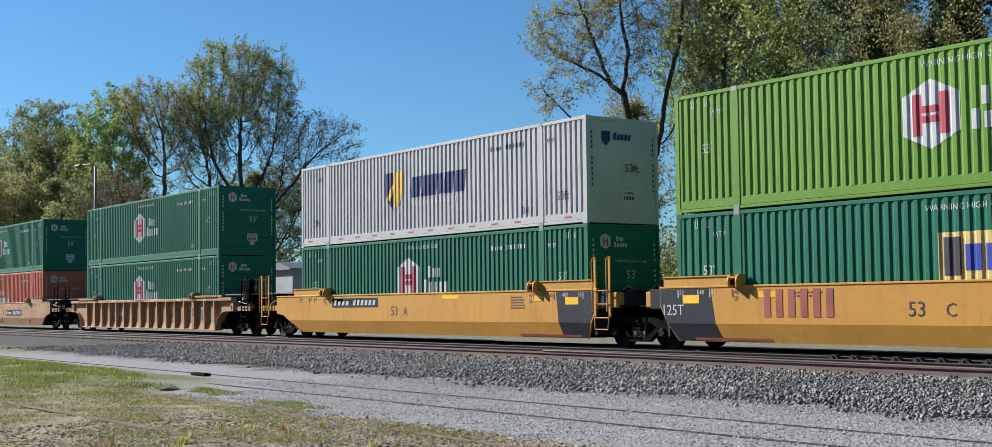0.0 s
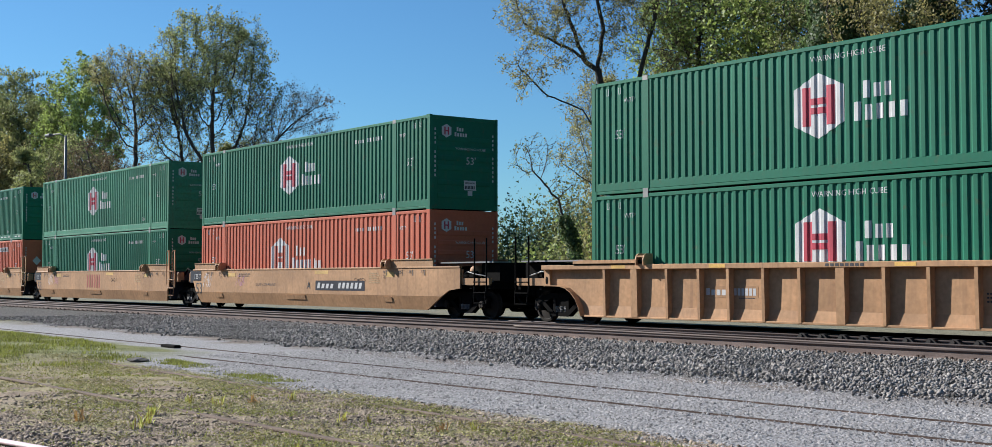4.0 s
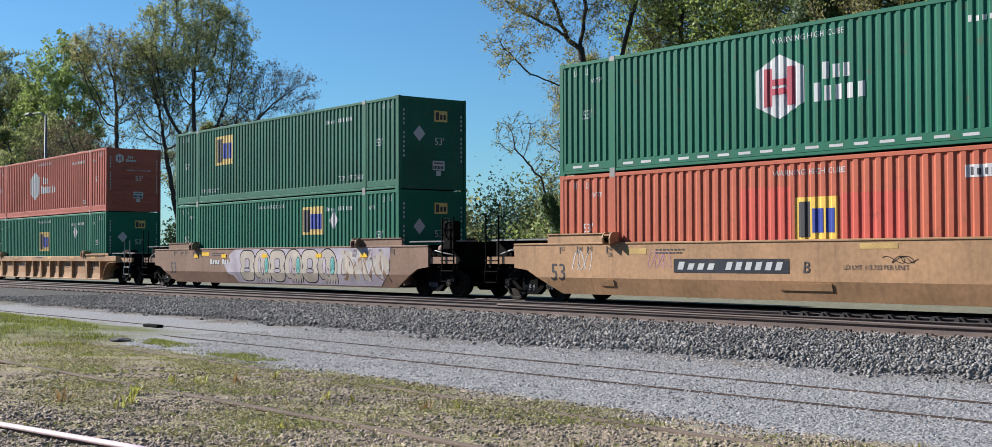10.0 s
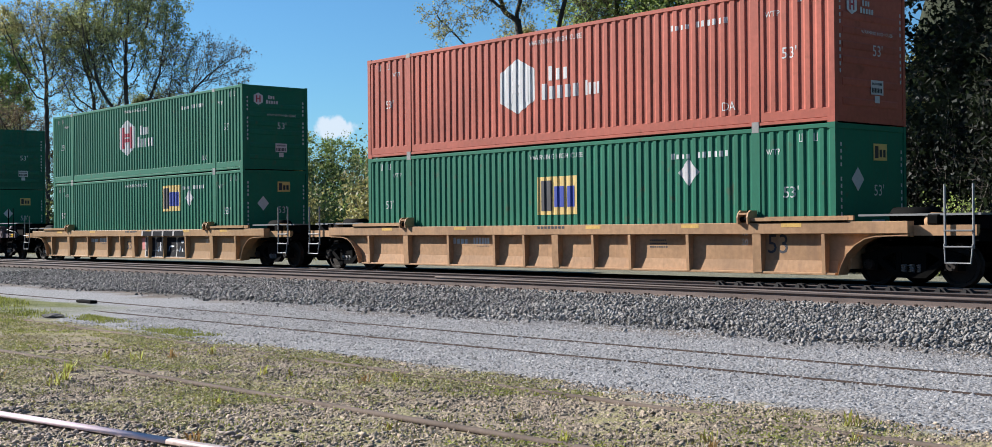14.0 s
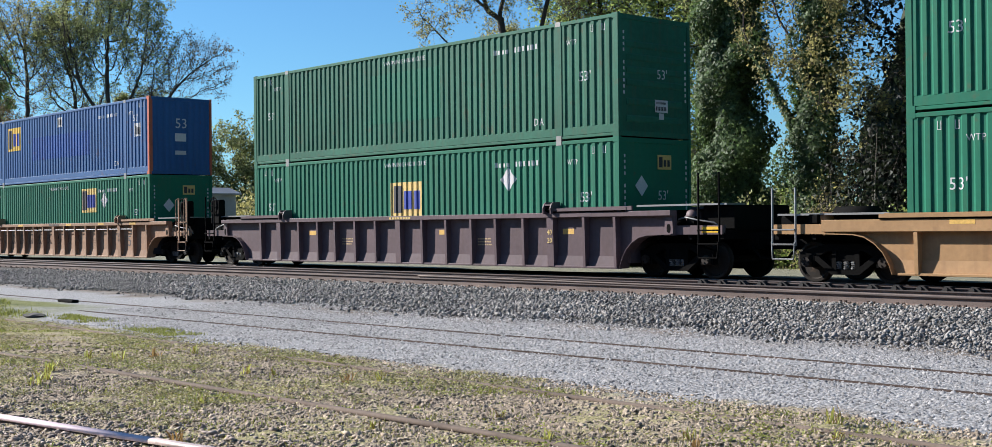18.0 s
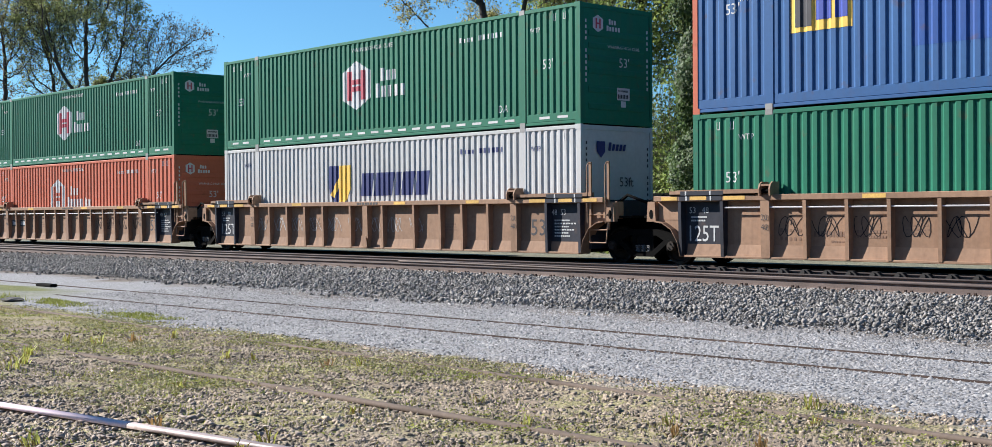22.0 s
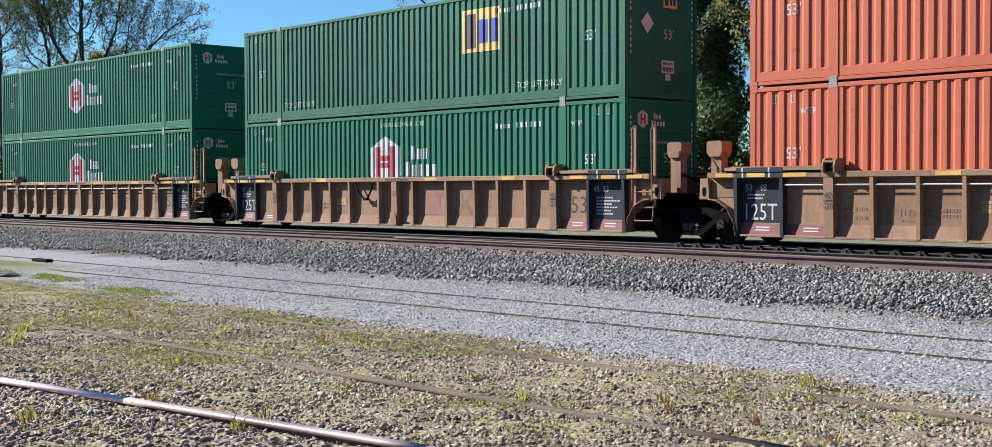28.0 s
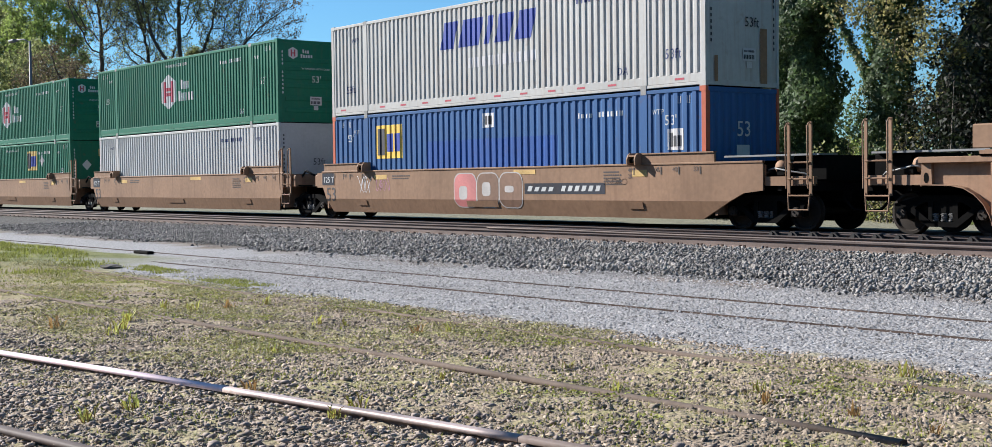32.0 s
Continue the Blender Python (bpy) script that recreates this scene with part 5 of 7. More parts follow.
def end_marks(t, mat=None, logo="hex", foot=False):
    mat = mat or LETTER
    end_mark("size_marking", write("53ft" if foot else "53'", 1.35, 1.42, 0.24), mat, t)
    end_mark("number_marking", polys(*upright(0.17, 0.22, 2.55, 2.0, 4), *upright(0.17, 0.22, 1.85, 1.0, 6)), mat, t)
    end_mark("number_marking", polys(*upright(2.37, 2.42, 2.45, 1.9, 4), *upright(2.37, 2.42, 1.75, 0.9, 6)), mat, t)
    end_mark("weight_plate", polys(rect(1.28, 0.62, 1.74, 0.92), rect(1.42, 0.45, 1.6, 0.6)), LOGO_GREY, t, "pale weight panel")
    end_mark("weight_marking", polys(*blocks(1.31, 0.66, 1.7, 0.76, 7), *blocks(1.33, 0.82, 1.69, 0.87, 9)), LETTER_DK, t, x=CL + 0.007)
    if logo == "hex":
        end_mark("hexagon_mark", polys(hexagon(0.62, 2.42, 0.18, 0.21)), LOGO_GREY, t)
        end_mark("hexagon_bars", polys(rect(0.53, 2.3, 0.58, 2.54), rect(0.66, 2.3, 0.71, 2.54), rect(0.58, 2.4, 0.66, 2.44)), LOGO_RED, t, x=CL + 0.007)
        end_mark("word_bars", polys(*blocks(1.0, 2.43, 1.28, 2.56, 3), *blocks(0.92, 2.27, 1.42, 2.4, 5)), mat, t)
        end_mark("warning_marking", write("WARNING HIGH CUBE", 0.95, 1.86, 0.075, 1.1), mat, t)
    elif logo == "square":
        end_mark("square_mark", polys(rect(1.35, 2.15, 1.85, 2.5)), LOGO_CREAM, t)
        end_mark("square_bars", polys(rect(1.4, 2.2, 1.53, 2.45), *blocks(1.57, 2.22, 1.83, 2.38, 2)), LETTER_DK, t, x=CL + 0.007)
        end_mark("diamond_mark", polys([(0.55, 1.75), (0.78, 2.0), (1.0, 1.75), (0.78, 1.5)]), LOGO_GREY, t)


def hub_logo(t, cx=7.25, cz=1.58, red=LOGO_RED, inc=False, old=False):
    side_mark("hexagon_mark", polys(hexagon(cx, cz, 0.66, 0.71)), LETTER, t, "white hexagon")
    bars = [rect(cx - 0.42, cz - 0.42, cx - 0.2, cz + 0.42), rect(cx + 0.2, cz - 0.42, cx + 0.42, cz + 0.42),
            rect(cx - 0.2, cz - 0.17, cx + 0.2, cz - 0.03), rect(cx - 0.2, cz + 0.03, cx + 0.2, cz + 0.17)]
    side_mark("hexagon_bars", polys(*bars), red, t, "bars inside the hexagon", 0.01)
    z = cz - 0.02
    side_mark("word_bars", polys(*blocks(cx + 1.15, z + 0.06, cx + 1.95, z + 0.42, 3, 0.42), *blocks(cx + 0.92, z - 0.4, cx + 2.32, z + 0.0, 5, 0.42),
                                 *(blocks(cx + 2.45, z - 0.4, cx + 3.0, z - 0.04, 4, 0.42) if inc else [])), LETTER, t, "white word bars")


def square_logo(t, x0, z0, w=1.42, h=0.95, plate=None, blue=None):
    side_mark("square_mark", polys(rect(x0, z0, x0 + w, z0 + h)), plate or LOGO_CREAM, t, "yellow square")
    q = lambda a, b, c, d: rect(x0 + a * w, z0 + b * h, x0 + c * w, z0 + d * h)
    side_mark("square_bars", polys(q(0.08, 0.1, 0.36, 0.9)), LETTER_DK, t, "dark bars", 0.01)
    side_mark("square_bars", polys(q(0.42, 0.2, 0.68, 0.74), q(0.74, 0.2, 0.94, 0.74)), blue or LOGO_BLUE, t, "blue bars", 0.01)


def shield_logo(t, z0=1.0, big=1.0):
    x0 = 5.85
    side_mark("shield_mark", polys([(x0, z0 + 1.2), (x0 + 0.55, z0 + 1.2), (x0 + 0.55, z0 - 0.05), (x0 + 0.2, z0 + 0.2), (x0, z0 + 0.55)]), LOGO_NAVY, t, "navy shield")
    side_mark("shield_stripe", polys([(x0 + 0.55, z0 + 1.2), (x0 + 1.1, z0 + 1.2), (x0 + 1.1, z0 + 0.5), (x0 + 0.9, z0 + 0.2), (x0 + 0.55, z0 - 0.05)],
                                     [(x0 + 0.1, z0 + 0.35), (x0 + 0.5, z0 + 0.85), (x0 + 0.62, z0 + 0.78), (x0 + 0.3, z0 + 0.25)]), LOGO_YELLOW, t, "yellow shield half", 0.01)
    x = 7.4
    rings = []
    for i, w in enumerate((0.55, 0.85, 0.22, 0.5, 0.55)):
        rings.append(rect(x, z0 + 0.3, x + w, z0 + 0.95, 0.12))
        x += w + 0.09
    side_mark("word_bars", polys(*rings), LOGO_NAVY, t, "navy slanted word bars")
    side_mark("word_bars", polys(*blocks(7.5, z0 + 0.02, 10.1, z0 + 0.17, 10)), LOGO_GREY, t, "grey word bars")


def make_hub(label, mat, dash=False, inc=False):
    corrugate(0.27 if inc else 0.226)
    t = container(label, mat, sill_marks=LETTER if dash else None)
    common_marks(t)
    hub_logo(t, inc=inc) if not inc else hub_logo(t, 6.6, 1.55, LOGO_GREY if inc == 1 else RED_OLD, True)
    end_marks(t)
    return t


def make_square(label, mat, x0, z0, top_lift=False, ghost=None, **k):
    corrugate(0.27 if ghost else 0.235)
    t = container(label, mat, **k)
    common_marks(t, warn=not top_lift, wtp=not top_lift)
    square_logo(t, x0, z0, plate=LOGO_YELLOW if ghost else None, h=1.1 if top_lift else 0.95, **({"w": 1.1} if ghost else {}))
    if top_lift:
        side_mark("lifting_marking", write("TOP LIFT ONLY", 2.25, 0.4, 0.17), LETTER, t)
        side_mark("lifting_marking", write("TOP LIFT ONLY", 12.55, 0.4, 0.17), LETTER, t)
    elif ghost:
        side_mark("overpaint_patch", polys(rect(6.1, 0.9, 7.55, 2.3), rect(8.85, 0.9, 10.4, 2.1)), RED_PATCH, t, "brighter red overpainted patch", 0.003)
        side_mark("number_plate", polys(rect(11.7, 2.28, 12.5, 2.52), rect(12.52, 2.28, 13.62, 2.52)), LOGO_GREY, t, "grey number band", 0.004)
        side_mark("number_marking", polys(*blocks(11.8, 2.32, 12.4, 2.48, 4, 0.5), *blocks(12.6, 2.32, 13.5, 2.48, 6, 0.5)), LETTER_DK, t, lift=0.008)
    else:
        side_mark("diamond_mark", polys([(12.0, 2.02), (12.3, 2.32), (12.6, 2.02), (12.3, 1.72)]), LOGO_GREY, t, "pale diamond")
    end_marks(t, logo="square")
    return t


KINDS = {}
corrugate(0.226)
KINDS["hub"] = make_hub("dark green corrugated container with a white hexagon mark", GREEN)
KINDS["hub_faded"] = make_hub("faded green corrugated container with a white hexagon mark", GREEN_PALE)
KINDS["hub_dash"] = make_hub("dark green corrugated container with reflective dashes on its sill", GREEN, dash=True)
KINDS["lime"] = make_hub("bright lime green corrugated container with a white hexagon mark", LIME)
KINDS["red_hub"] = make_hub("orange-red corrugated container with a white hexagon mark", RED, inc=2)
KINDS["red_old"] = make_hub("faded red corrugated container with a white hexagon mark", RED_OLD, inc=1)
KINDS["red_square"] = make_square("orange-red corrugated container with a small yellow square", RED, 7.65, 1.1, ghost=True, end="flat")
KINDS["square"] = make_square("dark green corrugated container with a yellow square mark", GREEN, 10.19, 1.56, end="flat")
KINDS["square_mid"] = make_square("dark green corrugated container with a cream square at mid-length", GREEN, 7.33, 1.14, end="flat")
KINDS["square_lift"] = make_square("green corrugated container with a high cream square", GREEN_DULL, 3.56, 1.42, True, end="flat")
KINDS["square_lift_right"] = make_square("green corrugated container with a cream square towards one end", GREEN_DULL, 10.54, 1.42, True, end="flat")
t = KINDS["plain"] = container("plain green corrugated container with a painted-over patch", GREEN_DULL)
common_marks(t)
end_marks(t, logo="")
side_mark("overpaint_patch", polys(rect(6.4, 0.9, 9.6, 2.3)), GREEN, t, "fresher green overpainted patch", 0.003)


def make_blue(label, name):
    corrugate(0.27)
    t = container(label, BLUE, RED, end="corrugated")
    common_marks(t, low=2.2, wtp=True, warn=False)
    square_logo(t, 2.5, 1.5, plate=LOGO_YELLOW, h=1.02)
    side_mark("overpaint_patch", polys(rect(5.2, 0.98, 11.0, 1.95)), BLUE_PATCH, t, "brighter blue overpainted patch", 0.003)
    side_mark("number_plate", polys(rect(7.9, 2.25, 8.4, 2.65), rect(14.95, 1.45, 15.45, 1.95)), LOGO_GREY, t, "pale number panel", 0.006)
    side_mark("number_marking", polys(*blocks(7.98, 2.33, 8.32, 2.57, 2), *blocks(15.0, 1.53, 15.4, 1.85, 3)), LETTER_DK, t, lift=0.011)
    end_mark("size_marking", write("53", 1.05, 1.75, 0.38), LETTER, t)
    end_mark("number_plate", polys(rect(1.05, 1.25, 1.5, 1.55), rect(1.05, 0.75, 1.5, 0.9)), LOGO_GREY, t)
    return t


KINDS["blue"] = make_blue("blue corrugated container with orange-red corner posts", "blue")
corrugate(0.226)
for key, mat, old in (("swift", WHITE, False), ("swift_old", WHITE_OLD, True), ("white_plain", WHITE, None)):
    t = KINDS[key] = container({False: "white corrugated container with a navy and yellow shield", True: "weathered grey-white container with blue word bars",
                                None: "plain white corrugated container"}[old], mat, end="flat")
    common_marks(t, LOGO_NAVY, foot=True, warn=False, low=0.85)
    end_marks(t, LETTER_DK, "", True)
    for i in range(14):
        side = 0.5 + i * 1.13
        if not (1.5 < side < 2.3 or 13.7 < side < 14.5):
            flat_mark("reflector_strip", polys(rect(side, 0.17, side + 0.3, 0.22)), LOGO_RED, t, 0.009, "red reflector strip")
    if old is False:
        shield_logo(t, 1.0)
        end_mark("shield_mark", polys([(0.55, 2.5), (0.85, 2.5), (0.85, 2.25), (0.7, 2.1), (0.55, 2.25)]), LOGO_NAVY, t)
        end_mark("word_bars", polys(*blocks(0.95, 2.28, 1.6, 2.48, 5, slant=0.04)), LOGO_NAVY, t)
    elif old:
        x, rings = 5.95, []
        for w in (0.75, 1.05, 0.35, 0.75, 0.8):
            rings += [rect(x, 1.66, x + w - 0.12, 2.42, 0.22)]
            x += w + 0.12
        side_mark("word_bars", polys(*rings), LOGO_BLUE, t, "blue slanted word bars")
        side_mark("word_bars", polys(*blocks(7.25, 1.05, 10.3, 1.33, 10)), LOGO_GREY, t, "grey word bars")
        end_mark("rust_run", polys(rect(1.9, 0.1, 2.15, 1.4), rect(0.3, 0.1, 0.42, 0.7)), BROWN, t, "rust run")
        end_mark("word_bars", polys(*blocks(0.5, 2.3, 1.2, 2.5, 5, slant=0.04)), LOGO_NAVY, t)


# ================= well cars =================
MID = CW / 2
AXLE_Z = RAIL_TOP + 0.42
WHEELS = []


def wheelset_meshes():
    sh = Shape()
    for s in (-1, 1):
        y = s * 0.752
        prof = [(0.0, y - s * 0.03), (0.1, y - s * 0.03), (0.13, y - s * 0.0), (0.3, y + s * 0.01), (0.355, y - s * 0.05), (0.425, y - s * 0.06),
                (0.445, y - s * 0.05), (0.42, y - s * 0.02), (0.415, y + s * 0.07), (0.36, y + s * 0.075), (0.33, y + s * 0.03), (0.14, y + s * 0.05), (0.11, y + s * 0.1), (0.0, y + s * 0.1)]
        sh.lathe_y(prof, 0, 0, 28)
    sh.lathe_y([(0.075, -1.12), (0.085, 0), (0.075, 1.12)], 0, 0, 12)
    for s in (-1, 1):
        sh.lathe_y([(0.0, s * 1.16), (0.1, s * 1.16), (0.11, s * 1.13), (0.11, s * 0.95), (0.0, s * 0.95)], 0, 0, 14)
        for k in range(3):
            w = 2.094 * k
            sh.tube([(0.06 * math.cos(w), s * 1.15, 0.06 * math.sin(w)), (0.06 * math.cos(w), s * 1.185, 0.06 * math.sin(w))], 0.02, 6)
    body = sh.mesh("wheelset", WHEEL)
    return body


WHEELSET = wheelset_meshes()
SIDE_FRAME = Shape().prism_y([(-1.08, 0.06), (-1.08, 0.2), (-0.42, 0.37), (0.42, 0.37), (1.08, 0.2), (1.08, 0.06), (0.74, 0.06), (0.4, 0.23), (-0.4, 0.23), (-0.74, 0.06)], -0.07, 0.07)
SIDE_FRAME.prism_y([(-0.8, 0.1), (-0.32, -0.25), (0.32, -0.25), (0.8, 0.1), (0.64, 0.13), (0.25, -0.15), (-0.25, -0.15), (-0.64, 0.13)], -0.085, 0.085)
SIDE_FRAME.box(-0.32, -0.21, -0.065, 0.065, -0.2, 0.3).box(0.21, 0.32, -0.065, 0.065, -0.2, 0.3)
for jx in (-0.885, 0.885):
    SIDE_FRAME.prism_y([(jx - 0.17, -0.1), (jx - 0.17, 0.14), (jx + 0.17, 0.14), (jx + 0.17, -0.1), (jx + 0.12, -0.1), (jx + 0.1, 0.05), (jx - 0.1, 0.05), (jx - 0.12, -0.1)], -0.09, 0.09)
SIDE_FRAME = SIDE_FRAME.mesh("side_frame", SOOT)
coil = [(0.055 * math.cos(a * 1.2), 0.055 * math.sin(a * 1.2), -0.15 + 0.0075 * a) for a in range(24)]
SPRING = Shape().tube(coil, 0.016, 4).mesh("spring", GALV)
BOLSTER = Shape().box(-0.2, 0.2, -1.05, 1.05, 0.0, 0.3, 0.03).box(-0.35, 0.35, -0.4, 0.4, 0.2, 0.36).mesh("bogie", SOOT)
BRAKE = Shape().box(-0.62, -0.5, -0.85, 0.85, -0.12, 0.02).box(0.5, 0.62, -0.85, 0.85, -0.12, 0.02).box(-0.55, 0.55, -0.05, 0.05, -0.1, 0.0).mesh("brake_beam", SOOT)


def bogie(car, cx):
    b = part("bogie", BOLSTER, None, car, "sooty two-axle bogie")
    b.location = (cx, MID, AXLE_Z)
    for s in (-1, 1):
        part("side_frame", SIDE_FRAME, None, b).location = (0, s * 1.0, 0)
        for x in (-0.17, 0.0, 0.17):
            part("spring", SPRING, None, b, "pale coil spring").location = (x, s * 1.02, 0)
    part("brake_beam", BRAKE, None, b)
    for x in (-0.885, 0.885):
        w = part("wheelset", WHEELSET, None, b)
        w.location = (x, 0, 0)
        WHEELS.append((w, x, car, cx + x))
    return b


def mirror_y(sh):
    sh.v = [(x, CW - y, z) for x, y, z in sh.v]
    return sh


def ladder(car, x0, x1, z0, z1, mat, y=-0.12, rods=False):
    """Two uprights with grab loops and rungs."""
    sh = Shape()
    for x in (x0, x1):
        if rods:
            sh.tube([(x, y, 0.72), (x, y, z1)], 0.024, 6)
        else:
            sh.box(x - 0.035, x + 0.035, y - 0.02, y + 0.02, 0.75, z1)
            sh.tube([(x, y - 0.1, 0.9), (x, y - 0.12, z1 - 0.1), (x, y - 0.06, z1 - 0.02), (x, y, z1 - 0.04)], 0.016, 6)
    for z in (0.75, 1.05) if rods else (0.75, 1.1, 1.45):
        sh.tube([(x0, y - 0.04, z), (x1, y - 0.04, z)], 0.018, 6)
    sh.tube([(x0, y - 0.03, 0.8), (x0 + 0.03, y - 0.05, z0), (x1 - 0.03, y - 0.05, z0), (x1, y - 0.03, 0.8)], 0.018, 6)
    return part("ladder", sh, mat, car, "steel side ladder")


RIBS = {"ribbed": (0.7, 2.9, 3.94, 4.85, 5.88, 6.88, 9.02, 10.05, 11.08, 12.04, 13.08, 15.2, 16.2), "low": (0.3, 4.0, 5.9, 7.05, 9.5, 10.7, 12.45, 16.0),
        "panelled": (-0.2, 0.93, 2.98, 3.94, 4.85, 5.88, 6.88, 9.02, 10.05, 11.08, 12.04, 13.08, 15.2, 16.3),
        "middle": (-0.2, 0.93, 2.99, 3.97, 4.93, 5.87, 7.23, 8.73, 10.12, 11.22, 12.1, 13.1, 15.2, 16.3)}
WIDE = {"ribbed": (1.78, 7.95, 14.06), "low": (2.1, 8.2, 14.35), "panelled": (2.03, 7.95, 14.06), "middle": (2.03, 7.95, 14.06)}


def end_xs(left, e):
    return -e if left else CL + e


def car_end(car, left, kind, style, mat, black, brake=False, dz=0.0, posts=False):
    """Deck, sill, bulkhead, ladder and coupler or articulated joint at one end."""
    g = lambda e: end_xs(left, e)

    def bx(sh, e0, e1, *rest, **k):
        a, b = sorted((g(e0), g(e1)))
        return sh.box(a, b, *rest, **k)

    def lug(e0, e1, dz=0.0):
        """A cast lifting lug with a dark slot at the end of the side."""
        w, c = e1 - e0, g((e0 + e1) / 2)
        ob = part("lifting_lug", Shape().prism_y([(c - w / 2, 0.94), (c + w / 2, 0.94), (c + w / 2 - 0.03, 1.38 + dz), (c - w / 2 + 0.03, 1.38 + dz)], -0.16, -0.04), mat, car)
        part("slot", Shape().prism_y(rounded(c - 0.05, 1.0, c + 0.05, 1.2 + dz * 0.4, 0.45), -0.166, -0.158), SOOT, ob)

    def fender(rim):
        r = Shape()
        for (e0, z0), (e1, z1) in zip(rim, rim[1:]):
            r.add([(g(e0), -0.24, z0), (g(e1), -0.24, z1), (g(e1), 0.1, z1), (g(e0), 0.1, z0), (g(e0), -0.24, z0 - 0.02), (g(e1), -0.24, z1 - 0.02), (g(e1), 0.1, z1 - 0.02), (g(e0), 0.1, z0 - 0.02)],
                  [(0, 1, 2, 3), (4, 7, 6, 5), (0, 4, 5, 1), (3, 2, 6, 7), (0, 3, 7, 4), (1, 5, 6, 2)])
        part("fender", r, mat, car, "curved fender over the wheels")

    part("bulkhead", bx(Shape(), 0.28, 0.36, -0.02, CW + 0.02, 0.3, 1.45 + dz), black, car)
    for m in (0, 1):
        s = Shape()
        if style == "smooth":
            bx(s, -2.1, 0.36, -0.13, -0.075, 1.5, 1.74)
            bx(s, -2.1, 0.36, -0.16, -0.03, 1.72, 1.75)
        else:
            bx(s, -2.0, 0.45, -0.27, -0.02, 1.5 + dz, 1.53 + dz)
            bx(s, -2.0, 0.45, -0.27, -0.24, 1.5 + dz, 1.6 + dz)
            bx(s, -2.0, 0.45, -0.08, -0.02, 1.5 + dz, 1.62 + dz)
        part("guide_tray", mirror_y(s) if m else s, mat, car)
        s = Shape()
        z = 1.47 + dz
        cheek = [(-0.02, z), (-0.34, z), (-0.35, z + 0.14), (-0.31, z + 0.24), (-0.24, z + 0.29), (-0.02, z + 0.29)]
        for e in (-2.24, -1.98):
            a, b = sorted((g(e), g(e + 0.035)))
            s.sweep_x(cheek, a, b)
        bx(s, -2.21, -1.97, -0.31, -0.02, z + 0.2, z + 0.24)
        bx(s, -2.21, -1.97, -0.14, -0.02, z, z + 0.2)
        guide = part("corner_guide", mirror_y(s) if m else s, mat, car)
        r = Shape().tube([(g(-2.2), -0.24, z + 0.1), (g(-1.98), -0.24, z + 0.1)], 0.045, 8)
        part("roller", mirror_y(r) if m else r, SOOT, guide)
    if kind == "coupled":
        bogie(car, g(1.52))
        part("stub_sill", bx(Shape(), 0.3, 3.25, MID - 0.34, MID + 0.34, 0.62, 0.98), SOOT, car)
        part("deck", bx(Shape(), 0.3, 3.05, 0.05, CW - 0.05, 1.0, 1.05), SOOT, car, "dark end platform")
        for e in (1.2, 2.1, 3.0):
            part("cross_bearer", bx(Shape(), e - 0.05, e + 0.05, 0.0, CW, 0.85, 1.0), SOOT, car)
        s = Shape()
        bx(s, 0.36, 1.74, -0.035, 0.0, 0.99, 1.42 + dz)
        bx(s, 0.36, 1.74, CW, CW + 0.035, 0.99, 1.42 + dz)
        part("end_side", s, mat, car)
        s = Shape()
        bx(s, 1.76, 3.05, -0.06, 0.06, 0.96, 1.16)
        part("side_sill", s, mat, car)
        part("side_sill", mirror_y(bx(Shape(), 1.76, 3.05, -0.06, 0.06, 0.96, 1.16)), mat, car)
        if style != "smooth":
            fender([(0.2, 0.2), (0.27, 0.4), (0.4, 0.62), (0.58, 0.79), (0.8, 0.91), (1.05, 0.96), (1.75, 0.98)])
        part("walkway", bx(Shape(), 0.45, 3.05, 0.1, 0.75, 1.6 + dz, 1.64 + dz), GALV, car, "steel grating walkway")
        part("valve_box", bx(Shape(), 2.02, 2.22, 0.0, 0.2, 1.16, 1.36, c=0.03), SOOT, car)
        if style != "smooth":
            lug(1.5, 1.76, dz)
        part("pipe", Shape().tube([(g(1.78), 0.02, 1.3 + dz), (g(2.0), -0.02, 1.34 + dz), (g(2.3), 0.0, 1.28 + dz), (g(2.7), 0.1, 1.22 + dz), (g(3.0), 0.2, 1.0)], 0.02, 6), GALV, car, smooth=True)
        a, b = sorted((g(2.45), g(3.02)))
        ladder(car, a, b, 0.45, 2.3 + 1.5 * dz, mat if mat in (BROWN, BROWN_PALE, YELLOW) else GALV if dz else SOOT, rods=mat not in (BROWN, BROWN_PALE, YELLOW))
        # equipment: brake cylinder, valve and reservoir
        part("reservoir", Shape().tube([(g(1.0), 0.55, 1.3), (g(1.9), 0.55, 1.3)], 0.22, 12), SOOT, car, smooth=True)
        body = Shape()
        body.lathe_y([(0.0, 0.1), (0.09, 0.11), (0.15, 0.16), (0.17, 0.24), (0.17, 0.6), (0.0, 0.62)], g(2.0), 1.36 + dz * 0.5, 14)
        part("brake_cylinder", body, mat, car, smooth=True)
        part("end_box", bx(Shape(), 2.25, 3.1, 0.3, CW - 0.3, 1.05, 1.6 + dz, c=0.04), SOOT, car)
        s = bx(Shape(), 3.25, 3.55, MID - 0.09, MID + 0.09, 0.68, 0.88, c=0.02)
        bx(s, 3.5, 3.72, MID - 0.17, MID + 0.13, 0.62, 0.94, c=0.04)
        part("coupler", s, SOOT, car)
        s = Shape().tube([(g(3.1), MID - 0.4, 0.7), (g(3.35), MID - 0.42, 0.45), (g(3.65), MID - 0.4, 0.42)], 0.03, 6)
        part("air_hose", s, SOOT, car, smooth=True)
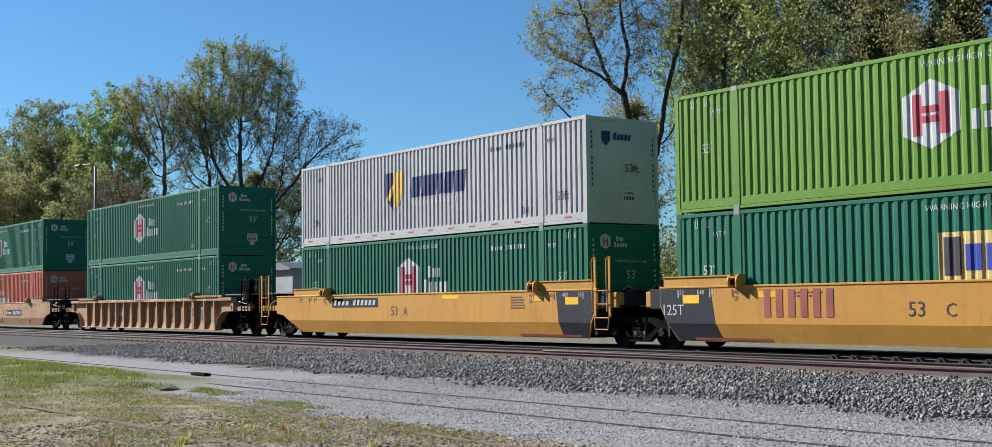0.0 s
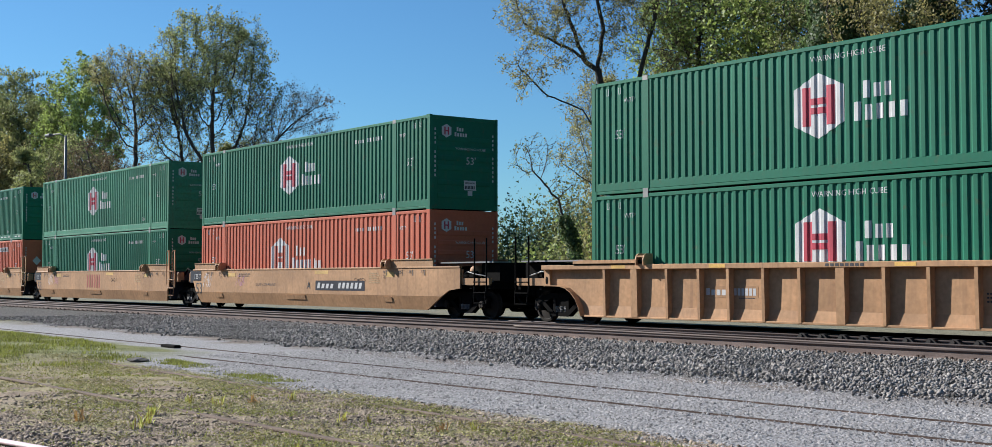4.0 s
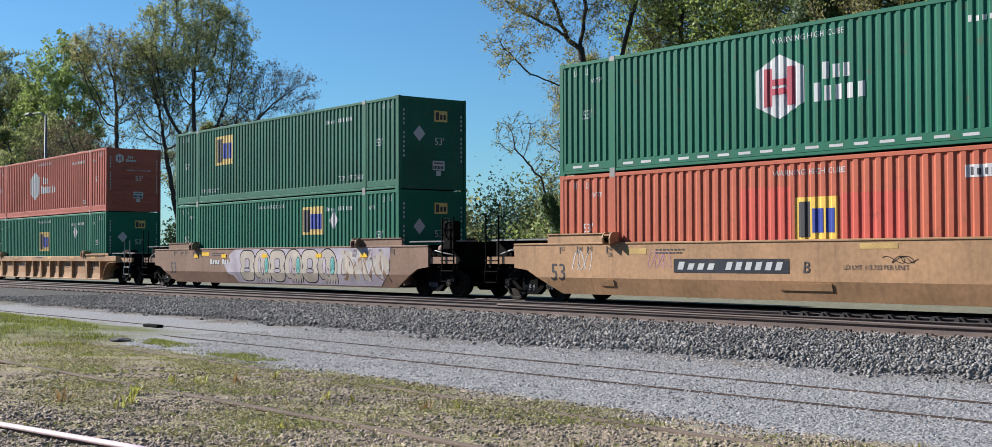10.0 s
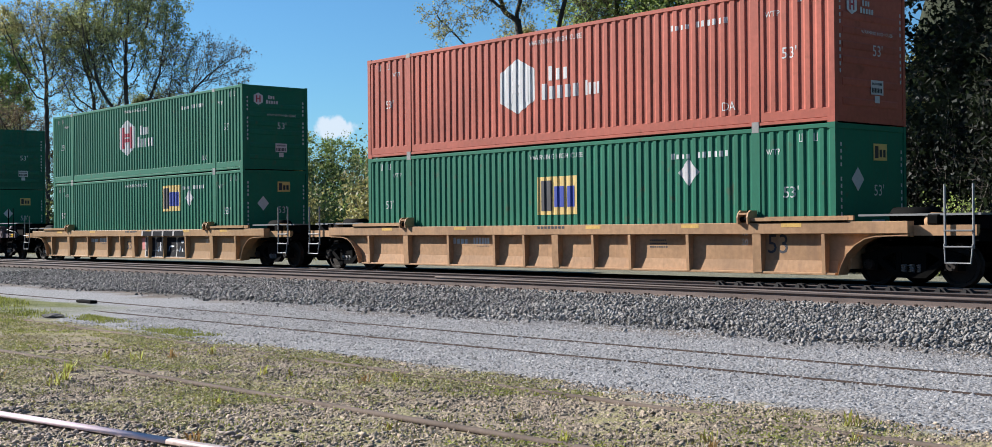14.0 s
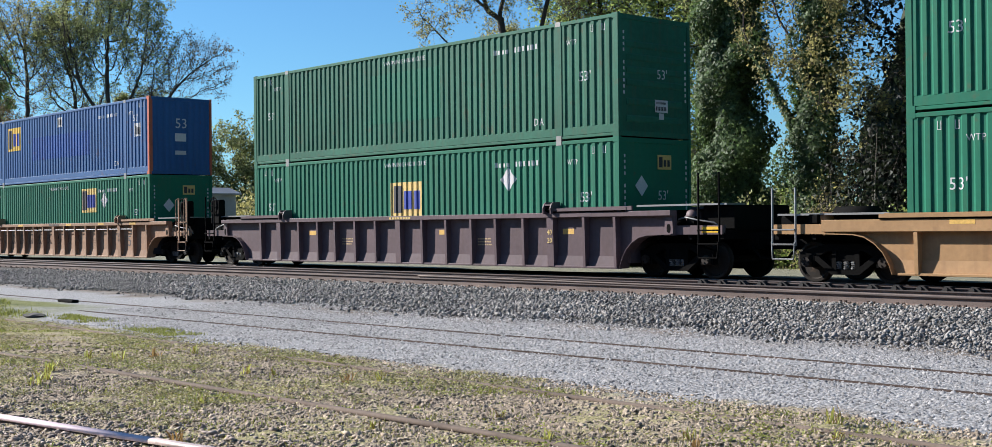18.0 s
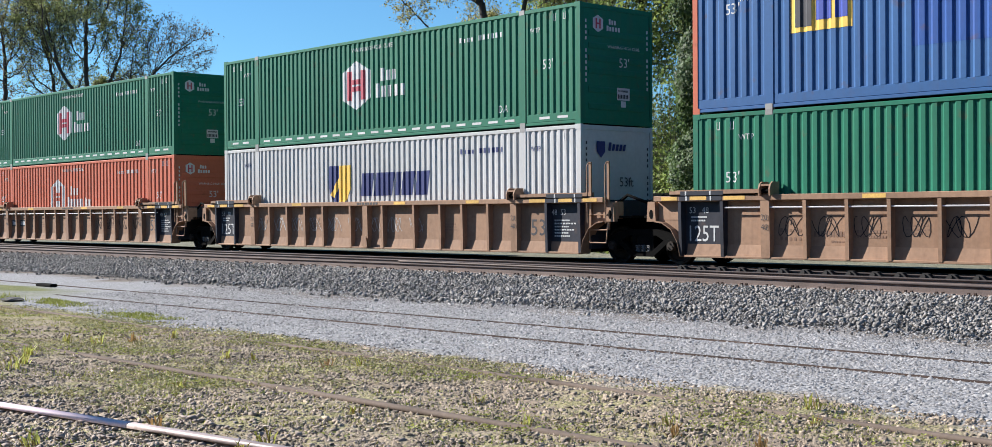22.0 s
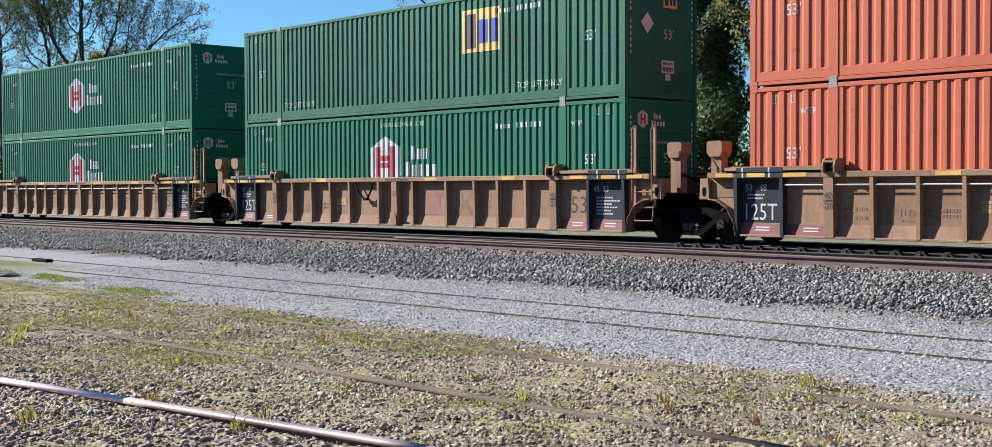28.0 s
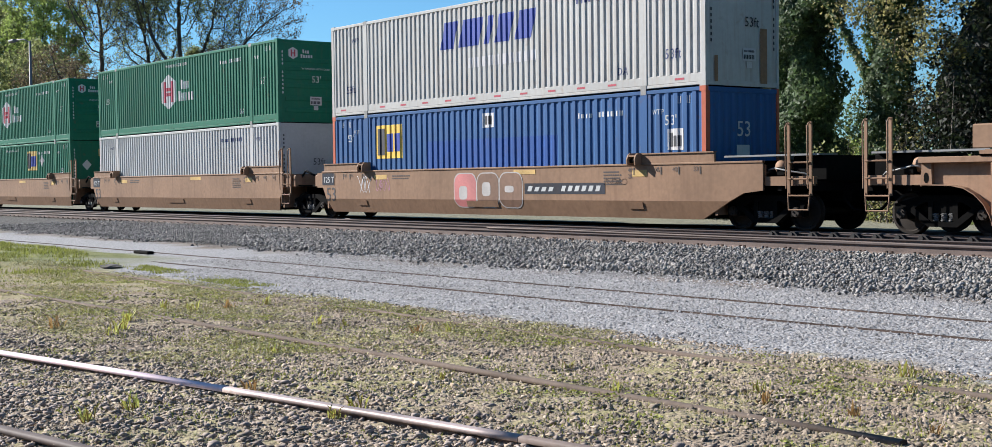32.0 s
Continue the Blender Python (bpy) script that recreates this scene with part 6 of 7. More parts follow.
        if brake:
            s = Shape()
            ring = [(g(2.6) + 0.28 * math.cos(k * 0.5236), -0.05, 2.0 + 0.28 * math.sin(k * 0.5236)) for k in range(13)]
            s.tube(ring, 0.02, 6)
            for k in range(4):
                s.tube([(g(2.6), -0.05, 2.0), ring[k * 3]], 0.014, 5)
            part("brake_wheel", s, SOOT, car, "dark hand brake wheel")
            part("brake_housing", bx(Shape(), 2.35, 2.85, 0.0, 0.25, 1.35, 2.2, c=0.05), SOOT, car)
    else:
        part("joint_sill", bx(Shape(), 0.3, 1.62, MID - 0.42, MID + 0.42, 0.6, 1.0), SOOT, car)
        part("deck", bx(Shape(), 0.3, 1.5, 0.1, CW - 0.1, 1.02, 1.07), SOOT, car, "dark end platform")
        s = bx(Shape(), 0.36, 0.9, -0.08, 0.04, 0.98, 1.46)
        part("end_side", s, black if style == "smooth" else mat, car)
        part("end_side", mirror_y(bx(Shape(), 0.36, 0.9, -0.08, 0.04, 0.98, 1.46)), mat, car)
        part("jacking_pad", bx(Shape(), 0.92, 1.12, -0.02, 0.25, 1.0, 1.4, c=0.03), mat, car)
        if style == "ribbed":
            lug(0.94, 1.2)
        part("joint_casting", Shape().tube([(g(1.45), MID, 0.55), (g(1.45), MID, 1.12)], 0.34, 14), SOOT, car, smooth=True)
        if posts:
            post = bx(Shape(), 1.03, 1.31, 0.38, 0.6, 1.05, 1.9, c=0.03)
            post.prism_y([(g(1.03), 1.86), (g(0.98), 1.95), (g(0.98), 2.16), (g(1.02), 2.2), (g(1.34), 2.2), (g(1.38), 2.16), (g(1.38), 1.95), (g(1.31), 1.86)], 0.32, 0.68)
            part("guide_post", post, mat, car, "tall container guide post")
        if style == "ribbed":
            fender([(0.2, 0.2), (0.27, 0.5), (0.45, 0.78), (0.7, 0.92), (0.92, 0.95)])
        if not left:
            bogie(car, g(1.715))
            ladder(car, g(0.42), g(0.99), 0.45, 2.58 if posts else 2.33, mat)
        part("air_hose", Shape().tube([(g(0.6), 0.5, 1.3), (g(1.1), 0.42, 1.55), (g(1.7), 0.5, 1.35)], 0.04, 6), SOOT, car, smooth=True)


def well_car(label, style, mat, left, right, black=None, brake=(False, False), posts=False, middle=None):
    """One unit of a double-stack well car, measured from the left end of its containers."""
    low = style == "low"
    top, chord, dz = (1.24, 0.24, -0.26) if low else (1.5, 0.12, 0.0)
    frames = style if style != "ribbed" or mat is not BROWN_PALE else "middle" if left == right == "artic" else "panelled"
    ribs, wide = RIBS.get(frames, ()), WIDE.get(frames, ())
    style = "ribbed" if low else style
    black = black or BLACK
    car = thing("well_car", label, "rail car", "well cars of the train")
    part("well_floor", Shape().box(-0.2, CL + 0.2, 0.1, CW - 0.1, 0.22, 0.355), SOOT, car)
    lo = {("ribbed", "coupled"): [(0.2, 0.2), (0.27, 0.4), (0.4, 0.62), (0.58, 0.79), (0.8, 0.9), (1.05, 0.95), (1.75, 0.96), (1.75, top - chord)],
          ("ribbed", "artic"): [(0.2, 0.2), (0.27, 0.5), (0.45, 0.78), (0.7, 0.92), (0.92, 0.95), (0.92, top - chord)],
          ("smooth", "coupled"): [(0.81, 0.62), (1.2, 0.8), (1.75, 0.86), (1.75, 1.5)],
          ("smooth", "artic"): [(0.25, 0.62), (0.5, 1.04), (0.5, 1.5)]}
    rr, ll = lo[(style, right)], lo[(style, left)]
    ring = [(CL + e, z) for e, z in rr] + [(-e, z) for e, z in reversed(ll)]
    for m in (0, 1):
        fl = mirror_y if m else (lambda q: q)
        if style == "ribbed":
            part("side_sheet", fl(Shape().prism_y(ring, -0.07, -0.04)), mat, car)
            x0, x1 = -ll[-1][0], CL + rr[-1][0]
            part("top_chord", fl(Shape().box(x0, x1, -0.25, -0.02, top - chord, top, 0.01)), mat, car)
            part("bottom_chord", fl(Shape().box(-0.1, CL + 0.1, -0.2, -0.02, 0.17, 0.22, 0.008)), mat, car)
            part("skirt_plate", fl(Shape().add([(-0.1, -0.11, 0.22), (CL + 0.1, -0.11, 0.22), (CL + 0.1, -0.075, 0.46), (-0.1, -0.075, 0.46),
                                                (-0.1, -0.07, 0.22), (CL + 0.1, -0.07, 0.22)],
                                               [(0, 1, 2, 3), (0, 4, 5, 1), (1, 5, 2), (0, 3, 4), (3, 2, 5, 4)])), mat, car)
            if not m:
                for x in ribs + wide:
                    w = 0.11 if x in wide else 0.04
                    part("rib", Shape().add([(x - w, -0.07, top - chord), (x + w, -0.07, top - chord), (x + w, -0.24, top - chord), (x - w, -0.24, top - chord),
                                             (x - w, -0.07, 0.2), (x + w, -0.07, 0.2), (x + w, -0.21, 0.2), (x - w, -0.21, 0.2)],
                                            [(0, 1, 2, 3), (4, 7, 6, 5), (3, 2, 6, 7), (0, 3, 7, 4), (1, 5, 6, 2), (0, 4, 5, 1)]),
                         black if frames in ("panelled", "middle") and (left == "artic" and x < 1 or right == "artic" and x > 15) else middle if middle and x == 7.95 else mat, car)
        else:
            part("side_sheet", fl(Shape().prism_y(ring, -0.13, -0.08)), mat, car)
            part("top_chord", fl(Shape().box(-ll[-1][0], CL + rr[-1][0], -0.15, -0.06, 1.46, 1.51, 0.01)), mat, car)
            el, er = (-0.1 if left == "coupled" else 0.0), (-0.1 if right == "coupled" else 0.0)
            vs = [(-ll[0][0], -0.13, 0.62), (CL + rr[0][0], -0.13, 0.62), (CL + er, 0.0, 0.2), (-el, 0.0, 0.2),
                  (-ll[0][0], -0.08, 0.62), (CL + rr[0][0], -0.08, 0.62), (CL + er, 0.05, 0.2), (-el, 0.05, 0.2)]
            part("lower_panel", fl(Shape().add(vs, [(0, 1, 2, 3), (7, 6, 5, 4), (0, 4, 5, 1), (1, 5, 6, 2), (2, 6, 7, 3), (3, 7, 4, 0)])), mat, car)
            if not m and mat not in (BROWN_DK, YELLOW):
                for x in (1.9, 8.0, 14.0):
                    w = 0.7 if x == 8.0 else 0.24
                    pad = [(xx, -0.13 + 0.31 * (0.62 - z) - out, z) for out in (0.022, 0.0) for xx, z in ((x - w, 0.42), (x + w, 0.42), (x + w, 0.58), (x - w, 0.58))]
                    part("step_pad", Shape().add(pad, [(0, 1, 2, 3), (0, 4, 5, 1), (1, 5, 6, 2), (2, 6, 7, 3), (3, 7, 4, 0)]), mat, car)
    car_end(car, True, left, style, mat, black, brake[0], dz, posts)
    car_end(car, False, right, style, mat, black, brake[1], dz, posts)
    return car


def car_marks(car, style, items):
    """Painted marks on the near side; items: (name, outline, material)."""
    for name, outline, mat, *lift in items:
        lf = lift[0] if lift else 0.0
        if style == "smooth":
            split_mark(bent_piece, name, outline, mat, car, "", lf)
        else:
            flat_mark(name, outline, mat, car, -0.0725 - lf)


def bent_piece(name, outline, mat, parent, label="", lift=0.0):
    """A mark on a smooth side, which bends inwards at 0.62 m."""
    vs, fs = outline
    bm = bmesh.new()
    bv = [bm.verts.new((x, 0, z)) for x, z in vs]
    for f in fs:
        try:
            bm.faces.new([bv[i] for i in f])
        except ValueError:
            pass
    if min(v[1] for v in vs) < 0.62 < max(v[1] for v in vs):
        bmesh.ops.bisect_plane(bm, geom=bm.verts[:] + bm.edges[:] + bm.faces[:], plane_co=(0, 0, 0.62), plane_no=(0, 0, 1), dist=1e-5)
    for v in bm.verts:
        v.co.y = -0.136 - lift + max(0.0, 0.62 - v.co.z) * 0.31
    me = bpy.data.meshes.new(name)
    bm.to_mesh(me)
    bm.free()
    me.materials.append(mat)
    return part(name, me, None, parent, label)


def flatten(sh, y):
    """Presses a line of paint onto the sheet at depth y."""
    sh.v = [(p[0], y + (p[1] - y) * 0.02, p[2]) for p in sh.v]
    return sh


def size_ticks(pale, dark):
    """Length ticks with their numbers at both ends of a smooth side; pale on the panel (from, to)."""
    out = []
    for x, words, side in ((0.13, ("53",), 1), (0.8, ("48",), 1), (1.19, ("45",), 1), (1.9, ("40", "20"), 1), (13.95, ("40", "20"), -1), (14.85, ("45",), -1), (15.42, ("48",), -1), (16.08, ("53",), -1)):
        mat = LETTER if pale[0] < x < pale[1] else dark
        out.append(("size_ticks", polys(rect(x, 1.24, x + 0.03, 1.42)), mat, 0.004))
        for k, word in enumerate(words):
            out.append(("length_marking", write(word, x + (0.06 if side > 0 else -0.19), 1.31 - 0.15 * k, 0.11), mat, 0.004))
    return out


def number_board(x0, x1, z0, z1):
    return [("number_board", polys(rect(x0, z0, x1, z1)), BLACK), ("number_marking", polys(*blocks(x0 + 0.12, z0 + 0.07, x0 + (x1 - x0) * 0.4, z1 - 0.07, 4, 0.42, slant=0.06),
            *blocks(x0 + (x1 - x0) * 0.47, z0 + 0.07, x1 - 0.1, z1 - 0.07, 6, 0.42, slant=0.06)), LETTER, 0.004)]


def fine_print(x, z, w, rows, mat, seed=0):
    rnd = random.Random(seed)
    return ("fine_print", polys(*[r for i in range(rows) for r in blocks(x, z - i * 0.075, x + w * rnd.uniform(0.6, 1), z - i * 0.075 + 0.035, 8, 0.3)]), mat)


def yellow_tags(*xs, z=1.2, mat=None):
    return ("reflector_tag", polys(*[rect(x, z, x + 0.38, z + 0.13) for x in xs]), mat or SAFETY)


def end_paint(car, x0, x1, skirt, red):
    """Dark band over the chord and the guide tray at an articulated end, with pale ticks and ochre tags; red warning panels on the skirt."""
    d = 1 if x0 < 5 else -1
    a = x0 if d > 0 else x1
    flat_mark("chord_band", polys(rect(x0, 1.39, x1, 1.49)), BLACK, car, -0.255)
    flat_mark("chord_band", polys(rect(x0 + 0.05, 1.505, x1 + 0.05, 1.595)), BLACK, car, -0.2725)
    flat_mark("reflector_tag", polys(*[rect(min(p, q), 1.4, max(p, q), 1.48) for p, q in ((a - d * 0.05, a - d * 0.5), (a + d * 0.3, a + d * 0.75), (a + d * 1.3, a + d * 1.75))]), OCHRE_TAG, car, -0.257)
    flat_mark("tick_mark", polys(*[rect(a + d * e - 0.018, 1.392, a + d * e + 0.018, 1.488) for e in (0.2, 0.86)]), LETTER, car, -0.2575)
    flat_mark("tick_mark", polys(*[rect(a + d * e - 0.018, 1.507, a + d * e + 0.018, 1.593) for e in (0.2, 0.86)]), LETTER, car, -0.2745)
    for e in skirt if red else ():
        slope = lambda p0, z0, p1, z1, out: Shape().add([(x, -0.112 + (z - 0.22) * 0.146 - out, z) for x, z in ((p0, z0), (p1, z0), (p1, z1), (p0, z1))], [(0, 1, 2, 3)])
        panel = part("warning_panel", slope(e, 0.235, e + 0.98, 0.445, 0.002), WARN_RED, car, "red warning panel")
        for z in (0.3, 0.36):
            part("word_bar", slope(e + 0.38, z, e + 0.72, z + 0.022, 0.004), LOGO_GREY, panel)


def grow_ring(ring, d):
    cx, cz = sum(p[0] for p in ring) / len(ring), sum(p[1] for p in ring) / len(ring)
    wx, wz = max(p[0] for p in ring) - min(p[0] for p in ring), max(p[1] for p in ring) - min(p[1] for p in ring)
    return [(cx + (x - cx) * (1 + 2 * d / wx), cz + (z - cz) * (1 + 2 * d / wz)) for x, z in ring]


def bubble_letters(x0, x1, z0, z1, n):
    """Alternating fat bubbles: a waisted one with a cross slot and a domed one with drips and two eyes."""
    w, h = (x1 - x0) / n, z1 - z0
    outer, inner, slots, eyes, lines = [], [], [], [], []
    for i in range(n):
        a = x0 + w * i
        if i % 2 == 0:
            r = []
            for k in range(36):
                q = 2 * math.pi * k / 36
                cz = math.copysign(abs(math.sin(q)) ** 0.7, math.sin(q))
                cx = math.copysign(abs(math.cos(q)) ** 0.6, math.cos(q)) * (1 - 0.24 * math.exp(-(cz / 0.22) ** 2)) * (1.0 + 0.06 * cz)
                r.append((a + w * (0.5 + 0.5 * cx), z0 + h * (0.5 + 0.5 * cz)))
            outer.append(grow_ring(r, 0.04))
            inner.append(r)
            slots += [rounded(a + 0.36 * w, z0 + 0.44 * h, a + 0.64 * w, z0 + 0.72 * h, 0.3), rounded(a + 0.3 * w, z0 + 0.3 * h, a + 0.7 * w, z0 + 0.4 * h, 0.4)]
        else:
            r = [(a + w * (0.51 + 0.53 * math.cos(q)), z0 + h * (0.5 + 0.52 * math.sin(q))) for q in (math.pi * k / 16 for k in range(17))]
            r += [(a + 0.02 * w, z0 + 0.25 * h), (a + 0.16 * w, z0 + 0.1 * h)]
            for k in range(5):
                r += [(a + (0.3 + 0.15 * k) * w, z0 + 0.12 * h), (a + (0.36 + 0.15 * k) * w, z0 - 0.03 * h)]
            r += [(a + 1.02 * w, z0 + 0.14 * h)]
            outer.append(grow_ring(r, 0.04))
            inner.append(r)
            e = [rounded(a + 0.26 * w, z0 + 0.28 * h, a + 0.42 * w, z0 + 0.76 * h, 0.5), rounded(a + 0.68 * w, z0 + 0.26 * h, a + 0.92 * w, z0 + 0.78 * h, 0.5), rounded(a + 0.49 * w, z0 + 0.2 * h, a + 0.6 * w, z0 + 0.42 * h, 0.5)]
            eyes += e
            lines += [[(a + (0.69 + 0.03 * k) * w, z0 + (0.36 + 0.08 * k) * h), (a + 0.9 * w, z0 + (0.44 + 0.08 * k) * h), (a + 0.9 * w, z0 + (0.455 + 0.08 * k) * h), (a + (0.69 + 0.03 * k) * w, z0 + (0.375 + 0.08 * k) * h)] for k in range(4)]
    return outer, inner, slots, eyes, lines


def swoops(x0, x1, z0, z1, n, seed, width):
    """Curved bands that cross one another, as in a sprayed piece that cannot be read."""
    rnd = random.Random(seed)
    out = []
    for i in range(n):
        cx = x0 + (x1 - x0) * (i + 0.5) / n
        d = (x1 - x0) / n * rnd.uniform(0.5, 1.1)
        p = [(cx + rnd.uniform(-d, d), rnd.uniform(z0, z0 + 0.35 * (z1 - z0))), (cx + rnd.uniform(-1.6, 1.6) * d, rnd.uniform(z0, z1)), (cx + rnd.uniform(-d, d), rnd.uniform(z1 - 0.35 * (z1 - z0), z1))]
        mid = [((1 - t) ** 2 * p[0][0] + 2 * t * (1 - t) * p[1][0] + t * t * p[2][0], (1 - t) ** 2 * p[0][1] + 2 * t * (1 - t) * p[1][1] + t * t * p[2][1]) for t in (k / 8 for k in range(9))]
        left, right = [], []
        for k, (x, z) in enumerate(mid):
            ax, az = mid[max(k - 1, 0)]
            bx, bz = mid[min(k + 1, 8)]
            l = math.hypot(bx - ax, bz - az) or 1.0
            w = width * (0.35 + 0.65 * math.sin(math.pi * (k + 0.7) / 9.4))
            left.append((x - (bz - az) / l * w, z + (bx - ax) / l * w))
            right.append((x + (bz - az) / l * w, z - (bx - ax) / l * w))
        out.append(left + right[::-1])
    return out


# ================= the train =================
# right end of each stack at the moment 1 s; well car style, paint, its two ends; lower and upper container
TRAIN = [
    ("A", 3.47, "smooth", YELLOW, "artic", "artic", "square_mid", "lime"),
    ("B", -16.05, "smooth", YELLOW, "coupled", "artic", "hub", "swift"),
    ("C", -39.50, "ribbed", TAN, "coupled", "coupled", "hub", "hub"),
    ("D", -63.03, "smooth", TAN, "artic", "coupled", "red_hub", "hub"),
    ("E", -82.55, "smooth", TAN, "artic", "artic", "hub", "hub_faded"),
    ("F", -102.02, "smooth", TAN, "coupled", "artic", "red_square", "hub_dash"),
    ("G", -125.73, "smooth", BROWN_DK, "coupled", "coupled", "square", "square_lift"),
    ("H", -149.34, "low", TAN, "coupled", "coupled", "square_mid", "red_old"),
    ("I", -172.81, "low", OCHRE, "coupled", "coupled", "square", "hub"),
    ("J", -196.39, "ribbed", PLUM, "coupled", "coupled", "square_mid", "plain"),
    ("K", -219.93, "ribbed", BROWN_PALE, "artic", "coupled", "square", "blue"),
    ("L", -239.46, "ribbed", BROWN_PALE, "artic", "artic", "swift", "hub_dash"),
    ("M", -258.99, "ribbed", BROWN_PALE, "coupled", "artic", "red_hub", "hub_dash"),
    ("N", -282.46, "ribbed", BROWN_PALE, "artic", "coupled", "red_hub", "red_square"),
    ("O", -302.08, "ribbed", BROWN_PALE, "artic", "artic", "hub", "square_lift_right"),
    ("P", -321.60, "ribbed", BROWN_PALE, "coupled", "artic", "hub", "hub"),
    ("Q", -345.16, "smooth", BROWN, "artic", "coupled", "blue", "swift_old"),
    ("R", -364.89, "smooth", BROWN, "artic", "artic", "white_plain", "hub"),
    ("S", -384.62, "smooth", BROWN, "coupled", "artic", "square", "hub"),
]
NEAR_FACE = 22.13
BASE_Z = 0.36
# way of the train since 1 s
RUN = [(0, -10.13), (1, -0.00), (3, 20.46), (5.5, 46.01), (6, 51.09), (7, 61.83), (8, 72.03), (9, 82.42), (10, 92.69), (11.5, 108.30), (12, 113.51), (13, 123.86), (16, 154.92), (19, 186.35), (20, 196.90), (21, 207.38), (22, 218.27), (23, 228.93), (25, 250.32), (25.5, 255.63), (28, 282.39), (30, 303.97), (31.2, 316.54), (32, 325.10)]
WORDS = {YELLOW.name: "bright yellow", OCHRE.name: "ochre yellow", TAN.name: "faded tan", BROWN.name: "rusty brown", BROWN_PALE.name: "dusty brown", BROWN_DK.name: "dull brown", PLUM.name: "plum brown"}
used, MOVING = set(), []
for key, x, shape, mat, left, right, lower, upper in TRAIN:
    style = "ribbed" if shape == "low" else shape
    extra = {"G": ", covered in bubble graffiti", "I": ", with a black and white graffiti piece", "Q": ", with a white-edged graffiti word"}.get(key, "")
    car = well_car(f"{WORDS[mat.name]} {shape}-sided well car{extra}", shape, mat, left, right,
                   BLACK if key in "ABCDEFKLMNOP" else mat, (key == "J", key in "KGC"), key in "NOP", BROWN_DK if key in "MN" else None)
    MOVING.append((car, x - CL, 0.0))
    for level, kind in ((0, lower), (1, upper)):
        box = KINDS[kind] if kind not in used else copy_thing(KINDS[kind], Matrix())
        used.add(kind)
        MOVING.append((box, x - CL, BASE_Z + CH * level))
    items = []
    if style == "smooth":
        dk = LETTER_DK
        items += [("size_marking", write("53", {"A": 6.68, "B": 6.4}.get(key, -0.25), 0.8 if key in "AB" else 0.55, 0.32 if key in "AB" else 0.46), dk), *size_ticks({"A": (-1, 1.2), "B": (14.98, 17)}.get(key, (0, 0)), dk)]
        if key in "AB":
            items += [("size_marking", write({"A": "C", "B": "A"}[key], {"A": 7.55, "B": 7.16}[key], 0.8, 0.28), dk)]
        items += [fine_print(12.9, 1.3, 0.8, 5, FADED_CREAM if mat is TAN else dk, 3), fine_print(3.6, 1.3, 1.4, 2, dk, 4)]
        items += [("reflector_tag", polys(rect(2.6, 1.22, 3.3, 1.36), rect(9.4, 1.3, 10.3, 1.42), rect(13.9, 1.2, 14.4, 1.35)), SAFETY if key in "ABG" else FADED_YELLOW)]
        if left == "artic":
            items += [("load_panel", polys(rect(-0.48, 1.06, 0.25, 1.44)), BLACK, 0.002), ("load_marking", write("125T", -0.44, 0.82, 0.27) if key == "A" else write("125 T", -0.4, 1.14, 0.2), LETTER, 0.006)]
        if key in "AB":
            items += [("end_panel_mark", polys([(0.02, 0.22), (1.5, 0.22), (1.35, 0.63), (1.2, 1.44), (-0.48, 1.44), (-0.48, 1.05), (-0.24, 0.63)]) if key == "A" else
                       polys([(15.15, 0.22), (16.13, 0.22), (16.35, 0.63), (16.6, 1.05), (16.6, 1.44), (14.95, 1.44), (15.05, 0.63)]), BLACK, 0.001),
                      ("reflector_tag", polys(rect(0.3, 1.1, 0.85, 1.3) if key == "A" else rect(15.35, 1.1, 15.9, 1.3)), SAFETY, 0.006),
                      ("kick_strip", polys(rect(0.6, 0.225, 3.0, 0.29) if key == "A" else rect(13.2, 0.225, 15.9, 0.29)), LOGO_BROWN, 0.003)]
        if key in "DEFQ":
            rnd = random.Random(key + "tag")
            for m2, cx, tall in ((GRAF_WHITE, rnd.uniform(0.6, 2.2), 0.26), (GRAF_PINK, rnd.uniform(2.4, 4.0), 0.2), (GRAF_BLACK, rnd.uniform(8.5, 15.0), 0.07)):
                sq, p0, p1 = Shape(), rnd.uniform(0, 6), rnd.uniform(0, 6)
                sq.tube([(cx + 0.2 * math.sin(q * 1.7 + p0) + 0.06 * (q - 3), -0.138, 1.08 + tall * math.sin(q * 2.9 + p1)) for q in (j * 0.22 for j in range(40))], 0.008, 3)
                part("graffiti_scrawl", flatten(sq, -0.134), m2, car, "thin sprayed scrawl")
        if key == "A":
            items += [("word_bars", polys(*blocks(2.87, 0.78, 4.98, 1.4, 6, 0.45)), LOGO_BROWN, 0.003)]
        if key == "E":
            items += [("word_bars", polys(*blocks(6.95, 0.72, 8.8, 1.33, 6, 0.45)), LOGO_BROWN, 0.003)]
        if key in "DF":
            items += [("size_marking", write("A" if key == "D" else "B", 8.85 if key == "D" else 7.95, 0.8, 0.26, 1.0, 0.1), dk, 0.003),
                      ("load_marking", write("LD LMT 115,700 PER UNIT", 9.0 if key == "F" else 5.0, 0.88, 0.1), dk, 0.003)]
        board = {"B": (2.5, 5.6, 1.07, 1.38), "D": (9.45, 12.65, 0.75, 1.08), "F": (4.2, 7.6, 0.78, 1.1), "Q": (9.85, 12.95, 0.78, 1.06)}.get(key)
        if board:
            items += number_board(*board)
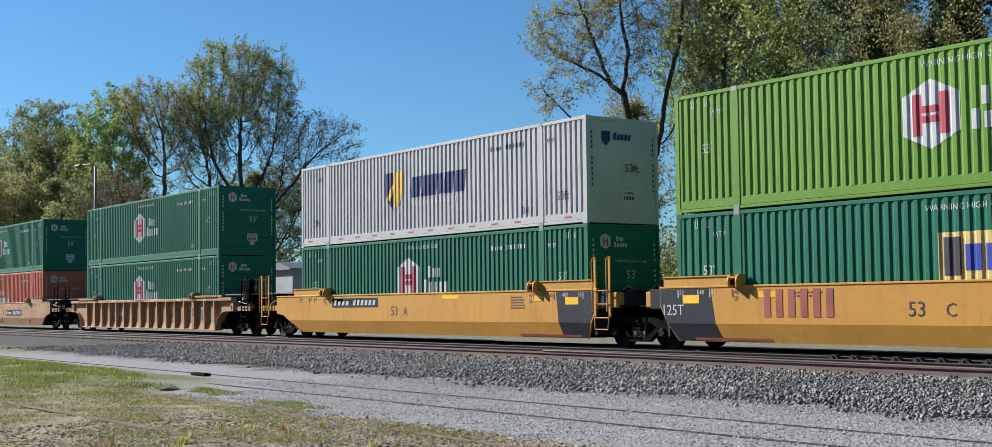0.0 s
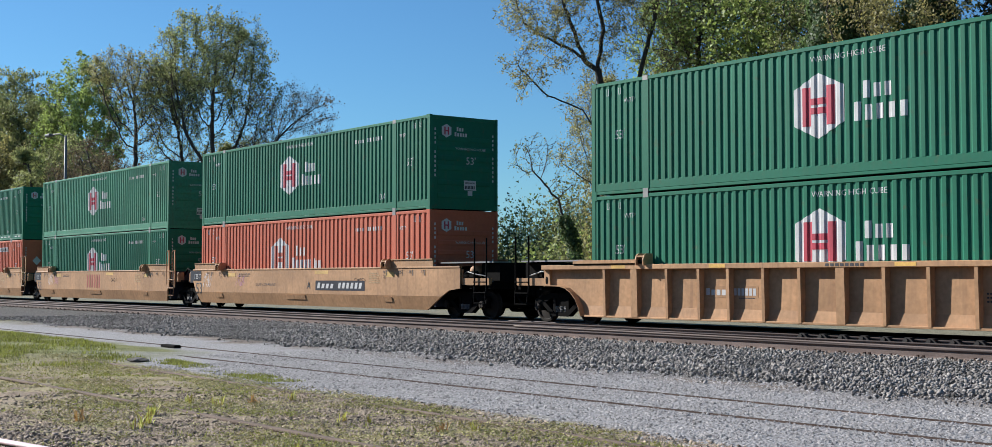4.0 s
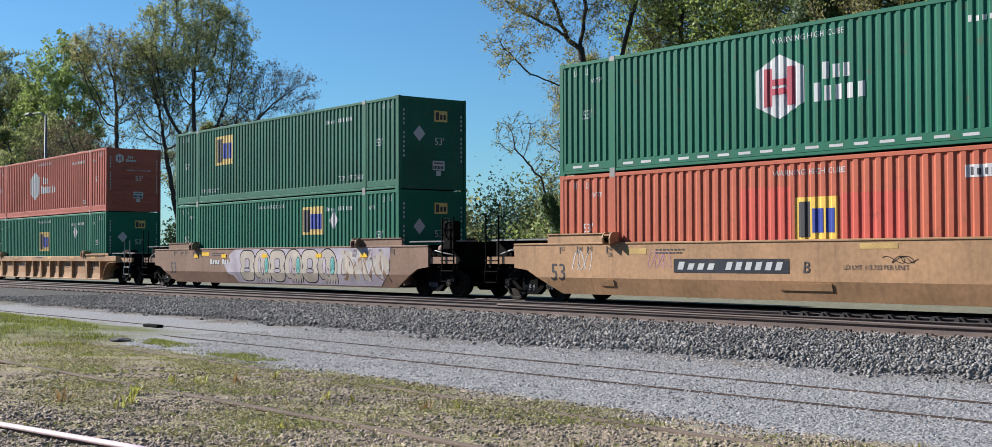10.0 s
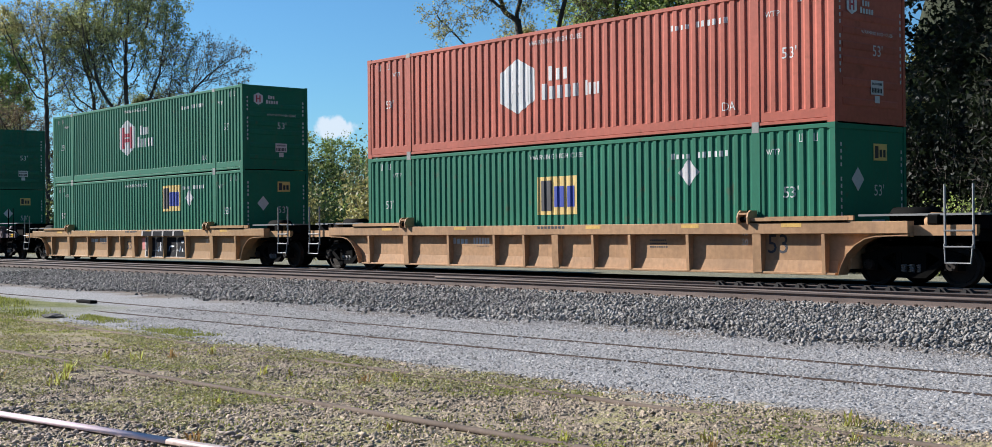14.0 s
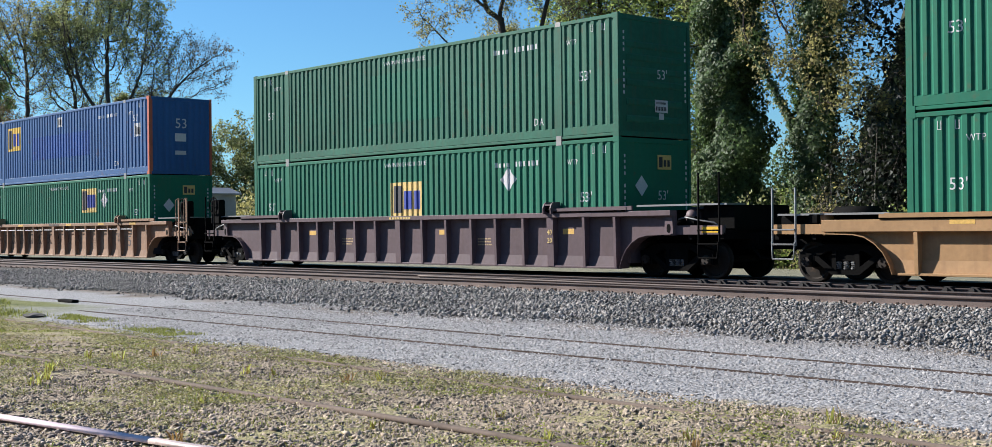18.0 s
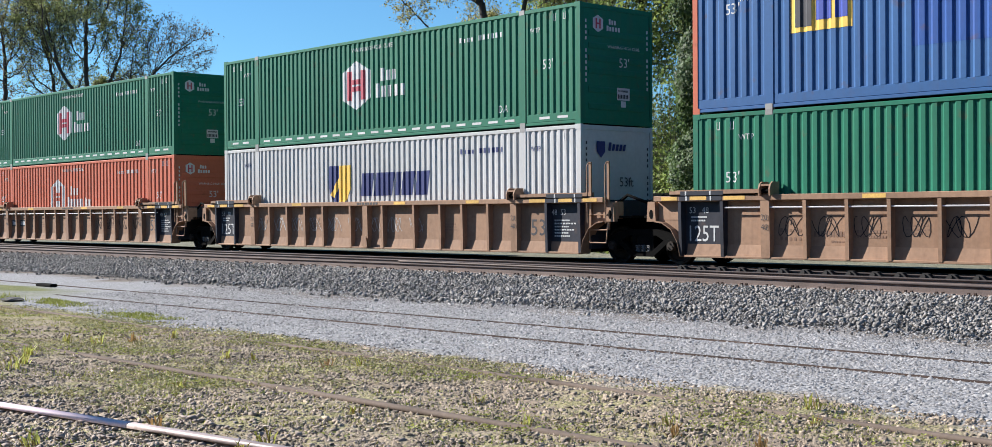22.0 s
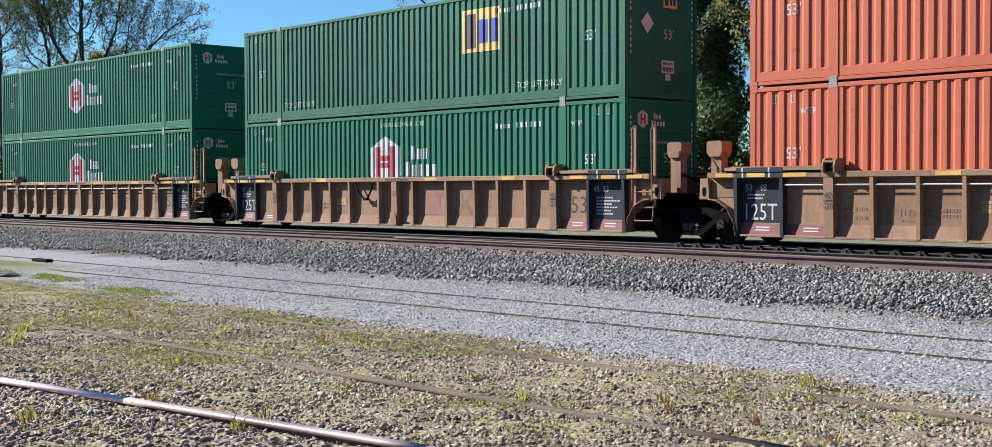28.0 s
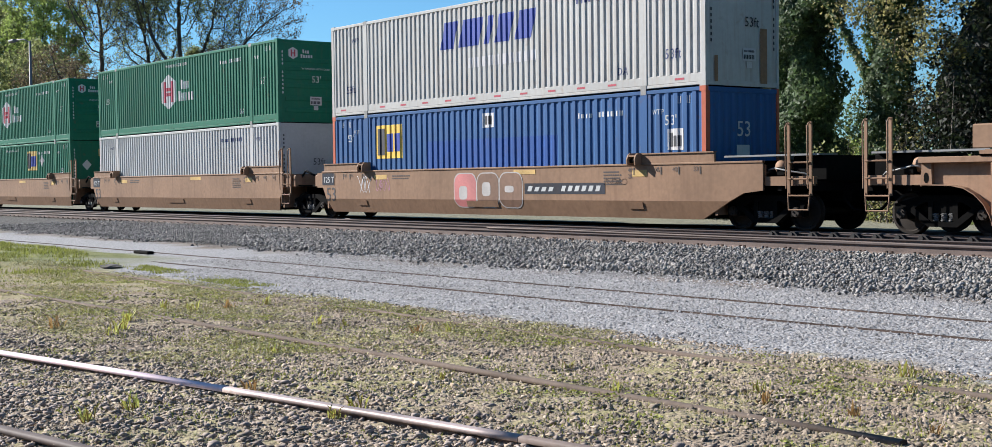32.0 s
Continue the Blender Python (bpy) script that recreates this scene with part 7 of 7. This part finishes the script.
        if key == "G":
            o, i, sl, ey, ln = bubble_letters(5.9, 12.7, 0.32, 1.4, 6)
            cloud = [(4.6, 0.9), (5.1, 1.0), (5.0, 1.25), (5.5, 1.46), (15.9, 1.46), (15.8, 0.64), (15.2, 0.24), (5.6, 0.24), (5.3, 0.5), (4.9, 0.55)]
            items += [("graffiti_cloud", polys(cloud), GRAF_MAUVE, 0.001), ("graffiti_outline", polys(*o), GRAF_BLACK, 0.0015), ("graffiti_fill", polys(*i), GRAF_BEIGE, 0.004),
                      ("graffiti_eye", polys(*[grow_ring(q, 0.025) for q in ey + sl]), GRAF_BLACK, 0.0066), ("graffiti_slot", polys(*sl), GRAF_MAUVE, 0.0095), ("graffiti_eye", polys(*[q for k, q in enumerate(ey) if k % 3 != 1]), GRAF_MAUVE, 0.0095),
                      ("graffiti_eye", polys(*ey[1::3]), GRAF_TEAL, 0.0095), ("eye_hatching", polys(*ln), GRAF_BLACK, 0.0115)]
            for lift2, m2, sd, w2 in ((0.002, GRAF_GREY, 7, 0.2), (0.003, GRAF_BEIGE, 8, 0.16), (0.004, BROWN_DK, 9, 0.07), (0.005, GRAF_GREY, 10, 0.05), (0.006, GRAF_BEIGE, 11, 0.12), (0.007, BROWN_DK, 12, 0.025)):
                items += [("graffiti_band", polys(*swoops(13.0, 15.7, 0.4, 1.4, 6, sd, w2)), m2, lift2)]
            items += [("number_marking", polys(*blocks(3.4, 0.9, 4.25, 1.1, 4, slant=0.04), *blocks(4.42, 0.9, 5.0, 1.1, 3, slant=0.04)), LETTER, 0.004), (*yellow_tags(2.0, 4.4, 7.6, 11.4, 14.2, z=1.15), 0.0135)]
        if key == "Q":
            slabs = [rounded(x0, 0.42, x1, 1.34, 0.28) for x0, x1 in ((6.75, 7.75), (7.8, 8.75), (8.8, 9.75))]
            items += [("graffiti_outline", polys(*[grow_ring(q, 0.03) for q in slabs]), GRAF_GREY, 0.002), ("graffiti_fill", polys(slabs[0]), GRAF_RED, 0.004), ("graffiti_fill", polys(*slabs[1:]), BROWN_DK, 0.004)]
            items += [("graffiti_slot", polys(*[rounded(q[10][0] + 0.22, 0.62 + 0.1 * k, q[10][0] + 0.6, 1.0 + 0.1 * (k % 2), 0.3) for k, q in enumerate(slabs)]), GRAF_GREY, 0.006)]
    else:
        pale = LOGO_CREAM if mat is PLUM else LETTER_DK
        if key != "J":
            items += [("size_marking", write("53", *((7.32, 0.5, 0.34) if key == "I" else (14.5, 0.6, 0.42))), pale)]
        for xm in (13.965, 1.935) if mat is BROWN_PALE else (13.965,):
            for word, zm, ym in zip(("20", "40") if key in "KLM" else ("40", "20"), (0.97, 0.77), (0.245, 0.24)):
                flat_mark("length_marking", write(word, xm, zm, 0.13), pale, car, -ym)
            if key in "NOP":
                flat_mark("length_marking", polys(rect(xm - 0.01, 0.925, xm + 0.2, 0.945)), pale, car, -0.243)
        if key in "NO":
            flat_mark("length_marking", write("20", 7.86, 1.0, 0.14), pale, car, -0.245)
        lift = -0.26 if shape == "low" else 0.0
        flat_mark("length_marking", polys(*blocks(7.6, 1.41 + lift, 8.6, 1.47 + lift, 8)), pale, car, -0.254)
        flat_mark("reflector_tag", polys(*[rect(xx, 1.4 + lift, xx + 0.5, 1.48 + lift) for xx in (1.0, 4.3, 9.3, 12.3, 15.0)]), OCHRE_TAG if key != "J" else PLUM, car, -0.253)
        faint = FADED_CREAM if mat is PLUM else BROWN_DK if mat is BROWN_PALE else LETTER_DK
        items += [fine_print(11.2, 0.85, 0.6, 3, faint, 5), fine_print(5.05, 0.85, 0.6, 3, faint, 6)]
        if key not in "JKLNO":
            x0 = 2.2 if key in "MNOP" else 4.0
            items += [("number_board", polys(rect(x0, 0.72, x0 + 0.74, 0.98), rect(x0 + 0.84, 0.72, x0 + 1.62, 0.98)), BLACK if key in "LMO" else mat, 0.001),
                      ("number_marking", polys(*blocks(x0 + 0.05, 0.77, x0 + 0.7, 0.93, 4), *blocks(x0 + 0.9, 0.77, x0 + 1.58, 0.93, 6)), LETTER, 0.004)]
        if key == "J":
            items += [yellow_tags(3.3, 9.6, 14.35, z=0.98, mat=OCHRE_TAG)]
        if left == "artic" or key in "KLMNOP":
            if left == "artic":
                items += [("load_panel", polys(rect(-0.16, 0.23, 0.89, 1.37)), BLACK, 0.001), ("load_marking", write("125T", -0.13, 0.52, 0.36, 0.85), LETTER, 0.005), ("length_marking", write("53   48", -0.06, 1.12, 0.14), LETTER, 0.005), (*fine_print(0.0, 1.02, 0.6, 2, LETTER, 7), 0.005)]
                end_paint(car, -0.2, 0.95, (-0.16, 1.0), key in "NO")
            if right == "artic":
                end_paint(car, 15.2, 16.4, (15.24, 14.2), key in "OP")
                items += [("end_panel_mark", polys(rect(15.15, 0.23, 16.3, 1.37)), BLACK, 0.001), (*fine_print(15.35, 0.95, 0.75, 6, LETTER, 8), 0.005), ("length_marking", write("48  53", 15.25, 1.1, 0.14), LETTER, 0.005)]
        if key == "I":
            # sprayed over the recessed sheets, the ribs and the top chord
            slabs = [rounded(9.02 + 0.84 * k, 0.46, 9.8 + 0.84 * k, 0.96, 0.12 + 0.1 * (k % 2)) for k in range(4)]
            flat_mark("graffiti_cloud", polys(rect(8.95, 0.23, 12.36, 0.99)), GRAF_GREY, car, -0.0775)
            flat_mark("graffiti_fill", polys(*slabs), GRAF_BLACK, car, -0.0795)
            flat_mark("graffiti_slot", polys(*[rounded(x0, z0, x0 + w, z0 + h, 0.4) for x0, z0, w, h in ((9.3, 0.7, 0.2, 0.08), (9.34, 0.4, 0.14, 0.08), (10.2, 0.3, 0.07, 0.5), (10.98, 0.6, 0.34, 0.06), (11.2, 0.36, 0.3, 0.05), (11.85, 0.74, 0.2, 0.1), (11.92, 0.26, 0.07, 0.3))]), GRAF_WHITE, car, -0.083)
            flat_mark("graffiti_band", polys(*[rect(9.2 + 0.84 * k, 0.4, 9.23 + 0.84 * k, 0.62, 0.05) for k in range(4)]), GRAF_BLUE, car, -0.085)
            flat_mark("graffiti_cloud", polys(rect(8.97, 1.02, 12.34, 1.215, 0.03)), GRAF_GREY, car, -0.2515)
            flat_mark("graffiti_fill", polys(*[rect(9.08 + 0.84 * k, 1.015, 9.8 + 0.84 * k, 1.19, 0.04) for k in range(4)]), GRAF_BLACK, car, -0.2535)
            skirt = lambda x0, x1, z0, z1, out: Shape().add([(x, -0.112 + (z - 0.22) * 0.146 - out, z) for x, z in ((x0, z0), (x1, z0), (x1, z1), (x0, z1))], [(0, 1, 2, 3)])
            part("graffiti_cloud", skirt(8.95, 12.36, 0.23, 0.458, 0.001), GRAF_GREY, car)
            for k in range(4):
                part("graffiti_fill", skirt(9.02 + 0.84 * k, 9.8 + 0.84 * k - 0.12 * (k % 2), 0.25, 0.455, 0.003), GRAF_BLACK, car)
            for xr in (9.5, 10.7):
                flat_mark("graffiti_edge", polys(rect(xr - 0.038, 0.24, xr + 0.038, 0.98)), GRAF_BLACK, car, -0.246)
            flat_mark("graffiti_edge", polys(rect(8.7, 0.5, 8.94, 0.95), rect(12.38, 0.5, 12.41, 0.95)), GRAF_RED, car, -0.0778)
        if key in "KNO":
            # faint stencilled lines in the panels, and a pale grid patch
            items += [("fine_print", polys(*blocks(2.3, 0.73, 2.85, 0.81, 5, 0.5), *blocks(2.3, 0.56, 2.85, 0.64, 5, 0.5)), BROWN_DK, 0.002),
                      ("load_marking", write("LMT 117000", 3.08, 0.64, 0.13) if key != "K" else polys(*blocks(3.1, 0.64, 3.85, 0.75, 9, 0.3)), BROWN_DK, 0.002),
                      ("fine_print", polys(*blocks(4.0, 0.72, 4.78, 0.78, 12, 0.25), *blocks(4.0, 0.62, 4.78, 0.68, 12, 0.25), *blocks(3.5, 0.53, 3.8, 0.57, 4, 0.25)), BROWN_DK, 0.002)]
            if key != "K":
                items += [("word_bars", polys(*[q for k in range(3) for q in blocks(5.1, 0.72 + 0.075 * k, 5.55, 0.785 + 0.075 * k, 7, 0.15)]), FADED_CREAM, 0.002)]
        if key == "N":
            bar = lambda x0, x1: [(x0, 0.72), (x0 + 0.07, 0.72), (x1 + 0.07, 1.06), (x1, 1.06)]
            items += [("logo_cross", polys(bar(6.12, 6.44)), LOGO_BLUE, 0.002), ("logo_cross", polys(bar(6.44, 6.12)), GRAF_PINK, 0.004), ("fine_print", polys(*blocks(6.6, 0.93, 6.8, 0.97, 4, 0.3), *blocks(6.6, 0.83, 6.82, 0.87, 4, 0.3)), faint, 0.002)]
        if key == "O":
            # a faded red panel with two strokes, a faded cross, and two slack straps on a hook
            items += [("logo_panel", polys(rect(8.9, 0.5, 9.98, 1.12)), RED_FADED, 0.001), ("logo_stroke", polys(rect(9.02, 0.98, 9.38, 1.1), rect(9.15, 0.55, 9.27, 0.98), rect(9.5, 0.98, 9.86, 1.1), rect(9.62, 0.55, 9.74, 0.98)), PINK_FADED, 0.003),
                      ("logo_cross", polys([(10.3, 0.52), (10.48, 0.52), (11.1, 1.12), (10.92, 1.12)]), PLUM_FADED, 0.001), ("logo_cross", polys([(10.92, 0.52), (11.1, 0.52), (10.48, 1.12), (10.3, 1.12)]), PLUM_FADED, 0.003)]
            part("strap", Shape().tube([(6.12, -0.2, 1.34), (6.3, -0.2, 1.1), (6.52, -0.18, 0.92), (6.62, -0.17, 0.9)], 0.026, 6), SOOT, car, "slack black strap", smooth=True)
            part("strap", Shape().tube([(6.98, -0.2, 1.34), (6.86, -0.2, 1.12), (6.72, -0.18, 0.95), (6.56, -0.17, 0.88)], 0.026, 6), SOOT, car, "slack black strap", smooth=True)
            part("buckle", Shape().box(6.52, 6.68, -0.22, -0.12, 0.86, 0.94, 0.02), SOOT, car)
        if key in "LO":
            part("loose_plate", Shape().prism_y([(7.87, 0.24), (8.12, 0.22), (8.07, 0.52), (7.84, 0.54)], -0.29, -0.27), mat, car, "bent steel plate on the middle rib")
        if key in "KLM":
            rnd = random.Random(key)
            for k in range(5 if key == "M" else 9):
                cx, cz, p0, p1, rx = (10.45 if key == "M" else 2.4) + k * (0.72 if key == "M" else 0.95) + rnd.uniform(-0.1, 0.1), 0.85, rnd.uniform(0, 6), rnd.uniform(0, 6), rnd.uniform(0.14, 0.22)
                pts = [(cx + rx * math.sin(q * 1.9 + p0) + 0.05 * (q - 2.5), -0.08, cz + 0.2 * math.sin(q * 3.1 + p1)) for q in (j * 0.25 for j in range(34))]
                part("graffiti_scrawl", flatten(Shape().tube(pts, 0.009, 3), -0.0745), GRAF_GREY if key == "L" else GRAF_BLACK, car, "thin spray scrawl")
        if key == "P":
            part("equipment_box", Shape().box(-1.02, -0.3, 0.45, 1.05, 1.64, 2.12, 0.03), mat, car, "brown steel equipment box")
        if key == "J":
            part("reflector_tag", Shape().box(CL + 2.5, CL + 2.95, -0.066, -0.06, 1.0, 1.13), SAFETY, car)
        if key in "KMNP":
            part("pipe", Shape().tube([(1.0, -0.2, 1.235), (8.0, -0.2, 1.235), (15.3, -0.2, 1.235)], 0.016, 6), LOGO_GREY, car, "thin pale pipe under the top chord")
    car_marks(car, style, items)

# ================= small things on the ground =================
WEED = material("weed_leaves", (0.4, 0.4, 0.1), 0.7, island=0.5, fade=0.2, translucent=0.3)
WEED_RED = material("reddish_weed_leaves", (0.34, 0.21, 0.08), 0.7, island=0.5, fade=0.2, translucent=0.3)
for i, (x, y, h) in enumerate(((-4.93, 7.34, 0.17), (-3.75, 5.85, 0.12), (-7.29, 3.05, 0.16), (-6.48, 4.1, 0.16), (-6.3, 3.84, 0.13), (-7.44, 3.9, 0.13), (-7.09, 2.69, 0.16), (-11.11, 4.49, 0.2), (-11.4, 4.7, 0.18),
                               (-11.9, 4.25, 0.2), (-12.0, 5.0, 0.18), (-12.95, 5.78, 0.16), (-12.5, 5.89, 0.16), (-12.46, 6.3, 0.16), (-12.56, 6.8, 0.14), (-10.58, 6.26, 0.14), (-10.26, 6.37, 0.12), (-9.21, 6.45, 0.14),
                               (-9.1, 6.71, 0.13), (-8.97, 4.91, 0.13), (-7.01, 5.11, 0.1), (-4.93, 5.94, 0.12), (-5.25, 6.26, 0.11), (-6.86, 6.12, 0.1), (-5.86, 5.6, 0.12), (-4.34, 5.98, 0.12), (-4.6, 6.9, 0.1))):
    r = np.random.default_rng(300 + i)
    z = float(ground_z(np.array([x]), np.array([y]))[0])
    wd = thing("weed", "small reddish spring weed among the stones" if i % 4 == 1 else "small yellow-green weed among the stones", "weed", "weeds", pose(x, y, z))
    st, bl = Shape(), Shape()
    for k in range(16):
        a, l = r.uniform(0, 6.283), h * r.uniform(0.3, 1.0)
        out, wide = l * r.uniform(0.2, 0.75), h * r.uniform(0.03, 0.06)
        ca, sa = math.cos(a), math.sin(a)
        foot = Vector((r.normal(0, h * 0.16), r.normal(0, h * 0.16), -0.01))
        mid, tip, w = foot + Vector((ca * out * 0.5, sa * out * 0.5, l * 0.65)), foot + Vector((ca * out, sa * out, l * r.uniform(0.7, 1.0))), Vector((-sa, ca, 0)) * wide
        bl.add([foot + w * 0.3, foot - w * 0.3, mid - w, mid + w, tip], [(0, 1, 2, 3), (3, 2, 4)])
        if k % 3 == 0:
            st.tube([foot, mid, mid.lerp(tip, 0.9)], [0.004, 0.003, 0.002], 3, cap=False)
    tagged(part("stem", st.mesh("stem", WEED_RED, False, False), None, wd), kind="stuff")
    tagged(part("leaves", bl.mesh("leaves", WEED_RED if i % 4 == 1 else WEED, False, False), None, wd), kind="stuff")

ROCK = material("dark_rock", (0.07, 0.062, 0.055), 0.9, fade=0.3, scale=8, bump=0.5, bump_scale=30)


def lump(name, label, x, y, size, flat, mat, seed):
    bm = bmesh.new()
    bmesh.ops.create_icosphere(bm, subdivisions=2, radius=1)
    r = random.Random(seed)
    for v in bm.verts:
        k = 1 + 0.28 * noise.noise(v.co * 1.7 + Vector((seed, 0, 0))) + r.uniform(-0.05, 0.05)
        v.co = Vector((v.co.x * size * k, v.co.y * size * 0.7 * k, (v.co.z * k + 0.7) * size * flat))
    me = bpy.data.meshes.new(name)
    bm.to_mesh(me)
    bm.free()
    me.materials.append(mat)
    ob = new(name, me)
    ob.location = (x, y, float(ground_z(np.array([x]), np.array([y]))[0]))
    return tagged(ob, label, name.replace("_", " "))


lump("rock", "dark angular rock on the ballast shoulder", -8.7, 14.9, 0.1, 0.45, ROCK, 3)
lump("dirt_clump", "dark clump of dirt at the grass edge", -20.1, 8.1, 0.24, 0.16, ROCK, 5)
old_tie = new("tie_fragment", Shape().box(-0.32, 0.32, -0.07, 0.07, 0, 0.06, 0.015).mesh("tie_fragment", SOOT))
old_tie.location = (-23.7, 10.2, YARD_Z + 0.0)
tagged(old_tie, "broken piece of dark timber on the gravel", "timber")


# ================= what moves =================
def run_at(t):
    xs = [r[0] for r in RUN]
    return float(np.interp(t, xs, [r[1] for r in RUN]))


def motions():
    for ob, x, z in MOVING:
        walk(ob, [(t, pose(x + s, NEAR_FACE, z)) for t, s in RUN])
    start = {car.name: x for car, x, z in MOVING}
    for w, lx, car, cx in WHEELS:
        rows = []
        for f in range(0, 961):
            t = f / 30
            px = start[car.name] + cx + run_at(t)
            if -82 < px < -2:
                rows.append((t, lx, math.degrees(run_at(t) / 0.42)))
        if not rows:
            continue
        if rows[0][0] > 0:
            rows.insert(0, (0.0, lx, rows[0][2]))
        if rows[-1][0] < 32:
            rows.append((32.0, lx, rows[-1][2]))
        walk(w, [(t, pose(lx_, 0, 0, 0, a, 0)) for t, lx_, a in rows])


motions()
